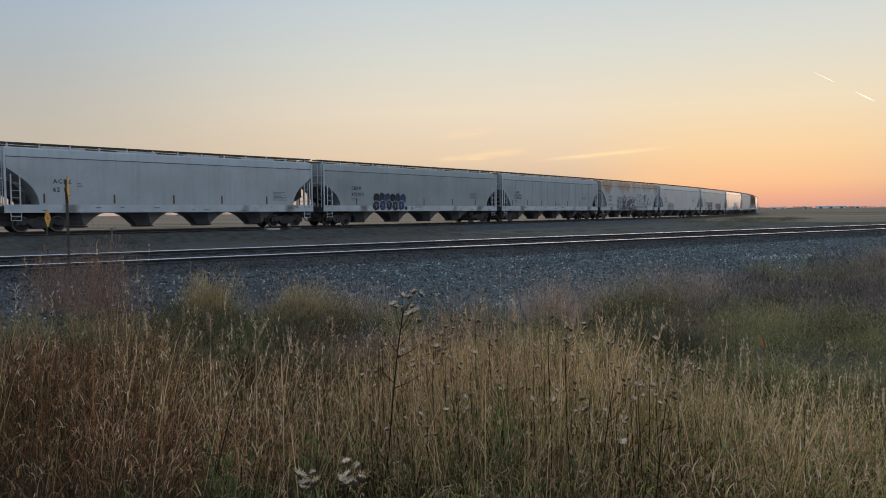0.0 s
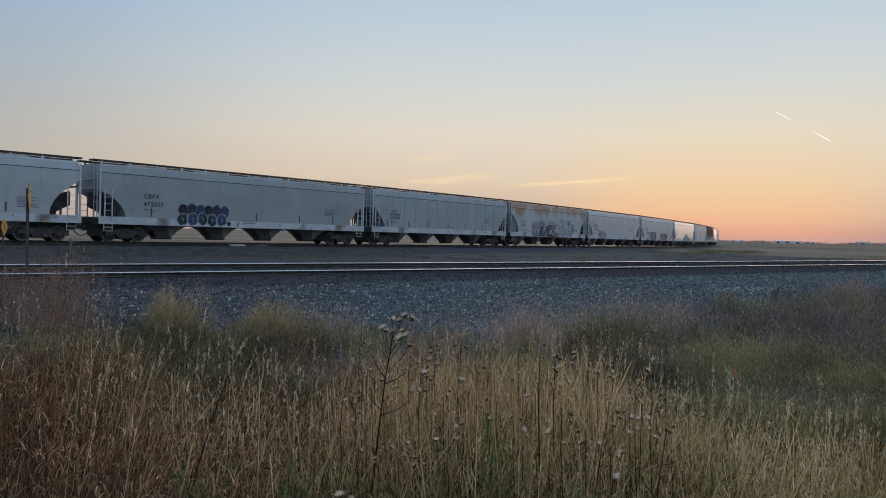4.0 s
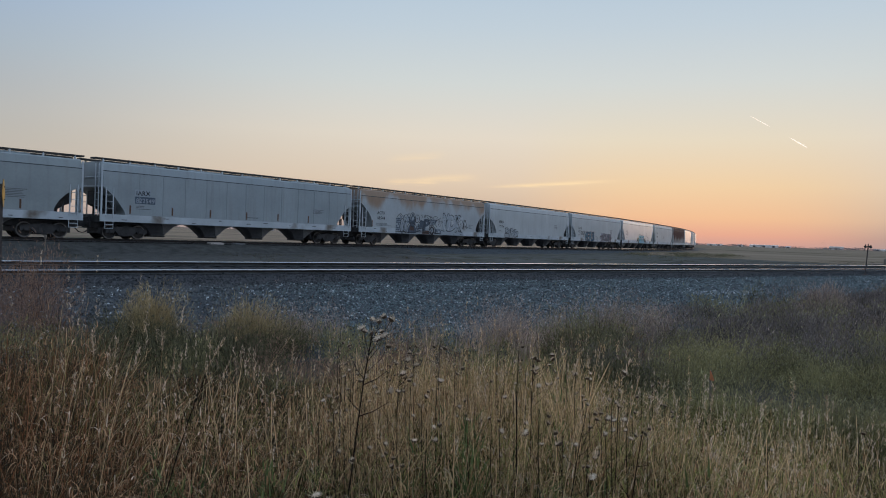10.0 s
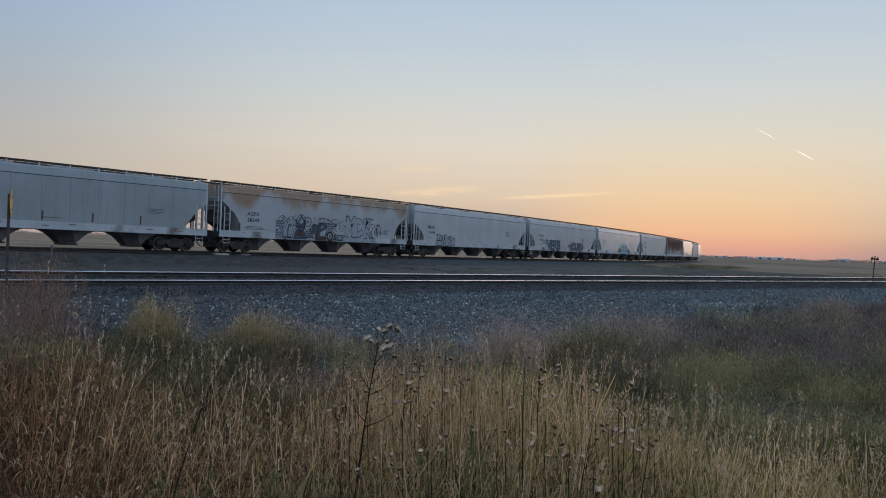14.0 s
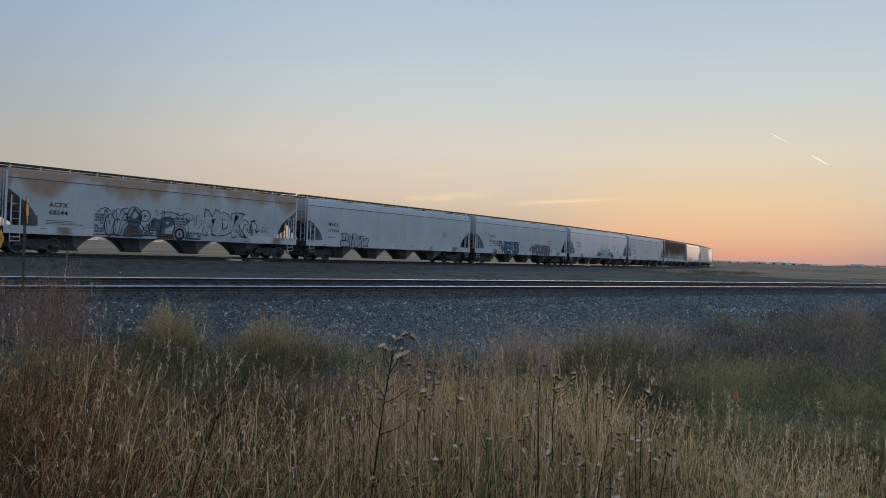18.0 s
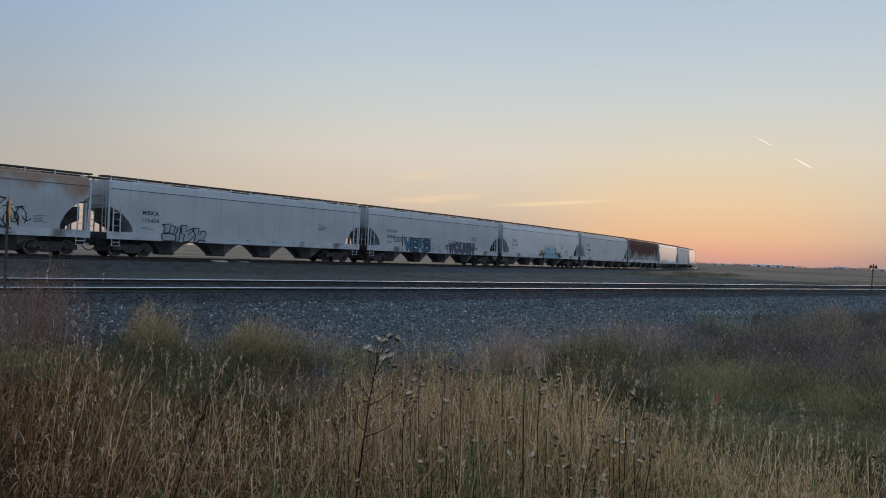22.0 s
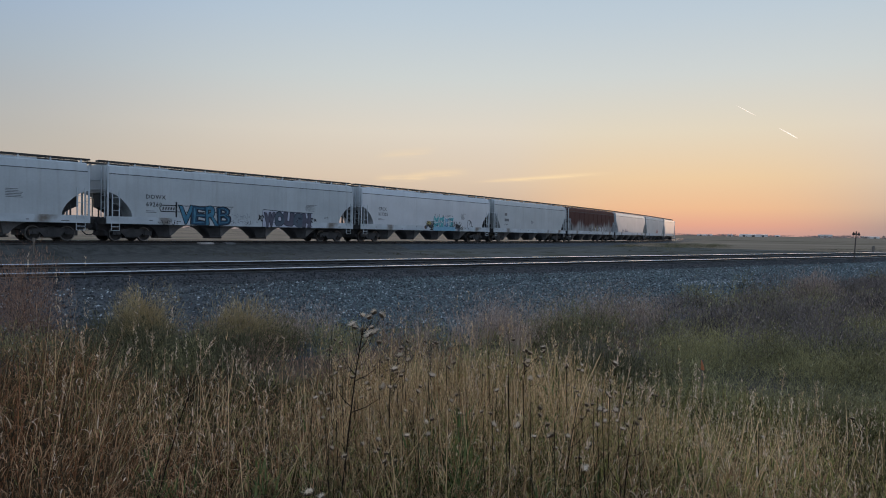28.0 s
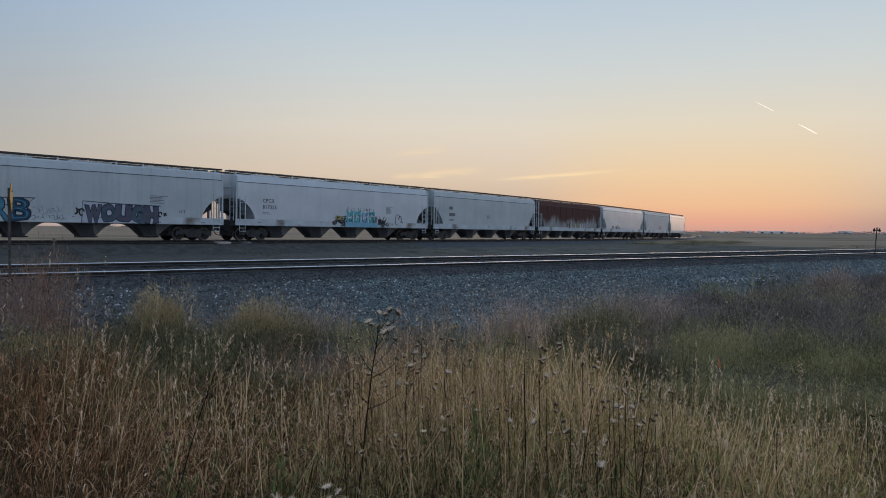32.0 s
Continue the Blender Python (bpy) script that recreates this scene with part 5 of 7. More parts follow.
def edge(x, y, back=0.0):
    """Inside the vegetated side of the ballast's foot."""
    a, p = 0.8039 * x + 0.5948 * y, -0.5948 * x + 0.8039 * y
    line = np.interp(a, [0, 3, 4.5, 5.5, 6.3, 7.5, 9.6, 11, 13, 16, 20, 25, 32, 45], [10.6, 10.2, 9.7, 9.0, 8.0, 8.0, 8.4, 9.2, 9.8, 9.7, 9.7, 10.3, 11.2, 12.4])
    return p < line + 0.3 * np.sin(a * 1.9) + 0.2 * np.sin(a * 4.7) - back


def clustered(centres, count, spread):
    """Stems in loose bunches round given numbers of random centres."""
    cx, cy = centres
    rep = np.repeat(np.arange(len(cx)), count)
    x, y = cx[rep] + RNG.normal(0, 1, len(rep)) * spread, cy[rep] + RNG.normal(0, 1, len(rep)) * spread
    return np.hypot(x, y), np.degrees(np.arctan2(x, y)), x, y


def seed_spikes(tips, rows, length, grain, width):
    """Narrow seed heads: short grains set along the top of each stalk."""
    rep = np.repeat(np.arange(len(tips)), rows)
    m = len(rep)
    back = u(0, 1, m) * u(0.6, 1.2, len(tips))[rep] * length
    q = tips[rep] - np.stack([u(-0.004, 0.004, m), u(-0.004, 0.004, m), back], -1)
    v, f, _ = ribbons(q, u(0.5, 1.1, m) * grain, u(0, 6.283, m), u(0.1, 0.8, m), u(0, 0.6, m), u(0.7, 1.3, m) * width, 1, 0.3, u(0, 3.14, m))
    return v, f


def uneven(x, y):
    """The stand's ragged top: hummocks and gaps a hand or two across."""
    return 0.70 + 0.34 * lumps(x, y, 2.6, 8.0) + 0.26 * lumps(x, y, 6.1, 2.0)


def near_grass():
    # the body of the stand: fine blades, brown to the left, tan in the middle, olive to the right and in patches
    d, a, x, y = wedge(165000, 1.9, 7.2, -41, 41, lambda d, a, x, y: np.where(d < 3.0, np.interp(a, [-12, -4, 14, 24], [0.62, 1.0, 1.0, 0.7]), 1.0))
    n = len(x)
    g = lumps(x, y, 1.1, 5.0) + 0.12 * RNG.normal(0, 1, n)
    red = np.interp(a, [-42, -22, -12, 0], [0.95, 0.82, 0.52, 0.05])
    olive = np.interp(a, [-40, -24, -12, 2, 14, 24, 42], [0.14, 0.30, 0.50, 0.46, 0.62, 0.90, 0.93]) + 1.5 * (g - 0.5)
    r1, r2 = u(0, 1, n), u(0, 1, n)
    kind = np.where(r2 < olive, 1, np.where(r1 < red, 0, 2))
    h = grass_top(a, d) * uneven(x, y) * u(0.28, 0.98, n)
    tangle = np.interp(a, [-40, -12, -4, 4, 14, 22], [2.0, 1.9, 1.3, 0.9, 1.0, 1.5])
    h = h * np.interp(a, [-14, -2], [0.88, 1.0]) * np.interp(d, [2.0, 2.9, 3.6], [0.62, 0.74, 1.0])
    az = u(0, 6.283, n)
    for i, (name, label, mat) in enumerate((("reddish_grass", "reddish brown dry grass", "rufous"), ("green_grass", "olive green grass among the straw", "green"), ("tan_grass", "fine tan grass", "tan"))):
        sets = []
        for lo, hi, seg in ((0, 4.3, 3), (4.3, 9, 2)):
            k = (kind == i) & (d >= lo) & (d < hi)
            m = int(k.sum())
            sets.append(ribbons(rooted(x[k], y[k]), h[k], az[k], u(0, 0.75, m) * tangle[k], u(-0.3, 2.2, m) * tangle[k], u(0.0021, 0.0058, m), seg, 0.2, u(0, 3.14, m))[:2])
        stuff(name, label, "grass", M[mat], *sets)
    # dead blades low between the stems, coloured dark for the deep shade there
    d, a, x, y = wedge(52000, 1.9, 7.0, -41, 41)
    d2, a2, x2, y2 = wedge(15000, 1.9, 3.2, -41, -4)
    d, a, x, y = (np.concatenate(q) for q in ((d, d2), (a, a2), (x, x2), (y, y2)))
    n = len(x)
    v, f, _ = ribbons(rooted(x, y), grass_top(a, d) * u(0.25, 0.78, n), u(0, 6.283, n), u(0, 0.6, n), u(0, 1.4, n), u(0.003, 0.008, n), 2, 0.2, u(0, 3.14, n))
    # An unseen ring round the viewpoint, added to keep light off the stand's front.
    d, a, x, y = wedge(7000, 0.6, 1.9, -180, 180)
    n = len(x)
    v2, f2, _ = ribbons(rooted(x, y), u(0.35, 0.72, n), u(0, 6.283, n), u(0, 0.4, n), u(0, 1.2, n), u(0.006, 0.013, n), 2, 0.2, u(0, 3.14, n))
    stuff("dark_thatch", "dead blades coloured dark for the shade at the grass's foot", "grass", M["thatch"], (v, f), (v2, f2))
    # straw stalks in loose bunches, thickest in the middle, each with a leaf or two that bends away
    d, a, x, y = wedge(2800, 2.0, 5.6, -40, 42, lambda d, a, x, y: np.interp(a, [-40, -20, -10, -4, 11, 17, 24, 42], [0.01, 0.02, 0.10, 0.42, 0.50, 0.18, 0.09, 0.05]) * np.interp(d, [2.2, 2.7, 3.2, 4], [0.0, 0.28, 0.9, 1.3]))
    d, a, x, y = clustered((x, y), 6, 0.07)
    n = len(x)
    h = grass_top(a, d) * uneven(x, y) * u(0.45, 1.16, n)
    v1, f1, tips = ribbons(rooted(x, y), h, u(0, 6.283, n), u(0.0, 0.22, n), u(-0.1, 0.55, n), u(0.0026, 0.0058, n), 4, 0.5, u(0, 3.14, n))
    k = RNG.uniform(0, 1, n) < 0.36
    q = np.repeat(np.arange(n), 2)
    m = len(q)
    lv, lf, _ = ribbons(rooted(x[q], y[q], h[q] * u(0.35, 0.9, m)), u(0.05, 0.17, m), u(0, 6.283, m), u(0.2, 1.1, m), u(0.6, 2.8, m), u(0.0024, 0.0052, m), 4, 0.1)
    stuff("straw_grass", "tall straw-coloured grass stalks with seed heads and bent leaves", "grass", M["straw"], (v1, f1), seed_spikes(tips[k], 10, 0.10, 0.019, 0.0036), (lv, lf))
    # bleached leaves that curl over, thickest to the left
    d, a, x, y = wedge(36000, 1.9, 5.6, -41, 41, lambda d, a, x, y: np.interp(a, [-42, -12, -2, 14, 42], [0.80, 0.75, 0.60, 0.50, 0.40]) * np.where(a < -7, np.interp(d, [2.4, 3.0, 3.5], [0.04, 0.25, 1.0]), np.interp(d, [1.7, 2.6, 3.2], [0.12, 0.5, 1.0])) * (0.20 + 0.80 * lumps(x, y, 2.3, 1.0)))
    n = len(x)
    top = grass_top(a, d) * uneven(x, y)
    big = np.interp(a, [-14, -2], [1.35, 1.0])
    brown = u(0, 1, n) < np.interp(a, [-30, -8, 6], [0.88, 0.76, 0.30])
    for name, label, mat, k in (("curled_grass_leaves", "bleached curled grass leaves", "pale", ~brown), ("curled_brown_leaves", "buff curled dry grass leaves", "buff", brown)):
        m = int(k.sum())
        v, f, _ = ribbons(rooted(x[k], y[k], (top * u(0.20, 0.95, n))[k]), u(0.025, 0.085, m) * big[k], u(0, 6.283, m), u(0.2, 1.6, m), u(0.8, 4.0, m), u(0.0022, 0.0050, m) * big[k], 5, 0.15)
        stuff(name, label, "grass", M[mat], (v, f))
    # a low understorey of short curling leaves in front, greener towards the middle
    d, a, x, y = wedge(26000, 1.95, 3.7, -38, 38, lambda d, a, x, y: np.interp(a, [-18, -12, -4], [0.22, 0.35, 1.0]))
    n = len(x)
    green = np.interp(a, [-34, -16, -6, 20, 38], [0.10, 0.45, 0.62, 0.62, 0.80]) + 0.8 * (lumps(x, y, 1.7, 3.0) - 0.5)
    r = u(0, 1, n)
    kind = np.where(r < green * 0.80, 0, np.where(r < green, 1, np.where(u(0, 1, n) < np.interp(a, [-20, -4, 6], [0.97, 0.92, 0.86]), 2, 3)))
    up = u(0.10, 0.58, n) * np.interp(d, [2.0, 3.0, 3.7], [0.9, 1.0, 1.1])
    for i, (name, label, mat) in enumerate((("low_green_leaves", "short curling olive grass leaves", "green"), ("low_yellow_leaves", "short curling yellowing grass leaves", "gold"), ("low_buff_leaves", "short curling buff grass leaves", "buff"),
                                            ("low_bleached_leaves", "short curling bleached grass leaves", "pale"))):
        k = kind == i
        m = int(k.sum())
        v, f, _ = ribbons(rooted(x[k], y[k], up[k]), u(0.05, 0.14, m), u(0, 6.283, m), u(0.0, 1.0, m), u(0.8, 3.4, m), u(0.0026, 0.0060, m), 4, 0.12)
        stuff(name, label, "grass", M[mat], (v, f))
    # thin stalks with narrow pale seed heads over the top of the stand
    d, a, x, y = wedge(320, 2.6, 4.9, -39, 40, lambda d, a, x, y: np.interp(a, [-39, -6, 0, 40], [0.30, 0.35, 0.75, 0.80]))
    d, a, x, y = clustered((x, y), 2, 0.12)
    n = len(x)
    v1, f1, tips = ribbons(rooted(x, y), grass_top(a, d) * u(0.90, 1.20, n), u(-0.6, 0.9, n), u(0.02, 0.25, n), u(0.0, 0.5, n), u(0.0018, 0.003, n), 5, 0.5, u(0, 3.14, n))
    # oat-like stalks that nod, to the left
    d, a, x, y = wedge(38, 2.9, 4.4, -31, -4)
    n = len(x)
    v2, f2, nod = ribbons(rooted(x, y), np.interp(a, [-31, -22, -8], [1.10, 0.98, 0.92]) * u(0.85, 1.12, n), u(-0.9, 0.9, n), u(0.0, 0.3, n), u(0.3, 1.1, n), u(0.0018, 0.003, n), 6, 0.5, u(0, 3.14, n))
    stuff("seed_stalks", "thin straw stalks that carry seed heads", "grass", M["straw"], (v1, f1), (v2, f2))
    stuff("seeding_grass", "pale narrow seed heads above the grass", "grass", M["pale"], seed_spikes(tips, 16, 0.12, 0.018, 0.0034), seed_spikes(nod, 10, 0.11, 0.020, 0.0038))


def tufts(cx, cy, height, spread, count, width, lean=(0.0, 0.5), curl=(0.0, 0.7), seg=3, fuzz=0):
    """Bunches of thin blades that fan out from their middles."""
    n = len(cx)
    rep = np.repeat(np.arange(n), count)
    m = len(rep)
    az = u(0, 6.283, m)
    r = np.sqrt(u(0, 1, m)) * spread[rep]
    x, y = cx[rep] + np.cos(az) * r, cy[rep] + np.sin(az) * r
    v, f, tips = ribbons(rooted(x, y), height[rep] * u(0.55, 1.08, m), az + u(-0.7, 0.7, m), u(*lean, m), u(*curl, m), u(*width, m), seg, 0.3, u(0, 3.14, m))
    if fuzz:
        rep2 = np.repeat(np.arange(m), fuzz)
        k = len(rep2)
        q = tips[rep2] - np.stack([u(-0.03, 0.03, k), u(-0.03, 0.03, k), u(0, 0.22, k) * height[rep[rep2]]], -1)
        v2, f2, _ = ribbons(q, u(0.03, 0.09, k), u(0, 6.283, k), u(0.3, 1.5, k), u(0, 0.8, k), u(0.004, 0.009, k), 1, 0.3)
        return joined((v, f), (v2, f2))
    return v, f


def mounds(cx, cy, radius, height, count, leaf, width, scale, seg=1):
    """Rounded weeds: leaves on an uneven dome that point outwards, upright at the top."""
    n = len(cx)
    rep = np.repeat(np.arange(n), count)
    m = len(rep)
    az, el = u(0, 6.283, m), np.arcsin(u(0, 1, m))
    ph = cx[rep] * 9 + cy[rep] * 5
    r = u(0.2, 1, m) ** 0.4 * (1 + 0.22 * np.sin(az * 3 + ph) + 0.16 * np.sin(az * 5 + el * 6 + 2 * ph))
    x, y = cx[rep] + radius[rep] * r * np.cos(az) * np.cos(el), cy[rep] + radius[rep] * r * np.sin(az) * np.cos(el)
    z = ground_height(cx, cy)[rep] + height[rep] * (0.03 + 0.92 * r * np.sin(el))
    lean = np.clip((np.pi / 2 - el) * 0.7 + RNG.normal(0, 0.8, m), -1.2, 2.0)
    v, f, _ = ribbons(np.stack([x, y, z], -1), u(*leaf, m) * scale[rep], az + RNG.normal(0, 0.9, m), lean, u(-0.4, 0.6, m), u(*width, m) * scale[rep], seg, 0.3, u(0, 3.14, m))
    return v, f


def middle_plants():
    # low mixed growth behind the tall grass
    d, a, x, y = wedge(820, 5.6, 12.5, -42, 16, lambda d, a, x, y: edge(x, y, 0.15) * 1.0)
    h = np.interp(a, [-40, -10, 10, 40], [0.46, 0.40, 0.34, 0.36]) * u(0.5, 1.15, len(x))
    g = lumps(x, y, 0.6, 2.0)
    # Left of -9 degrees the weeds' colour is darkened for the bushes' shade.
    for name, label, mat, k in (("low_shaded_growth", "low weeds behind the tall grass, coloured dark for bush shade", "shade_weed", (g > 0.56) & (a < -9)), ("low_olive_growth", "low olive weeds behind the tall grass", "hollow", (g > 0.56) & (a >= -9)), ("low_grey_growth", "low grey-green weeds", "hollow", (g <= 0.56) & (g > 0.40)),
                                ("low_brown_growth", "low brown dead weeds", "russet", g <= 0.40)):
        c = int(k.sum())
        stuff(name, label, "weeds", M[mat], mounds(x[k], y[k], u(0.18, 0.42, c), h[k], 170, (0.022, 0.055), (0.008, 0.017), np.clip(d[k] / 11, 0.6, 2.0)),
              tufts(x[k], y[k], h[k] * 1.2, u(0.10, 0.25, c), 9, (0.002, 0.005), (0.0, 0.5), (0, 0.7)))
    # wispy mauve bunches along the foot of the ballast
    d, a, x, y = wedge(3000, 7.6, 14, -20, 20, lambda d, a, x, y: edge(x, y, -0.15) * ~edge(x, y, 1.5) * (0.04 + 0.96 * (lumps(x, y, 1.3, 4.0) > 0.54)) * np.interp(a, [-13, -11, -3, 0], [0.2, 0.55, 0.55, 0.42]))
    n = len(x)
    stuff("mauve_bunch_grass", "wispy mauve bunch grass along the ballast", "grass", M["mauve"],
          tufts(x, y, u(0.26, 0.66, n), u(0.03, 0.09, n), 26, (0.0035, 0.0075), (0.0, 0.42), (0.0, 0.6), 3, 3))
    # the broad hollow to the right: leafy mounds of several kinds mixed
    d, a, x, y = wedge(1300, 5.8, 33, 8, 44, lambda d, a, x, y: edge(x, y, 0.2) * np.interp(d, [6, 14, 33], [0.9, 0.9, 1.0]))
    d2, a2, x2, y2 = wedge(170, 5.4, 11, 12, 43, lambda d, a, x, y: edge(x, y, 0.2) * 1.0)
    d, a, x, y = (np.concatenate(q) for q in ((d, d2), (a, a2), (x, x2), (y, y2)))
    n = len(x)
    p = -0.5948 * x + 0.8039 * y
    g, q = lumps(x, y, 0.55, 1.0) + RNG.normal(0, 0.16, n), lumps(x, y, 1.1, 7.0)
    g = g + np.interp(d, [6, 10, 14], [0.04, -0.05, -0.02]) + 0.14 * ((a > 23) & (d < 10)) - 0.20 * ((a > 17.5) & (p > 5.5) & (d > 13))
    h = np.interp(d, [6, 10, 16, 24, 33], [0.30, 0.36, 0.42, 0.38, 0.26]) * (0.40 + 1.05 * q) * u(0.5, 1.6, n) * np.where(d < 7.6, 0.62, 1.0)
    for name, label, mat, k in (("hollow_olive_growth", "olive green prairie weeds in the hollow", "hollow", (g > 0.56)), ("hollow_grey_growth", "grey-green prairie weeds in the hollow", "dusk_green", (g <= 0.56) & (g > 0.44)),
                                ("hollow_green_growth", "dark green prairie weeds in the hollow", "shade_weed", (g <= 0.44) & (g > 0.39)), ("hollow_plum_growth", "dark purplish dead weeds in the hollow", "plum", g <= 0.39)):
        sets = []
        for lo, hi, count in ((0, 12, 900), (12, 20, 480), (20, 50, 260)):
            w = k & (d >= lo) & (d < hi)
            c = int(w.sum())
            far = np.interp(d[w], [6, 20, 44], [1.0, 1.3, 1.9])
            sets.append(mounds(x[w], y[w], u(0.22, 0.56, c) * far, h[w], count, (0.022, 0.050), (0.006, 0.013), np.clip(d[w] / 11, 0.6, 2.4)))
            sets.append(tufts(x[w], y[w], h[w] * 1.35, u(0.08, 0.26, c), 16 if hi == 12 else 5, (0.004, 0.008), (0, 0.6), (0, 0.9), 2, 2))
        stuff(name, label, "weeds", M[mat], *sets)
    d, a, x, y = wedge(1500, 6.0, 16, 12, 42, lambda d, a, x, y: edge(x, y, 0.2) * 0.05 * (lumps(x, y, 0.7, 9.0) > 0.5))
    n = len(x)
    stuff("right_straw_growth", "scattered dry tufts in the hollow", "grass", M["mauve"], tufts(x, y, u(0.30, 0.55, n), u(0.05, 0.15, n), 22, (0.003, 0.006), (0, 0.4), (0, 0.5), 2, 2))
    # thin weeds between the two tracks and on the far bank
    t = u(-30, 150, 9000)
    p = 22.4 + u(0, 1, 9000) ** 1.5 * 22
    x, y = U.x * t + W.x * p, U.y * t + W.y * p
    dd, _ = far_distance(x, y)
    k = (dd > 2.6) & (lumps(x, y, 0.25, 3.0) > 0.56)
    x, y = x[k], y[k]
    n = len(x)
    stuff("track_side_weeds", "low dusty weeds between the two tracks", "weeds", M["scrub"], tufts(x, y, u(0.05, 0.15, n), u(0.2, 0.5, n), 12, (0.008, 0.022), (0.1, 0.9), (0, 0.7), 2))
    t, p = u(60, 190, 420), u(28, 70, 420)
    x, y = U.x * t + W.x * p, U.y * t + W.y * p
    dd, _ = far_distance(x, y)
    az = np.degrees(np.arctan2(x, y))
    k = (dd > 5.0) & (az > 14.5) & (az < 22) & (lumps(x, y, 0.08, 1.0) > 0.40)
    x, y = x[k], y[k]
    n = len(x)
    stuff("far_scrub", "dull olive scrub beside the curve", "weeds", M["shade_weed"], mounds(x, y, u(1.0, 2.6, n), u(0.15, 0.50, n), 300, (0.06, 0.14), (0.02, 0.045), np.ones(n)))


def surroundings():
    """The same prairie grass goes on round and behind the camera, up to the ballast."""
    n = 34000
    d, a = np.sqrt(u(0.4 ** 2, 6.0 ** 2, n)), u(-180, 180, n)
    k = (d < 1.7) | (np.abs(a) > 41)
    d, a = d[k], a[k]
    x, y = d * np.sin(np.radians(a)), d * np.cos(np.radians(a))
    n = len(x)
    h = np.interp(d, [0.45, 1.0, 2.0], [0.40, 0.62, 0.82]) * uneven(x, y) * u(0.5, 1.1, n)
    pick = u(0, 1, n) + 0.5 * (lumps(x, y, 1.1, 5.0) - 0.5)
    sets = {"tan": [], "green": [], "rufous": []}
    for mat, lo, hi in (("tan", -9, 0.45), ("green", 0.45, 0.78), ("rufous", 0.78, 9)):
        k = (pick >= lo) & (pick < hi)
        m = int(k.sum())
        sets[mat].append(ribbons(rooted(x[k], y[k]), h[k], u(0, 6.283, m), u(0, 0.6, m), u(-0.2, 1.8, m), u(0.010, 0.022, m), 2, 0.2, u(0, 3.14, m))[:2])
    n = 4200
    d, a = np.sqrt(u(5.5 ** 2, 26 ** 2, n)), u(-180, 180, n)
    k = (np.abs(a) > 41)
    d, a = d[k], a[k]
    x, y = d * np.sin(np.radians(a)), d * np.cos(np.radians(a))
    k = edge(x, y)
    x, y, d = x[k], y[k], d[k]
    g = lumps(x, y, 0.5, 5.0) + RNG.normal(0, 0.1, len(x))
    for mat, lo, hi in (("tan", -9, 0.46), ("green", 0.46, 0.6), ("rufous", 0.6, 9)):
        k = (g >= lo) & (g < hi)
        m = int(k.sum())
        sets[mat].append(tufts(x[k], y[k], u(0.4, 0.85, m), u(0.25, 0.6, m), 14, (0.020, 0.045), (0.0, 0.6), (0.0, 1.2), 2))
    for mat, label in (("tan", "tan prairie grass behind the viewpoint"), ("green", "olive prairie grass behind the viewpoint"), ("rufous", "reddish prairie grass behind the viewpoint")):
        stuff("prairie_grass", label, "grass", M[mat], *sets[mat])


def bush(name, label, x, y, rx, ry, h, mat, leaves, seed, stems=24, fine=1.0, twig=0.006):
    """A rounded weed bush: stems that fan out, and small leaves in a ragged crown."""
    rng = np.random.default_rng(seed)
    z = float(ground_height(x, y))
    thing = tagged(new(name), label, "bush")
    thing.location = (x, y, z)
    az, r = rng.uniform(0, 6.283, stems), np.sqrt(rng.uniform(0, 1, stems))
    root = np.stack([np.cos(az) * 0.1 * rx, np.sin(az) * 0.1 * ry, np.zeros(stems)], -1)
    v, f, _ = ribbons(root, h * rng.uniform(0.8, 1.05, stems), az, r * 0.5 * rx / h, r * 0.5, np.full(stems, twig), 4, 0.3, rng.uniform(0, 3.14, stems))
    tagged(part("stalk", big_mesh("stalk", v, f, [M["stem"]]), None, thing), kind="stuff")
    n = leaves
    az = rng.uniform(0, 6.283, n)
    rr = rng.uniform(0, 1, n) ** 0.45 * (1 + 0.16 * np.sin(az * 3 + seed) + 0.12 * np.sin(az * 7))
    el = np.arcsin(rng.uniform(-0.1, 1, n))
    top = 1 + 0.15 * np.sin(az * 5 + seed)
    q = np.stack([rx * rr * np.cos(az) * np.cos(el), ry * rr * np.sin(az) * np.cos(el), h * (0.12 + 0.86 * rr * np.sin(np.clip(el, 0, 2)) * top)], -1)
    v, f, _ = ribbons(q, rng.uniform(0.05, 0.14, n) * fine, az + rng.uniform(-0.6, 0.6, n), np.clip((np.pi / 2 - el) * 0.7 + rng.normal(0, 0.5, n), 0, 1.9), rng.uniform(-0.3, 0.6, n), rng.uniform(0.006, 0.014, n) * fine, 1, 0.25,
                      rng.uniform(0, 3.14, n))
    tagged(part("crown", big_mesh("crown", v, f, [M[mat]]), None, thing), kind="stuff")


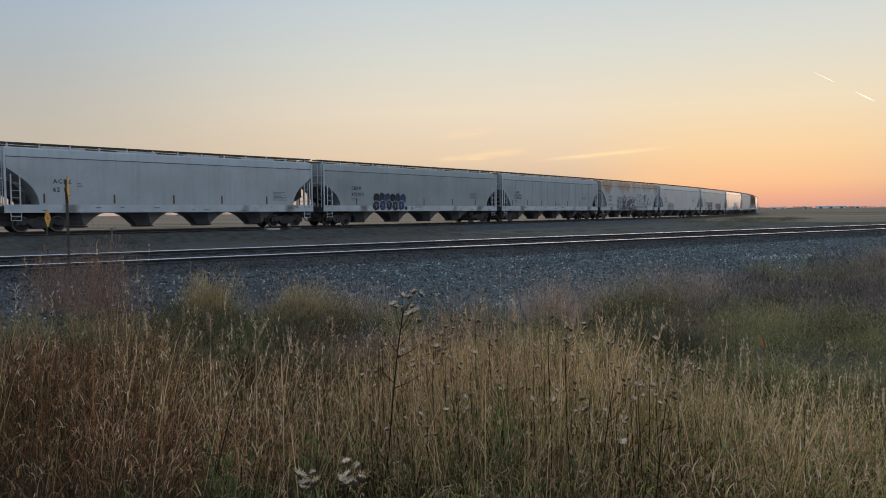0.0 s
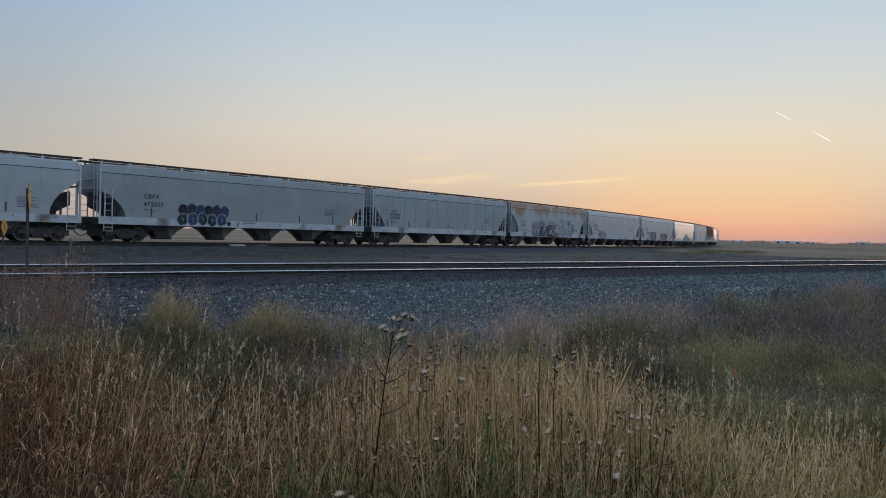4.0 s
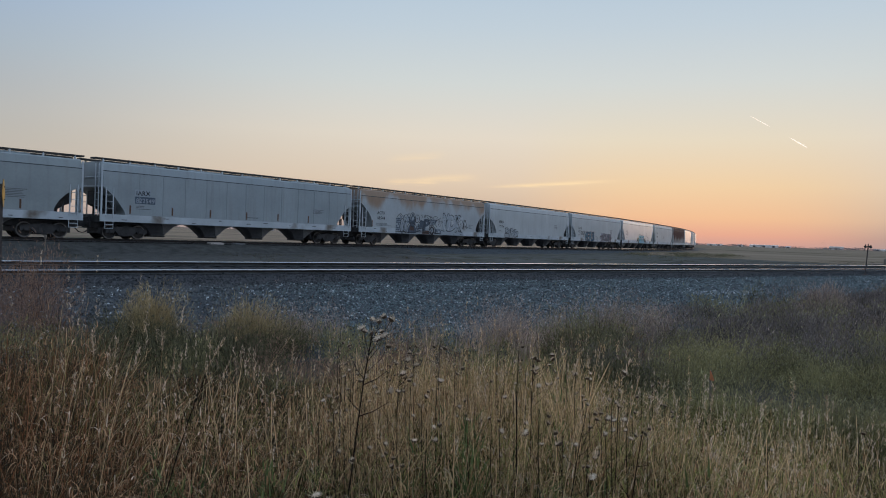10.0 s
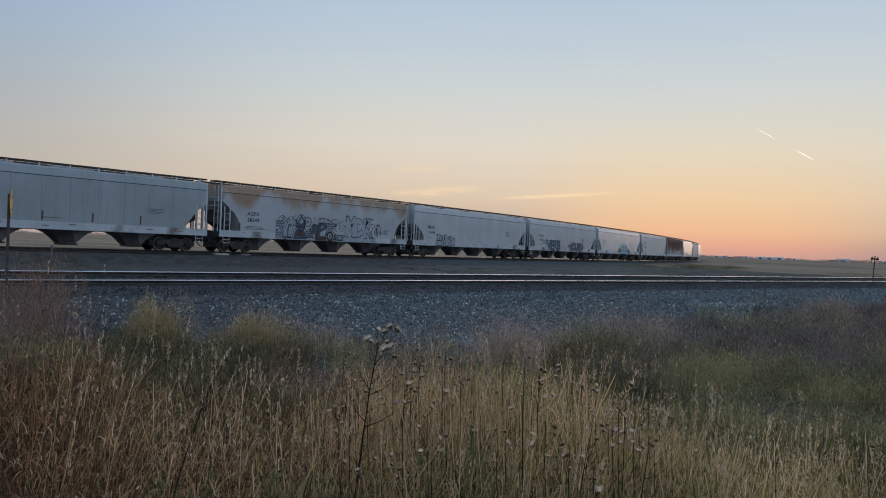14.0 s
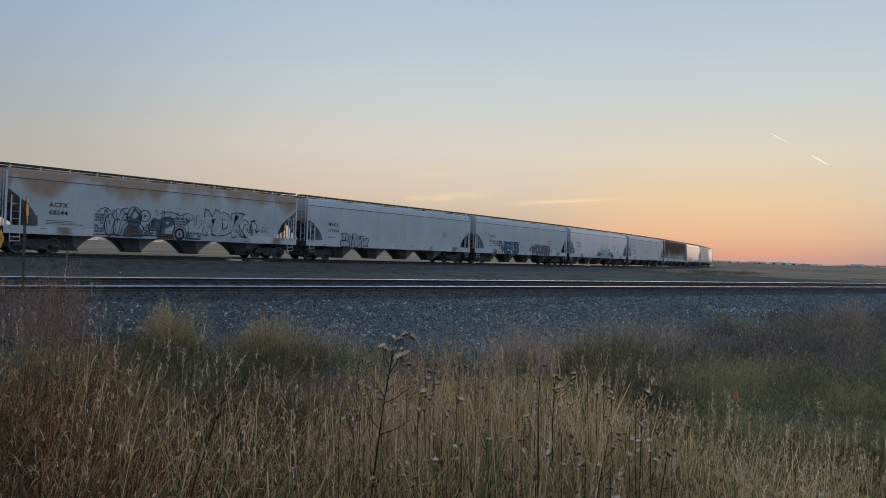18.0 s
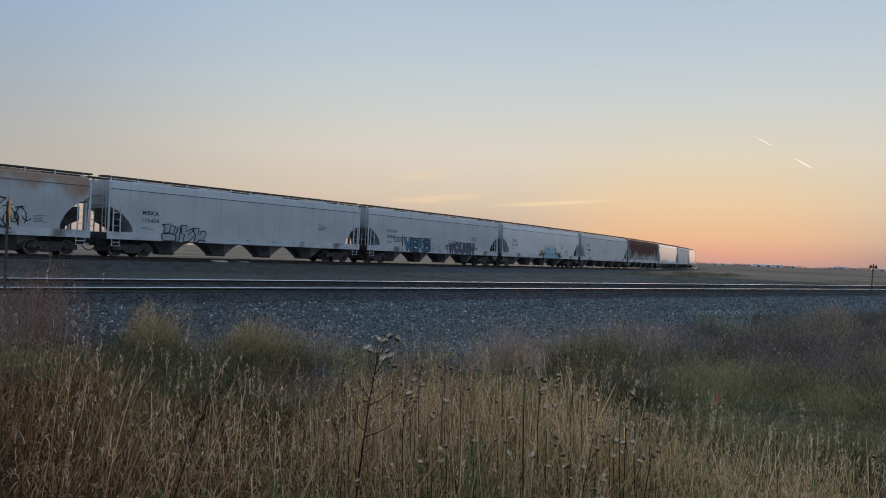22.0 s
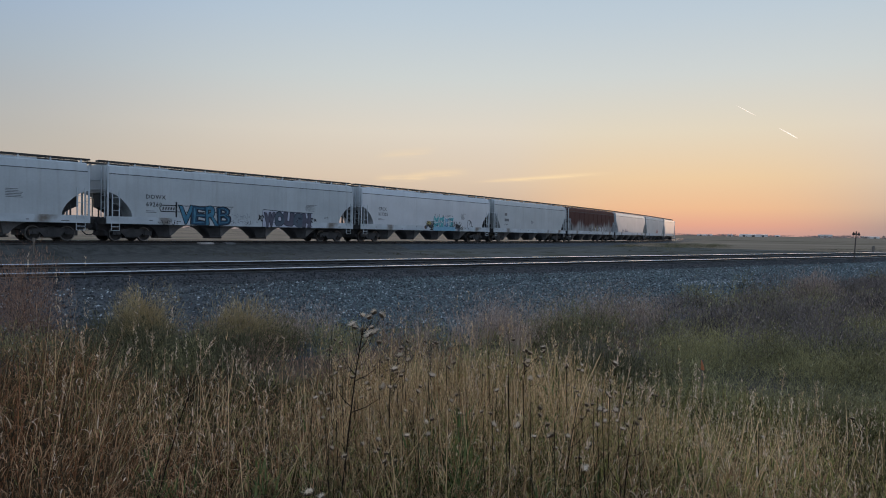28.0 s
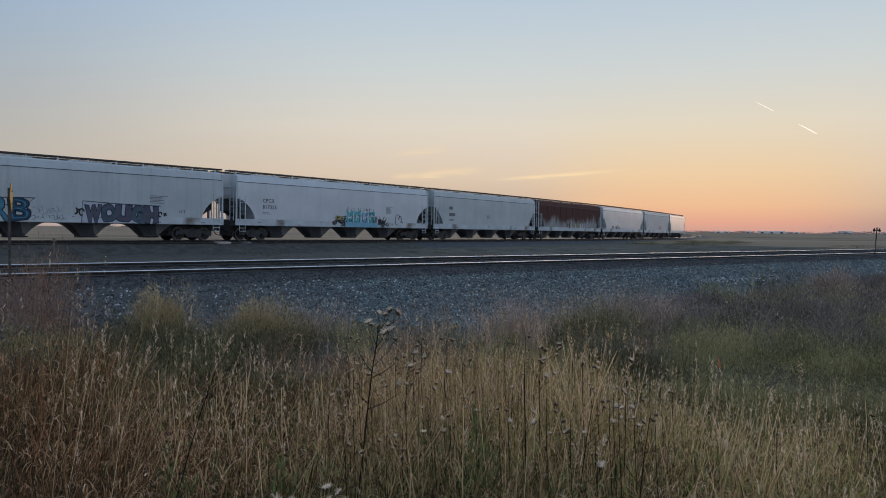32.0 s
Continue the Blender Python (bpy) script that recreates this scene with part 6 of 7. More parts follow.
def bushes():
    bush("kochia_bush", "yellow-green rounded weed bush beside the ballast", -3.57, 8.75, 0.46, 0.42, 0.78, "gold", 15000, 1, 8, 0.55, 0.004)
    bush("kochia_bush", "dull gold weed bush in dark undergrowth", -2.45, 9.1, 0.58, 0.40, 0.66, "gold", 12000, 2, 8, 0.55, 0.004)
    for i, (x, y, r, h) in enumerate(((-3.3, 8.2, 0.55, 0.50), (-2.7, 8.3, 0.6, 0.46), (-2.1, 8.4, 0.55, 0.44), (-3.9, 8.6, 0.5, 0.52), (-3.6, 7.6, 0.6, 0.42), (-2.9, 7.5, 0.6, 0.40), (-2.2, 7.7, 0.6, 0.40), (1.45, 7.0, 0.42, 0.52), (1.85, 7.3, 0.40, 0.42))):
        bush("weed_bush", "dark green leafy weed bush", x, y, r, r * 0.8, h, "shade_weed", 6000, 10 + i, fine=0.5)
    for i, (x, y, r, h) in enumerate(((-5.0, 9.0, 0.5, 1.25), (-5.6, 9.6, 0.45, 1.15), (-6.3, 9.8, 0.5, 1.0))):
        bush("tumbleweed_bush", "tall airy reddish weed bush", x, y, r, r, h, "russet", 5200, 30 + i, 16, 0.55, 0.004)
    for i, (x, y, r, h) in enumerate(((8.9, 16.8, 0.8, 0.78), (10.6, 18.2, 1.0, 0.60), (10.9, 16.4, 1.1, 0.56), (12.5, 19.4, 1.2, 0.68), (9.6, 14.6, 1.0, 0.50), (12.4, 16.8, 1.2, 0.58), (14.8, 20.6, 1.3, 0.62), (16.5, 23.5, 1.4, 0.7),
                                      (4.6, 11.0, 0.8, 0.48), (5.6, 11.4, 0.7, 0.44))):
        bush("dead_weed_bush", "dark purplish dead weed bush", x, y, r, r * 0.8, h, "mauve" if i == 0 else "plum", 6000, 50 + i, fine=0.75)
    for i, (x, y, h) in enumerate(((0.02, 3.25, 0.82), (0.13, 3.1, 0.76), (-0.55, 3.4, 0.62), (0.62, 3.6, 0.80), (-0.98, 2.9, 0.62), (-1.02, 2.75, 0.55), (0.25, 2.6, 0.55), (1.7, 3.3, 0.5), (0.16, 2.95, 0.66), (-0.10, 3.05, 0.60), (0.70, 3.0, 0.60), (-0.75, 3.1, 0.58), (-1.25, 3.2, 0.60), (1.1, 3.0, 0.55), (0.42, 2.7, 0.58), (-0.62, 2.7, 0.55))):
        bush("leafy_forb", "grey-green leafy prairie plant among straw", x, y, 0.09, 0.09, h, "forb", 210, 70 + i, 5, 0.7)


def forb_patches():
    for i, (x, y, r, h) in enumerate(((-1.0, 2.82, 0.17, 0.50), (-0.64, 2.72, 0.15, 0.46), (0.14, 3.02, 0.10, 0.66), (-1.35, 2.55, 0.14, 0.46), (0.95, 2.55, 0.12, 0.48), (-0.05, 2.45, 0.12, 0.46))):
        bush("leafy_forb", "low bushy green prairie plant among straw", x, y, r, r, h, "forb", 700, 120 + i, 6, 0.6)


def head_mesh(name, mat, seed, spikes):
    """A dry seed head: a small cup of bracts with bristles."""
    rng = np.random.default_rng(seed)
    bm = bmesh.new()
    bmesh.ops.create_icosphere(bm, subdivisions=2, radius=1.0)
    for v in bm.verts:
        v.co *= 0.8 + rng.uniform(-0.25, 0.25)
        v.co.z *= 0.85
        if v.co.z > 0.45:
            v.co.z = 0.45 + (v.co.z - 0.45) * 0.3
    for _ in range(spikes):
        d = Vector(rng.normal(0, 1, 3)); d.z = abs(d.z) * 0.8 - 0.1
        d.normalize()
        s = d.cross(Vector((0, 0, 1))).normalized() * 0.10
        q = [bm.verts.new(d * 0.8 - s), bm.verts.new(d * 0.8 + s), bm.verts.new(d * rng.uniform(1.35, 1.8))]
        bm.faces.new(q)
    me = bpy.data.meshes.new(name)
    bm.to_mesh(me); bm.free()
    me.materials.append(mat)
    me.materials.append(M["bract"])
    # Lower faces are bract brown, which also paints the underside's shade.
    me.polygons.foreach_set("material_index", [1 if p.center.z < 0.12 else 0 for p in me.polygons])
    return me


HEADS = []


def thistle(label, foot, top, heads, radius=0.011, stem=0.0036, white=(), twigs=()):
    """A dry thistle: one slim stem, bare side twigs, and heads on thin stalks that rise from the upper stem."""
    if not HEADS:
        HEADS.extend([head_mesh("seed_head", M["fluff"], 5, 40), head_mesh("seed_head", M["down"], 6, 70)])
    rnd = random.Random(len(label) + int(foot[0] * 100))
    foot = Vector((foot[0], foot[1], float(ground_height(foot[0], foot[1]))))
    thing = tagged(new("dry_thistle"), label, "thistle", "dry thistles in the grass")
    thing.location = foot
    top = Vector(top) - foot
    axis = lambda k: top * k + Vector((0.015 * math.sin(k * 5), 0.01 * math.sin(k * 7), 0))
    part("stem", tube([axis(k / 6) for k in range(7)], [stem * (1.3 - 0.8 * k / 6) for k in range(7)], 5), M["stem"], thing)
    for k, dx, dz in twigs:
        a, q = axis(k), axis(k) + Vector((dx, rnd.uniform(-0.03, 0.03), dz))
        part("twig", tube([a, a.lerp(q, 0.5) + Vector((0, 0, -0.008)), q], [stem * 0.55, stem * 0.4, stem * 0.22], 4), M["stem"], thing)
    for i, t in enumerate(heads):
        q = Vector(t) - foot
        if (q - top).length > 0.012:
            a = axis(min(max((q.z - abs(q.x - top.x) * 0.8 - rnd.uniform(0.04, 0.09)) / top.z, 0.45), 0.985))
            part("head_stalk", tube([a, a.lerp(q, 0.6) + Vector(((q.x - a.x) * 0.12, 0, -0.005)), q], [stem * 0.30, stem * 0.22, stem * 0.16], 4), M["stem"], thing)
        r = radius * rnd.uniform(0.7, 1.15)
        part("seed_head", HEADS[1 if i in white else 0], None, thing,
             m=Matrix.Translation(q) @ Matrix.Rotation(rnd.uniform(-0.7, 0.7), 4, "X") @ Matrix.Rotation(rnd.uniform(-0.8, 0.8), 4, "Y") @ Matrix.Diagonal((r * rnd.uniform(0.9, 1.25), r * rnd.uniform(0.7, 1.1), r * rnd.uniform(0.75, 1.1), 1)))


def seed_stalk(label, foot, top, head, seed):
    """A single tall grass stalk that leans, with grains set along its top."""
    rng = np.random.default_rng(seed)
    z = float(ground_height(foot[0], foot[1]))
    thing = tagged(new("seed_stalk"), label, "grass stalk", "pale seed stalks over the grass")
    thing.location = (foot[0], foot[1], z)
    top = Vector((top[0] - foot[0], top[1] - foot[1], top[2] - z))
    bow = Vector((-top.x * 0.15, 0, 0))
    axis = lambda k: top * k + bow * math.sin(math.pi * min(k, 1)) + Vector((0, 0, -0.02 * k * k))
    part("stalk", tube([axis(k / 6) for k in range(7)], [0.0018 - 0.00017 * k for k in range(7)], 4), M["straw"], thing)
    n = 34
    k = 1 - rng.uniform(0, 1, n) ** 1.2 * head / top.length
    q = np.array([axis(t) for t in k]) + rng.normal(0, 0.0035, (n, 3))
    v, f, _ = ribbons(q, rng.uniform(0.012, 0.026, n), rng.uniform(0, 6.283, n), rng.uniform(0.2, 1.1, n), rng.uniform(0, 0.9, n), rng.uniform(0.003, 0.0055, n), 2, 0.2, rng.uniform(0, 3.14, n))
    tagged(part("seed_head", big_mesh("seed_head", v, f, [M["pale"]]), None, thing), kind="stuff")


def thistles():
    thistle("tall dry branching thistle with pale seed heads", (-0.45, 2.90), (-0.27, 2.945, 1.20),
            [(-0.33, 2.94, 1.21), (-0.32, 2.94, 1.20), (-0.29, 2.94, 1.19), (-0.25, 2.94, 1.20), (-0.26, 2.94, 1.17), (-0.24, 2.95, 1.18), (-0.22, 2.95, 1.14), (-0.29, 2.94, 1.25), (-0.26, 2.94, 1.24),
             (-0.21, 2.95, 1.25), (-0.24, 2.95, 1.26)], 0.0135, 0.0042, (0, 1, 4, 5, 8, 9, 10), ((0.83, -0.06, 0.085), (0.81, 0.10, 0.06), (0.72, -0.055, 0.075), (0.70, 0.125, 0.07)))
    thistle("low dry thistle with tan seed heads", (-0.20, 3.15), (-0.17, 3.2, 0.95), [(-0.28, 3.19, 0.89), (-0.22, 3.2, 0.90), (-0.19, 3.2, 0.90), (-0.163, 3.2, 0.90), (-0.17, 3.2, 0.98), (-0.16, 3.2, 0.96), (-0.13, 3.2, 0.97),
            (-0.14, 3.2, 0.95), (-0.11, 3.2, 1.02), (-0.15, 3.2, 1.04)], 0.014, 0.003)
    thistle("dry thistle with a cluster of dark seed heads", (0.42, 3.45), (0.46, 3.43, 1.0), [(0.44, 3.43, 1.03), (0.45, 3.43, 1.03), (0.465, 3.42, 1.02), (0.44, 3.43, 0.97), (0.46, 3.43, 0.98), (0.45, 3.43, 0.96),
            (0.47, 3.42, 0.90), (0.53, 3.42, 0.91), (0.51, 3.42, 0.91), (0.52, 3.42, 1.0), (0.53, 3.41, 1.05), (0.53, 3.41, 1.03)], 0.012, 0.003, (9, 10))
    thistle("dry thistle with one white downy head", (0.74, 3.12), (0.80, 3.11, 1.03), [(0.80, 3.11, 1.03)], 0.012, 0.0026, (0,))
    thistle("bare dark branching thistle with dark heads", (0.44, 2.88), (0.60, 2.845, 0.91), [(0.57, 2.85, 0.98), (0.59, 2.85, 0.95), (0.64, 2.83, 0.92), (0.67, 2.83, 0.90), (0.60, 2.84, 0.86), (0.66, 2.83, 0.84)], 0.011, 0.0030, (5,),
            ((0.62, 0.06, 0.04), (0.8, 0.05, 0.06), (0.75, -0.05, 0.06)))
    thistle("dark leafless crooked thistle stem", (0.60, 2.54), (0.73, 2.50, 0.94), [(0.735, 2.5, 0.95)], 0.008, 0.0030, (), ((0.72, -0.07, 0.11), (0.62, 0.06, 0.05), (0.86, 0.06, 0.03)))
    thistle("short thistle with an open pale head", (0.60, 2.85), (0.62, 2.84, 0.66), [(0.62, 2.84, 0.66)], 0.016, 0.003, (0,))
    thistle("thistle gone to white down", (-0.42, 1.98), (-0.45, 1.97, 0.80), [(-0.45, 1.96, 0.81), (-0.43, 1.97, 0.835), (-0.47, 1.97, 0.83), (-0.44, 1.98, 0.79), (-0.46, 1.96, 0.80), (-0.425, 1.97, 0.81)], 0.0165, 0.003, (0, 1, 2, 3, 4))
    thistle("thistle gone to white down", (-0.33, 2.02), (-0.33, 1.99, 0.81), [(-0.33, 1.98, 0.83), (-0.30, 1.99, 0.85), (-0.35, 1.99, 0.81), (-0.31, 1.98, 0.80), (-0.34, 2.0, 0.86), (-0.32, 1.97, 0.81), (-0.29, 1.98, 0.82)], 0.0165, 0.003, (0, 1, 2, 3, 5))
    thistle("dark leaning dry weed stalk", (-1.30, 2.95), (-0.99, 3.05, 0.97), [(-0.985, 3.05, 0.98)], 0.006, 0.0034, (), ((0.8, -0.04, 0.06), (0.88, 0.03, 0.06)))
    for x, y, z, r, w in ((0.0, 3.31, 0.93, 0.013, 1), (-0.12, 3.30, 0.91, 0.009, 0), (-0.44, 3.28, 0.94, 0.010, 1), (-0.42, 3.28, 0.97, 0.008, 0), (-0.53, 3.26, 0.83, 0.012, 1), (0.36, 3.18, 1.12, 0.009, 0), (0.36, 3.19, 1.06, 0.007, 0),
                          (0.29, 3.19, 0.89, 0.010, 1), (0.28, 3.19, 0.63, 0.011, 0), (0.46, 3.17, 0.69, 0.011, 1), (0.56, 3.16, 0.64, 0.012, 1), (1.45, 3.1, 0.72, 0.010, 1), (1.9, 3.2, 0.78, 0.010, 0)):
        thistle("slender thistle with a single dry head", (x - 0.03, y), (x, y, z), [(x, y, z)], r, 0.0022, (0,) if w else ())
    rnd = random.Random(77)
    for i in range(44):
        d, a = rnd.uniform(2.6, 4.4), radians(rnd.uniform(-9, 18))
        x, y = d * math.sin(a), d * math.cos(a)
        h = rnd.uniform(0.80, 1.06) - 0.09 * (math.degrees(a) > 14)
        thistle("small dry thistle with tan seed heads", (x, y), (x + 0.01, y, h - 0.03), [(x + rnd.uniform(-0.06, 0.06), y + rnd.uniform(-0.05, 0.05), h - rnd.uniform(0, 0.14)) for _ in range(rnd.randint(1, 5))], 0.0105, 0.0022)
    for i, (x, y, z, lean, head) in enumerate(((0.68, 3.44, 1.09, 0.22, 0.16), (0.90, 3.39, 1.06, 0.24, 0.12), (0.19, 3.50, 1.18, -0.08, 0.10), (0.44, 3.45, 1.16, 0.05, 0.10), (1.60, 3.23, 1.01, 0.03, 0.16), (1.72, 3.17, 0.97, 0.02, 0.12),
                                               (1.19, 3.40, 0.88, 0.05, 0.08), (1.29, 3.37, 0.96, 0.03, 0.12), (-0.03, 3.51, 1.06, 0.03, 0.14), (0.10, 3.50, 1.07, 0.02, 0.16), (-0.88, 3.39, 0.99, 0.02, 0.08), (-0.71, 3.43, 1.10, 0.02, 0.1),
                                               (-0.53, 3.47, 1.01, 0.08, 0.08), (-1.17, 3.62, 1.05, 0.0, 0.12), (-1.10, 3.62, 1.06, 0.30, 0.1), (-1.33, 3.57, 1.01, 0.04, 0.12), (-1.38, 3.54, 1.10, 0.02, 0.1), (-1.30, 3.58, 0.98, 0.05, 0.1),
                                               (-1.48, 3.50, 1.02, 0.12, 0.12), (-1.57, 3.46, 1.07, 0.06, 0.12), (-1.60, 3.45, 1.03, 0.02, 0.18), (-1.67, 3.41, 1.11, -0.06, 0.12), (-0.90, 3.08, 1.08, 0.20, 0.22), (0.99, 3.3, 0.94, 0.1, 0.1),
                                               (1.02, 3.3, 0.90, 0.1, 0.1), (0.76, 3.2, 0.98, 0.03, 0.1), (0.73, 3.2, 0.97, 0.0, 0.1))):
        seed_stalk("tall pale grass stalk with a narrow seed head", (x - lean * 1.3, y), (x, y, z), head, 200 + i)


near_grass()
middle_plants()
surroundings()
bushes()
forb_patches()
thistles()


# ================= ballast =================
def ballast():
    def stones(a, p, size, lift):
        n = len(a)
        x, y = U.x * a + W.x * p, U.y * a + W.y * p
        z = ground_height(x, y) + lift * size
        base = np.array([[1, 0, -0.4], [-1, 0, -0.4], [0, 1, -0.4], [0, -1, -0.4], [0, 0, 1]], float)
        tri = np.array([[0, 2, 4], [2, 1, 4], [1, 3, 4], [3, 0, 4]])
        v = base[None] * RNG.uniform(0.55, 1.15, (n, 5, 1)) + RNG.normal(0, 0.16, (n, 5, 3))
        ang, tl = u(0, 6.283, n), u(-0.7, 0.7, n)
        c, s = np.cos(ang)[:, None], np.sin(ang)[:, None]
        ct, st = np.cos(tl)[:, None], np.sin(tl)[:, None]
        vx, vz = v[..., 0] * ct - v[..., 2] * st, v[..., 0] * st + v[..., 2] * ct
        w = np.stack([vx * c - v[..., 1] * s, vx * s + v[..., 1] * c, vz * 0.8], -1) * size[:, None, None] + np.stack([x, y, z], -1)[:, None]
        f = (np.arange(n) * 5)[:, None, None] + tri[None]
        return w.reshape(-1, 3), f.reshape(-1, 3)
    M["stone"] = material("crushed_ballast_stone", (0.014, 0.0195, 0.0205), (0.185, 0.232, 0.232), rough=0.85, scale=5, fine=30, coords="Object", bump=0.1, island=0.62, fine_mix=0.2)
    n = 215000
    a, p = u(0, 1, n) ** 1.35 * 66 - 15, u(7.6, 15.7, n)
    x, y = U.x * a + W.x * p, U.y * a + W.y * p
    az = np.degrees(np.arctan2(x, y))
    k = (az > -41) & (az < 40) & ~edge(x, y, 0.9)
    M["fouled"] = material("dirt_fouled_stone", (0.016, 0.017, 0.0165), (0.150, 0.150, 0.143), rough=0.9, scale=5, fine=30, coords="Object", bump=0.1, island=0.62, fine_mix=0.2)
    dirty = az + RNG.normal(0, 5, n) < -13
    for name, label, mat, w in (("ballast_stones", "loose blue-grey crushed stone ballast", "stone", k & ~dirty), ("fouled_ballast", "brownish dirt-fouled crushed stone ballast", "fouled", k & dirty)):
        v, f = stones(a[w], p[w], u(0.011, 0.031, int(w.sum())), 0.3)
        tagged(new(name, big_mesh(name, v, f, [M[mat]])), label, "ballast", kind="stuff")
    M["pale_stone"] = material("pale_limestone", (0.26, 0.28, 0.285), (0.56, 0.58, 0.58), rough=0.7, scale=5, fine=30, coords="Object", bump=0.1, island=0.5, fine_mix=0.2)
    n = 7000
    a, p = u(0, 1, n) ** 1.35 * 66 - 15, u(9.0, 15.4, n)
    size = u(0.015, 0.034, n)
    a[:130], p[:130], size[:130] = 20.3 + RNG.normal(0, 1.2, 130), 12.5 + RNG.normal(0, 0.22, 130), size[:130] * 1.25
    v, f = stones(a, p, size, 0.45)
    tagged(new("pale_ballast_stones", big_mesh("pale_ballast_stones", v, f, [M["pale_stone"]])), "scattered pale stones in the ballast", "ballast", kind="stuff")
    M["oily"] = material("oil_darkened_stone", (0.020, 0.021, 0.023), (0.075, 0.076, 0.078), rough=0.8, scale=5, fine=30, coords="Object", bump=0.1, island=0.5, fine_mix=0.2)
    n = 40000
    a, p = u(0, 1, n) ** 1.3 * 70 - 16, u(15.4, 19.9, n)
    k = np.abs(p - 17.6) < 2.4
    v, f = stones(a[k], p[k], u(0.026, 0.05, int(k.sum())), 0.35)
    tagged(new("oily_ballast", big_mesh("oily_ballast", v, f, [M["oily"]])), "oil-darkened ballast round the ties", "ballast", kind="stuff")


ballast()


# ================= signs and markers =================
M["yellow"] = material("weathered_yellow_sign", (0.50, 0.27, 0.03), (0.72, 0.42, 0.06), rough=0.45, scale=4, fine=40)
M["sign_back"] = material("dull_aluminium_back", (0.05, 0.045, 0.04), (0.14, 0.12, 0.10), rough=0.5, metal=0.4, scale=5)
M["post"] = material("rusty_sign_post", (0.05, 0.04, 0.035), (0.14, 0.115, 0.10), rough=0.7, metal=0.3, scale=6, fine=50)
M["orange"] = material("faded_orange_ribbon", (0.48, 0.15, 0.06), (0.66, 0.25, 0.11), rough=0.6, scale=20)
M["wood"] = material("grey_weathered_wood", (0.12, 0.10, 0.08), (0.28, 0.235, 0.19), rough=0.8, scale=3, fine=40, stretch=(1, 1, 0.2))
M["lamp_black"] = material("black_lamp_housing", (0.012, 0.012, 0.012), (0.04, 0.04, 0.04), rough=0.5)


def diamond(size):
    """A diamond plate in the x-z plane, with rounded corners."""
    bm = bmesh.new()
    h, r = size / 2, size * 0.05
    o = [(h - r, r), (r, h - r), (-r, h - r), (-h + r, r), (-h + r, -r), (-r, -h + r), (r, -h + r), (h - r, -r)]
    a, b = [bm.verts.new((x, -0.003, z)) for x, z in o], [bm.verts.new((x, 0.003, z)) for x, z in o]
    bm.faces.new(a); bm.faces.new(b[::-1])
    for i in range(8):
        bm.faces.new((a[(i + 1) % 8], a[i], b[i], b[(i + 1) % 8]))
    bmesh.ops.recalc_face_normals(bm, faces=bm.faces[:])
    return bm


def marker_sign(label, x, y, turn, middle, size, lean, mark=False):
    z = float(ground_height(x, y))
    s = tagged(new("marker_sign"), label, "sign")
    s.matrix_basis = pose(x, y, z, 0, lean, turn)
    h = middle - z
    part("post", boxes((-0.028, 0.028, 0.004, 0.045, -0.3, h + size * 0.30), (-0.03, -0.02, -0.006, 0.03, -0.3, h + size * 0.28), bevel=0.003), M["post"], s, "rusty steel channel post")
    plate = part("sign_plate", diamond(size), M["yellow"], s, "yellow diamond plate", pose(0, -0.012, h))
    part("plate_back", diamond(size * 0.985), M["sign_back"], s, "dark metal back", pose(0, 0.0, h))
    for dz in (-0.2, 0.2):
        part("bolt", tube([(0, -0.022, 0), (0, 0.0, 0)], 0.012, 6), M["post"], plate, m=pose(0, 0.0, dz * size))
    if mark:
        part("symbol", boxes((-size * 0.11, size * 0.11, -0.0055, -0.0045, -0.02, 0.02), (-0.02, 0.02, -0.0055, -0.0045, -size * 0.14, size * 0.14)), M["ink"], plate)


marker_sign("narrow yellow diamond marker seen edge-on on a steel post", -8.17, 13.20, 117, 2.11, 0.58, -1.2)
marker_sign("yellow diamond sign with a dark symbol on a short post", -17.5, 26.7, 106, 1.52, 0.76, 1.0, True)


def low_stake():
    x, y = -20.6, 36.9
    s = tagged(new("marker_stake"), "weathered wooden stake with a pale cap between the tracks", "stake")
    s.location = (x, y, float(ground_height(x, y)))
    part("stake", boxes((-0.03, 0.03, -0.03, 0.03, -0.2, 0.72), bevel=0.005), M["wood"], s)
    part("cap", boxes((-0.06, 0.06, -0.05, 0.05, 0.60, 0.80), bevel=0.01), M["wood"], s)


low_stake()


def survey_stake():
    x, y = 2.46, 6.50
    z = float(ground_height(x, y))
    s = tagged(new("survey_stake"), "thin wooden survey stake with a small orange flag", "stake")
    s.location = (x, y, z)
    part("stake", boxes((-0.009, 0.009, -0.006, 0.006, -0.15, 0.44), bevel=0.001), M["wood"], s)
    bm = bmesh.new()
    rim = ((0.0, 0.445), (0.016, 0.43), (0.034, 0.40), (0.052, 0.362), (0.040, 0.350), (0.018, 0.352), (0.0, 0.356))
    a, b = [bm.verts.new((px, -0.0125 + 0.10 * px * px / 0.05, pz)) for px, pz in rim], [bm.verts.new((px, -0.0105 + 0.10 * px * px / 0.05, pz)) for px, pz in rim]
    bm.faces.new(a); bm.faces.new(b[::-1])
    for i in range(len(rim)):
        j = (i + 1) % len(rim)
        bm.faces.new((a[j], a[i], b[i], b[j]))
    return part("flag", bm, M["orange"], s, "faded orange cloth flag")


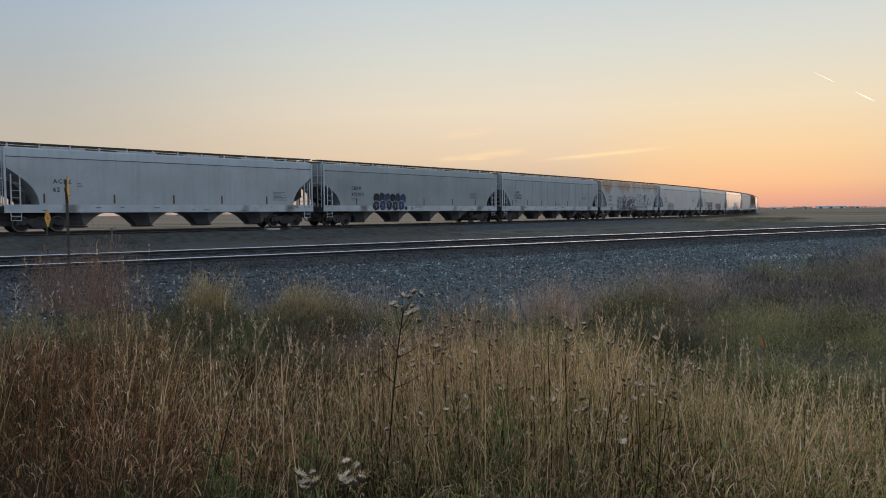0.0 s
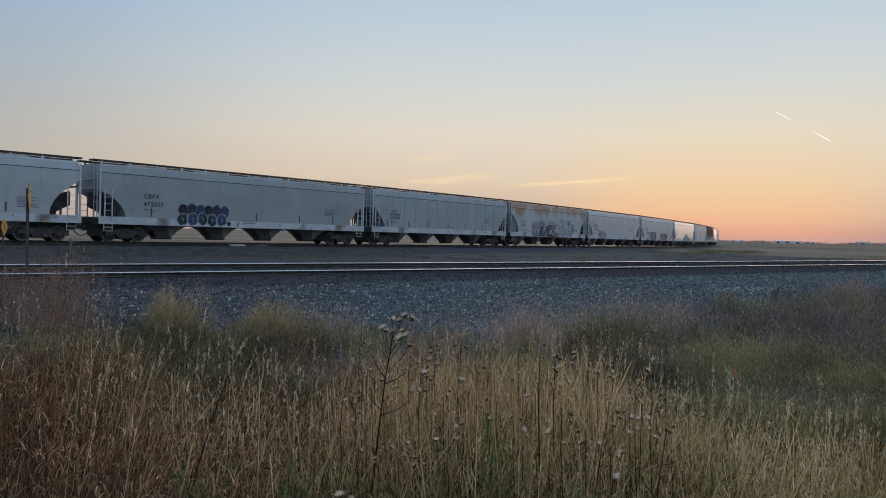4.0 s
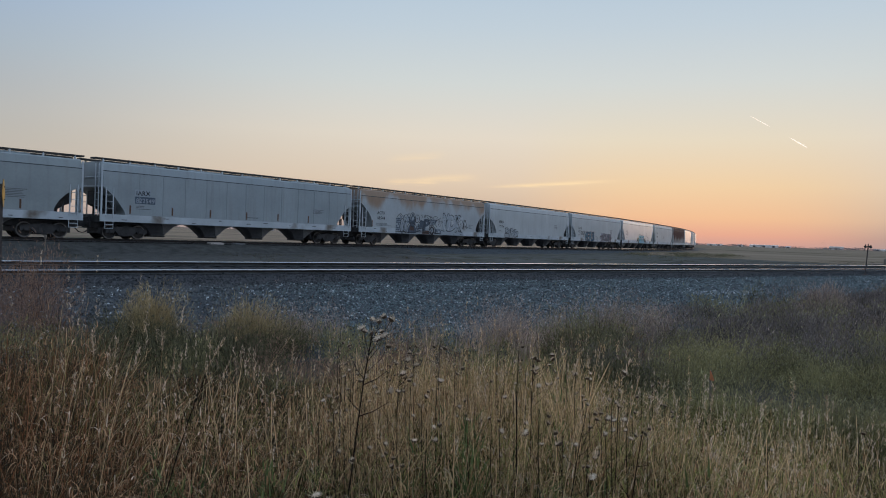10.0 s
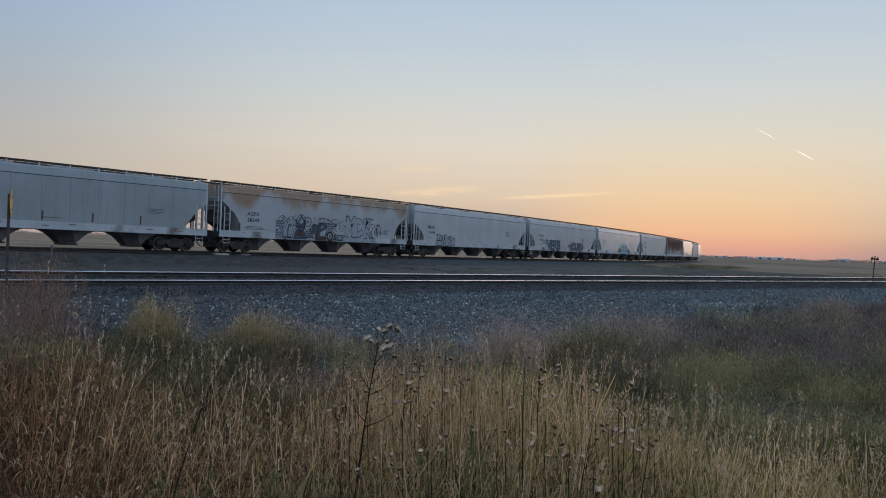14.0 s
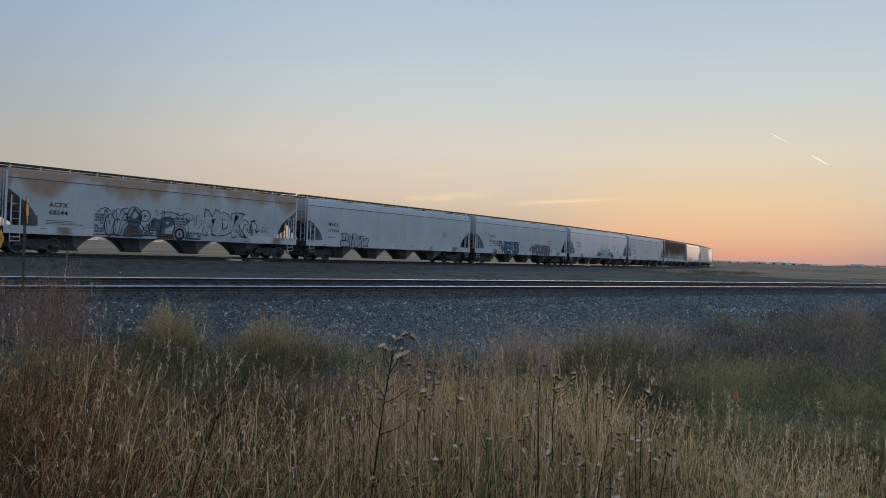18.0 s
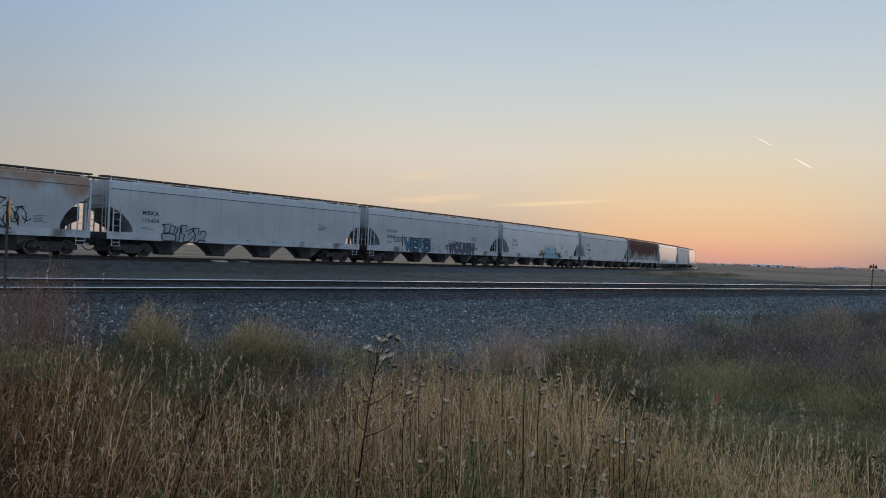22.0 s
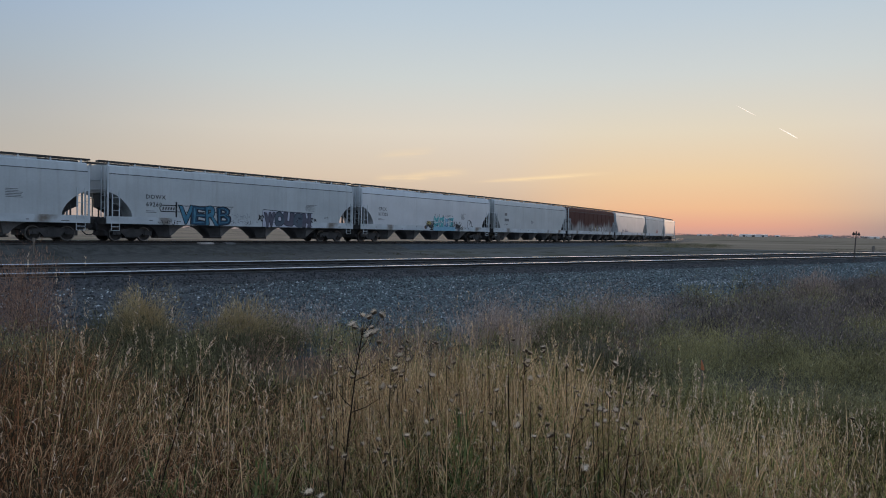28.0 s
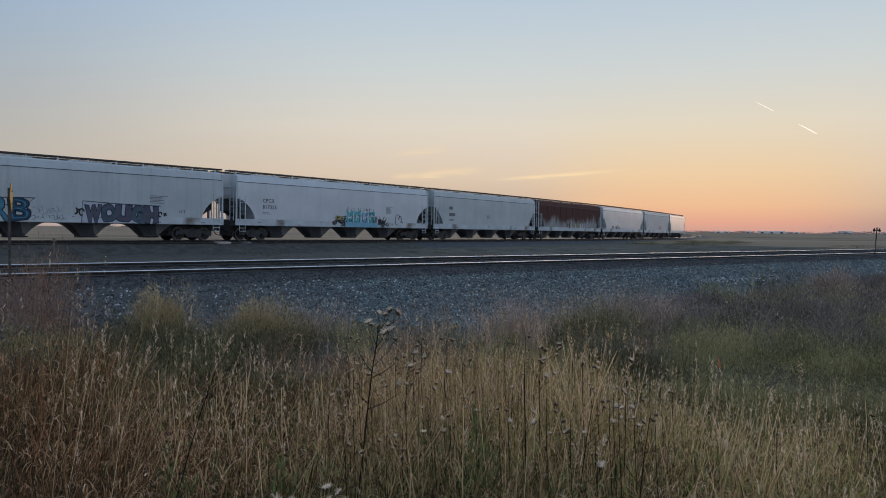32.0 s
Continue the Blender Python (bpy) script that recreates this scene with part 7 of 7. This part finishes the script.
def signal_mast():
    x, y = 20.23, 34.41
    z = float(ground_height(x, y))
    s = tagged(new("signal_mast"), "short leaning signal mast with two dark round lamps", "signal")
    s.matrix_basis = pose(x, y, z, 0, 3.0, -30)
    part("mast", tube([(0, 0, -0.1), (0, 0, 1.52)], 0.026, 8), M["post"], s)
    part("crossarm", boxes((-0.16, 0.16, -0.03, 0.03, 1.35, 1.41), bevel=0.005), M["post"], s)
    for dx in (-0.11, 0.11):
        lamp_ob = part("lamp_housing", tube([(0, -0.10, 0), (0, -0.02, 0), (0, 0.10, 0)], [0.062, 0.058, 0.045], 14), M["lamp_black"], s, m=pose(dx, 0, 1.37))
        part("visor", tube([(0, -0.16, 0.08), (0, -0.08, 0.09)], 0.03, 6), M["lamp_black"], lamp_ob)
    part("base", boxes((-0.10, 0.10, -0.10, 0.10, -0.1, 0.06), bevel=0.01), M["post"], s)


def bent_stick():
    x, y = 2.85, 16.2
    s = tagged(new("bent_stick"), "bent pale dry stick lying on the ballast", "stick")
    s.matrix_basis = pose(x, y, float(ground_height(x, y)) + 0.025, 0, 0, 20)
    part("stick", tube([(-0.11, 0, 0.07), (-0.05, 0, 0.085), (0.02, 0, 0.06), (0.08, 0.01, 0.02), (0.11, 0.01, -0.02)], [0.007, 0.010, 0.010, 0.009, 0.006], 6), M["wood"], s)


def concrete_slab(label, x, y, length, mat):
    s = tagged(new("concrete_slab"), label, "slab", group="slabs beside the curve")
    s.matrix_basis = pose(x, y, float(ground_height(x, y)), 4, 0, 51)
    part("slab", boxes((-length / 2, length / 2, -0.22, 0.22, -0.05, 0.11), bevel=0.02), mat, s)


FLAG = survey_stake()
bent_stick()
signal_mast()
M["concrete"] = material("pinkish_pale_concrete", (0.36, 0.31, 0.28), (0.62, 0.55, 0.51), rough=0.9, scale=3, fine=40, bump=0.2)
M["old_concrete"] = material("grey_stained_concrete", (0.10, 0.10, 0.10), (0.22, 0.215, 0.21), rough=0.9, scale=3, fine=40, bump=0.2)
concrete_slab("pale pinkish concrete slab beside the curved track", -15.08, 47.1, 1.0, M["concrete"])
concrete_slab("grey stained concrete slab beside the curved track", -13.95, 48.45, 0.8, M["old_concrete"])


def timber_stack():
    """Old ties piled beside the track."""
    s = tagged(new("timber_stack"), "low stack of old weathered timber ties", "timber")
    x, y = 30.2, 49.45
    s.matrix_basis = pose(x, y, float(ground_height(x, y)), 0, 0, 36.5)
    for k in range(7):
        part("timber", boxes((-1.25, 1.25, -0.11, 0.11, 0, 0.2), bevel=0.01), M["wood"], s, m=pose((k % 2) * 0.12, -0.36 + (k % 4) * 0.24 + (0.12 if k > 3 else 0), (k // 4) * 0.2, 0, 0, (k * 37) % 5 - 2))
    for px in (-1.0, 1.4):
        part("stub_post", boxes((-0.07, 0.07, -0.07, 0.07, -0.1, 0.75), bevel=0.01), M["wood"], s, m=pose(px, -0.6, 0))


timber_stack()


# ================= the distance =================
def polar(az, dist):
    return dist * math.sin(radians(az)), dist * math.cos(radians(az))


M["barn"] = material("pale_metal_siding", (0.66, 0.62, 0.58), (0.80, 0.76, 0.72), rough=0.6, scale=0.1, fine=2)
M["barn_roof"] = material("pale_metal_roof", (0.55, 0.52, 0.50), (0.68, 0.64, 0.62), rough=0.5, scale=0.1, fine=2)
M["glassy"] = material("dark_doorway", (0.05, 0.05, 0.06), (0.10, 0.10, 0.11), rough=0.4)
# The tree colour is lightened to hold the haze of the distance.
M["far_tree"] = grass_mat("hazy_shelterbelt", (0.22, 0.18, 0.17), (0.36, 0.30, 0.28))


def far_shed(label, az, dist, width, depth, height, pitch=0.8):
    x, y = polar(az, dist)
    s = tagged(new("storage_shed"), label, "building")
    s.matrix_basis = pose(x, y, 0, 0, 0, -az)
    part("wall", boxes((-width / 2, width / 2, -depth / 2, depth / 2, -0.5, height)), M["barn"], s)
    bm = bmesh.new()
    v = [bm.verts.new(q) for q in ((-width / 2 - 0.4, -depth / 2 - 0.4, height), (width / 2 + 0.4, -depth / 2 - 0.4, height), (width / 2 + 0.4, depth / 2 + 0.4, height), (-width / 2 - 0.4, depth / 2 + 0.4, height),
                                   (-width / 2 - 0.4, 0, height + pitch), (width / 2 + 0.4, 0, height + pitch))]
    for f in ((0, 1, 5, 4), (2, 3, 4, 5), (0, 4, 3), (1, 2, 5), (0, 3, 2, 1)):
        bm.faces.new([v[i] for i in f])
    part("roof", bm, M["barn_roof"], s)
    for k in range(max(1, int(width / 14))):
        dx = -width / 2 + (k + 0.5) * width / max(1, int(width / 14))
        part("door", boxes((-2.2, 2.2, -0.06, 0.06, 0, min(3.6, height * 0.75))), M["glassy"], s, m=pose(dx, -depth / 2 - 0.07, 0))


def distance():
    far_shed("long pale storage shed far off on the horizon", 24.0, 1500, 50, 20, 4.0)
    far_shed("pale flat shed far off on the horizon", 28.65, 1500, 24, 14, 5.6, 0.4)
    far_shed("low grey shed far off on the horizon", 20.65, 1500, 29, 12, 2.6)
    far_shed("small pale shed far off on the horizon", 22.4, 1540, 10, 8, 3.0)
    far_shed("small pale shed far off on the horizon", 25.6, 1450, 9, 8, 2.8)
    far_shed("small pale shed far off on the horizon", 31.4, 1600, 30, 10, 3.0)
    far_shed("small grey shed far off on the horizon", -14.0, 1500, 30, 12, 3.4)
    rng = np.random.default_rng(8)
    sets = []
    for k in range(90):
        az, dist = rng.uniform(-36, 40), rng.uniform(1250, 1900)
        x, y = polar(az, dist)
        n = 60
        w, h = rng.uniform(3, 16), rng.uniform(1.2, 4.2)
        q = np.stack([x + rng.normal(0, w, n), y + rng.normal(0, w, n), rng.uniform(0, h, n) ** 1.0], -1)
        v, f, _ = ribbons(q, rng.uniform(0.8, 2.0, n), rng.uniform(0, 6.28, n), rng.uniform(0, 0.8, n), rng.uniform(0, 0.5, n), rng.uniform(0.8, 2.2, n), 1, 0.4)
        sets.append((v, f))
    stuff("far_trees", "hazy low trees and hedges along the horizon", "trees", M["far_tree"], *sets)


distance()


def contrails():
    m = bpy.data.materials.new("glowing_ice_trail")
    m.use_nodes = True
    b = m.node_tree.nodes["Principled BSDF"]
    b.inputs["Base Color"].default_value = (0.9, 0.85, 0.8, 1)
    # The trails emit a glow that stands in for sunlight on the ice.
    b.inputs["Emission Color"].default_value, b.inputs["Emission Strength"].default_value = (1.0, 0.74, 0.50, 1), 0.95
    out = []
    for label, c, d, r in (("thin aircraft trail high in the sky, glowing as if sunlit", (23.45, 9.05), (0.66, -0.40), 1.7), ("bright aircraft trail high in the sky, glowing as if sunlit", (25.9, 7.55), (0.60, -0.38), 2.9)):
        def at(az, el):
            return Vector((math.sin(radians(az)) * math.cos(radians(el)), math.cos(radians(az)) * math.cos(radians(el)), math.sin(radians(el)))) * 4400
        mid = at(*c)
        pts = [at(c[0] + d[0] * k, c[1] + d[1] * k) - mid for k in (-1, -0.6, 0, 0.6, 1)]
        thing = tagged(new("contrail"), label, "contrail")
        thing.location = mid
        part("trail", tube(pts, [r * 0.15, r * 0.6, r, r * 0.9, r * 0.3], 6), m, thing)
        out.append((thing, mid, pts[-1] - pts[0]))
    return out


TRAILS = contrails()


# ================= what moves =================
def motions():
    for i, car in enumerate(CARS):
        walk(car, [(float(t), car_pose(i, t)) for t in range(0, 33, 2)])
    # the wheels of the wagons that pass nearest roll without slipping
    for j, wheel in enumerate(SPINNING):
        if j >= 32:
            break
        rest = wheel.location.copy()
        rows, t, a = [], 0.0, 0.0
        while t < 32.05:
            a = -(SPEED * t + GAIN * t * t / 2) / 0.42
            rows.append((min(t, 32.0), Matrix.Translation(rest) @ Matrix.Rotation(a, 4, "Y")))
            t += 0.16
        walk(wheel, rows)
    # the little flag turns in the wind
    walk(FLAG, [(t, pose(0, 0, 0, 0, 0, turn)) for t, turn in ((0, -75), (2, -68), (6, -80), (8, -78), (10, -70), (11, -62), (12, -82), (14, -95), (16, -60), (17, -30), (18, -18), (19, -45), (21, -85), (23, -62), (25, -58), (28, -80),
                                                              (32, -88))])
    for thing, mid, along in TRAILS:
        k = -0.12 if thing is TRAILS[0][0] else 0.22
        walk(thing, [(0.0, Matrix.Translation(mid)), (32.0, Matrix.Translation(mid + along * k))])


motions()
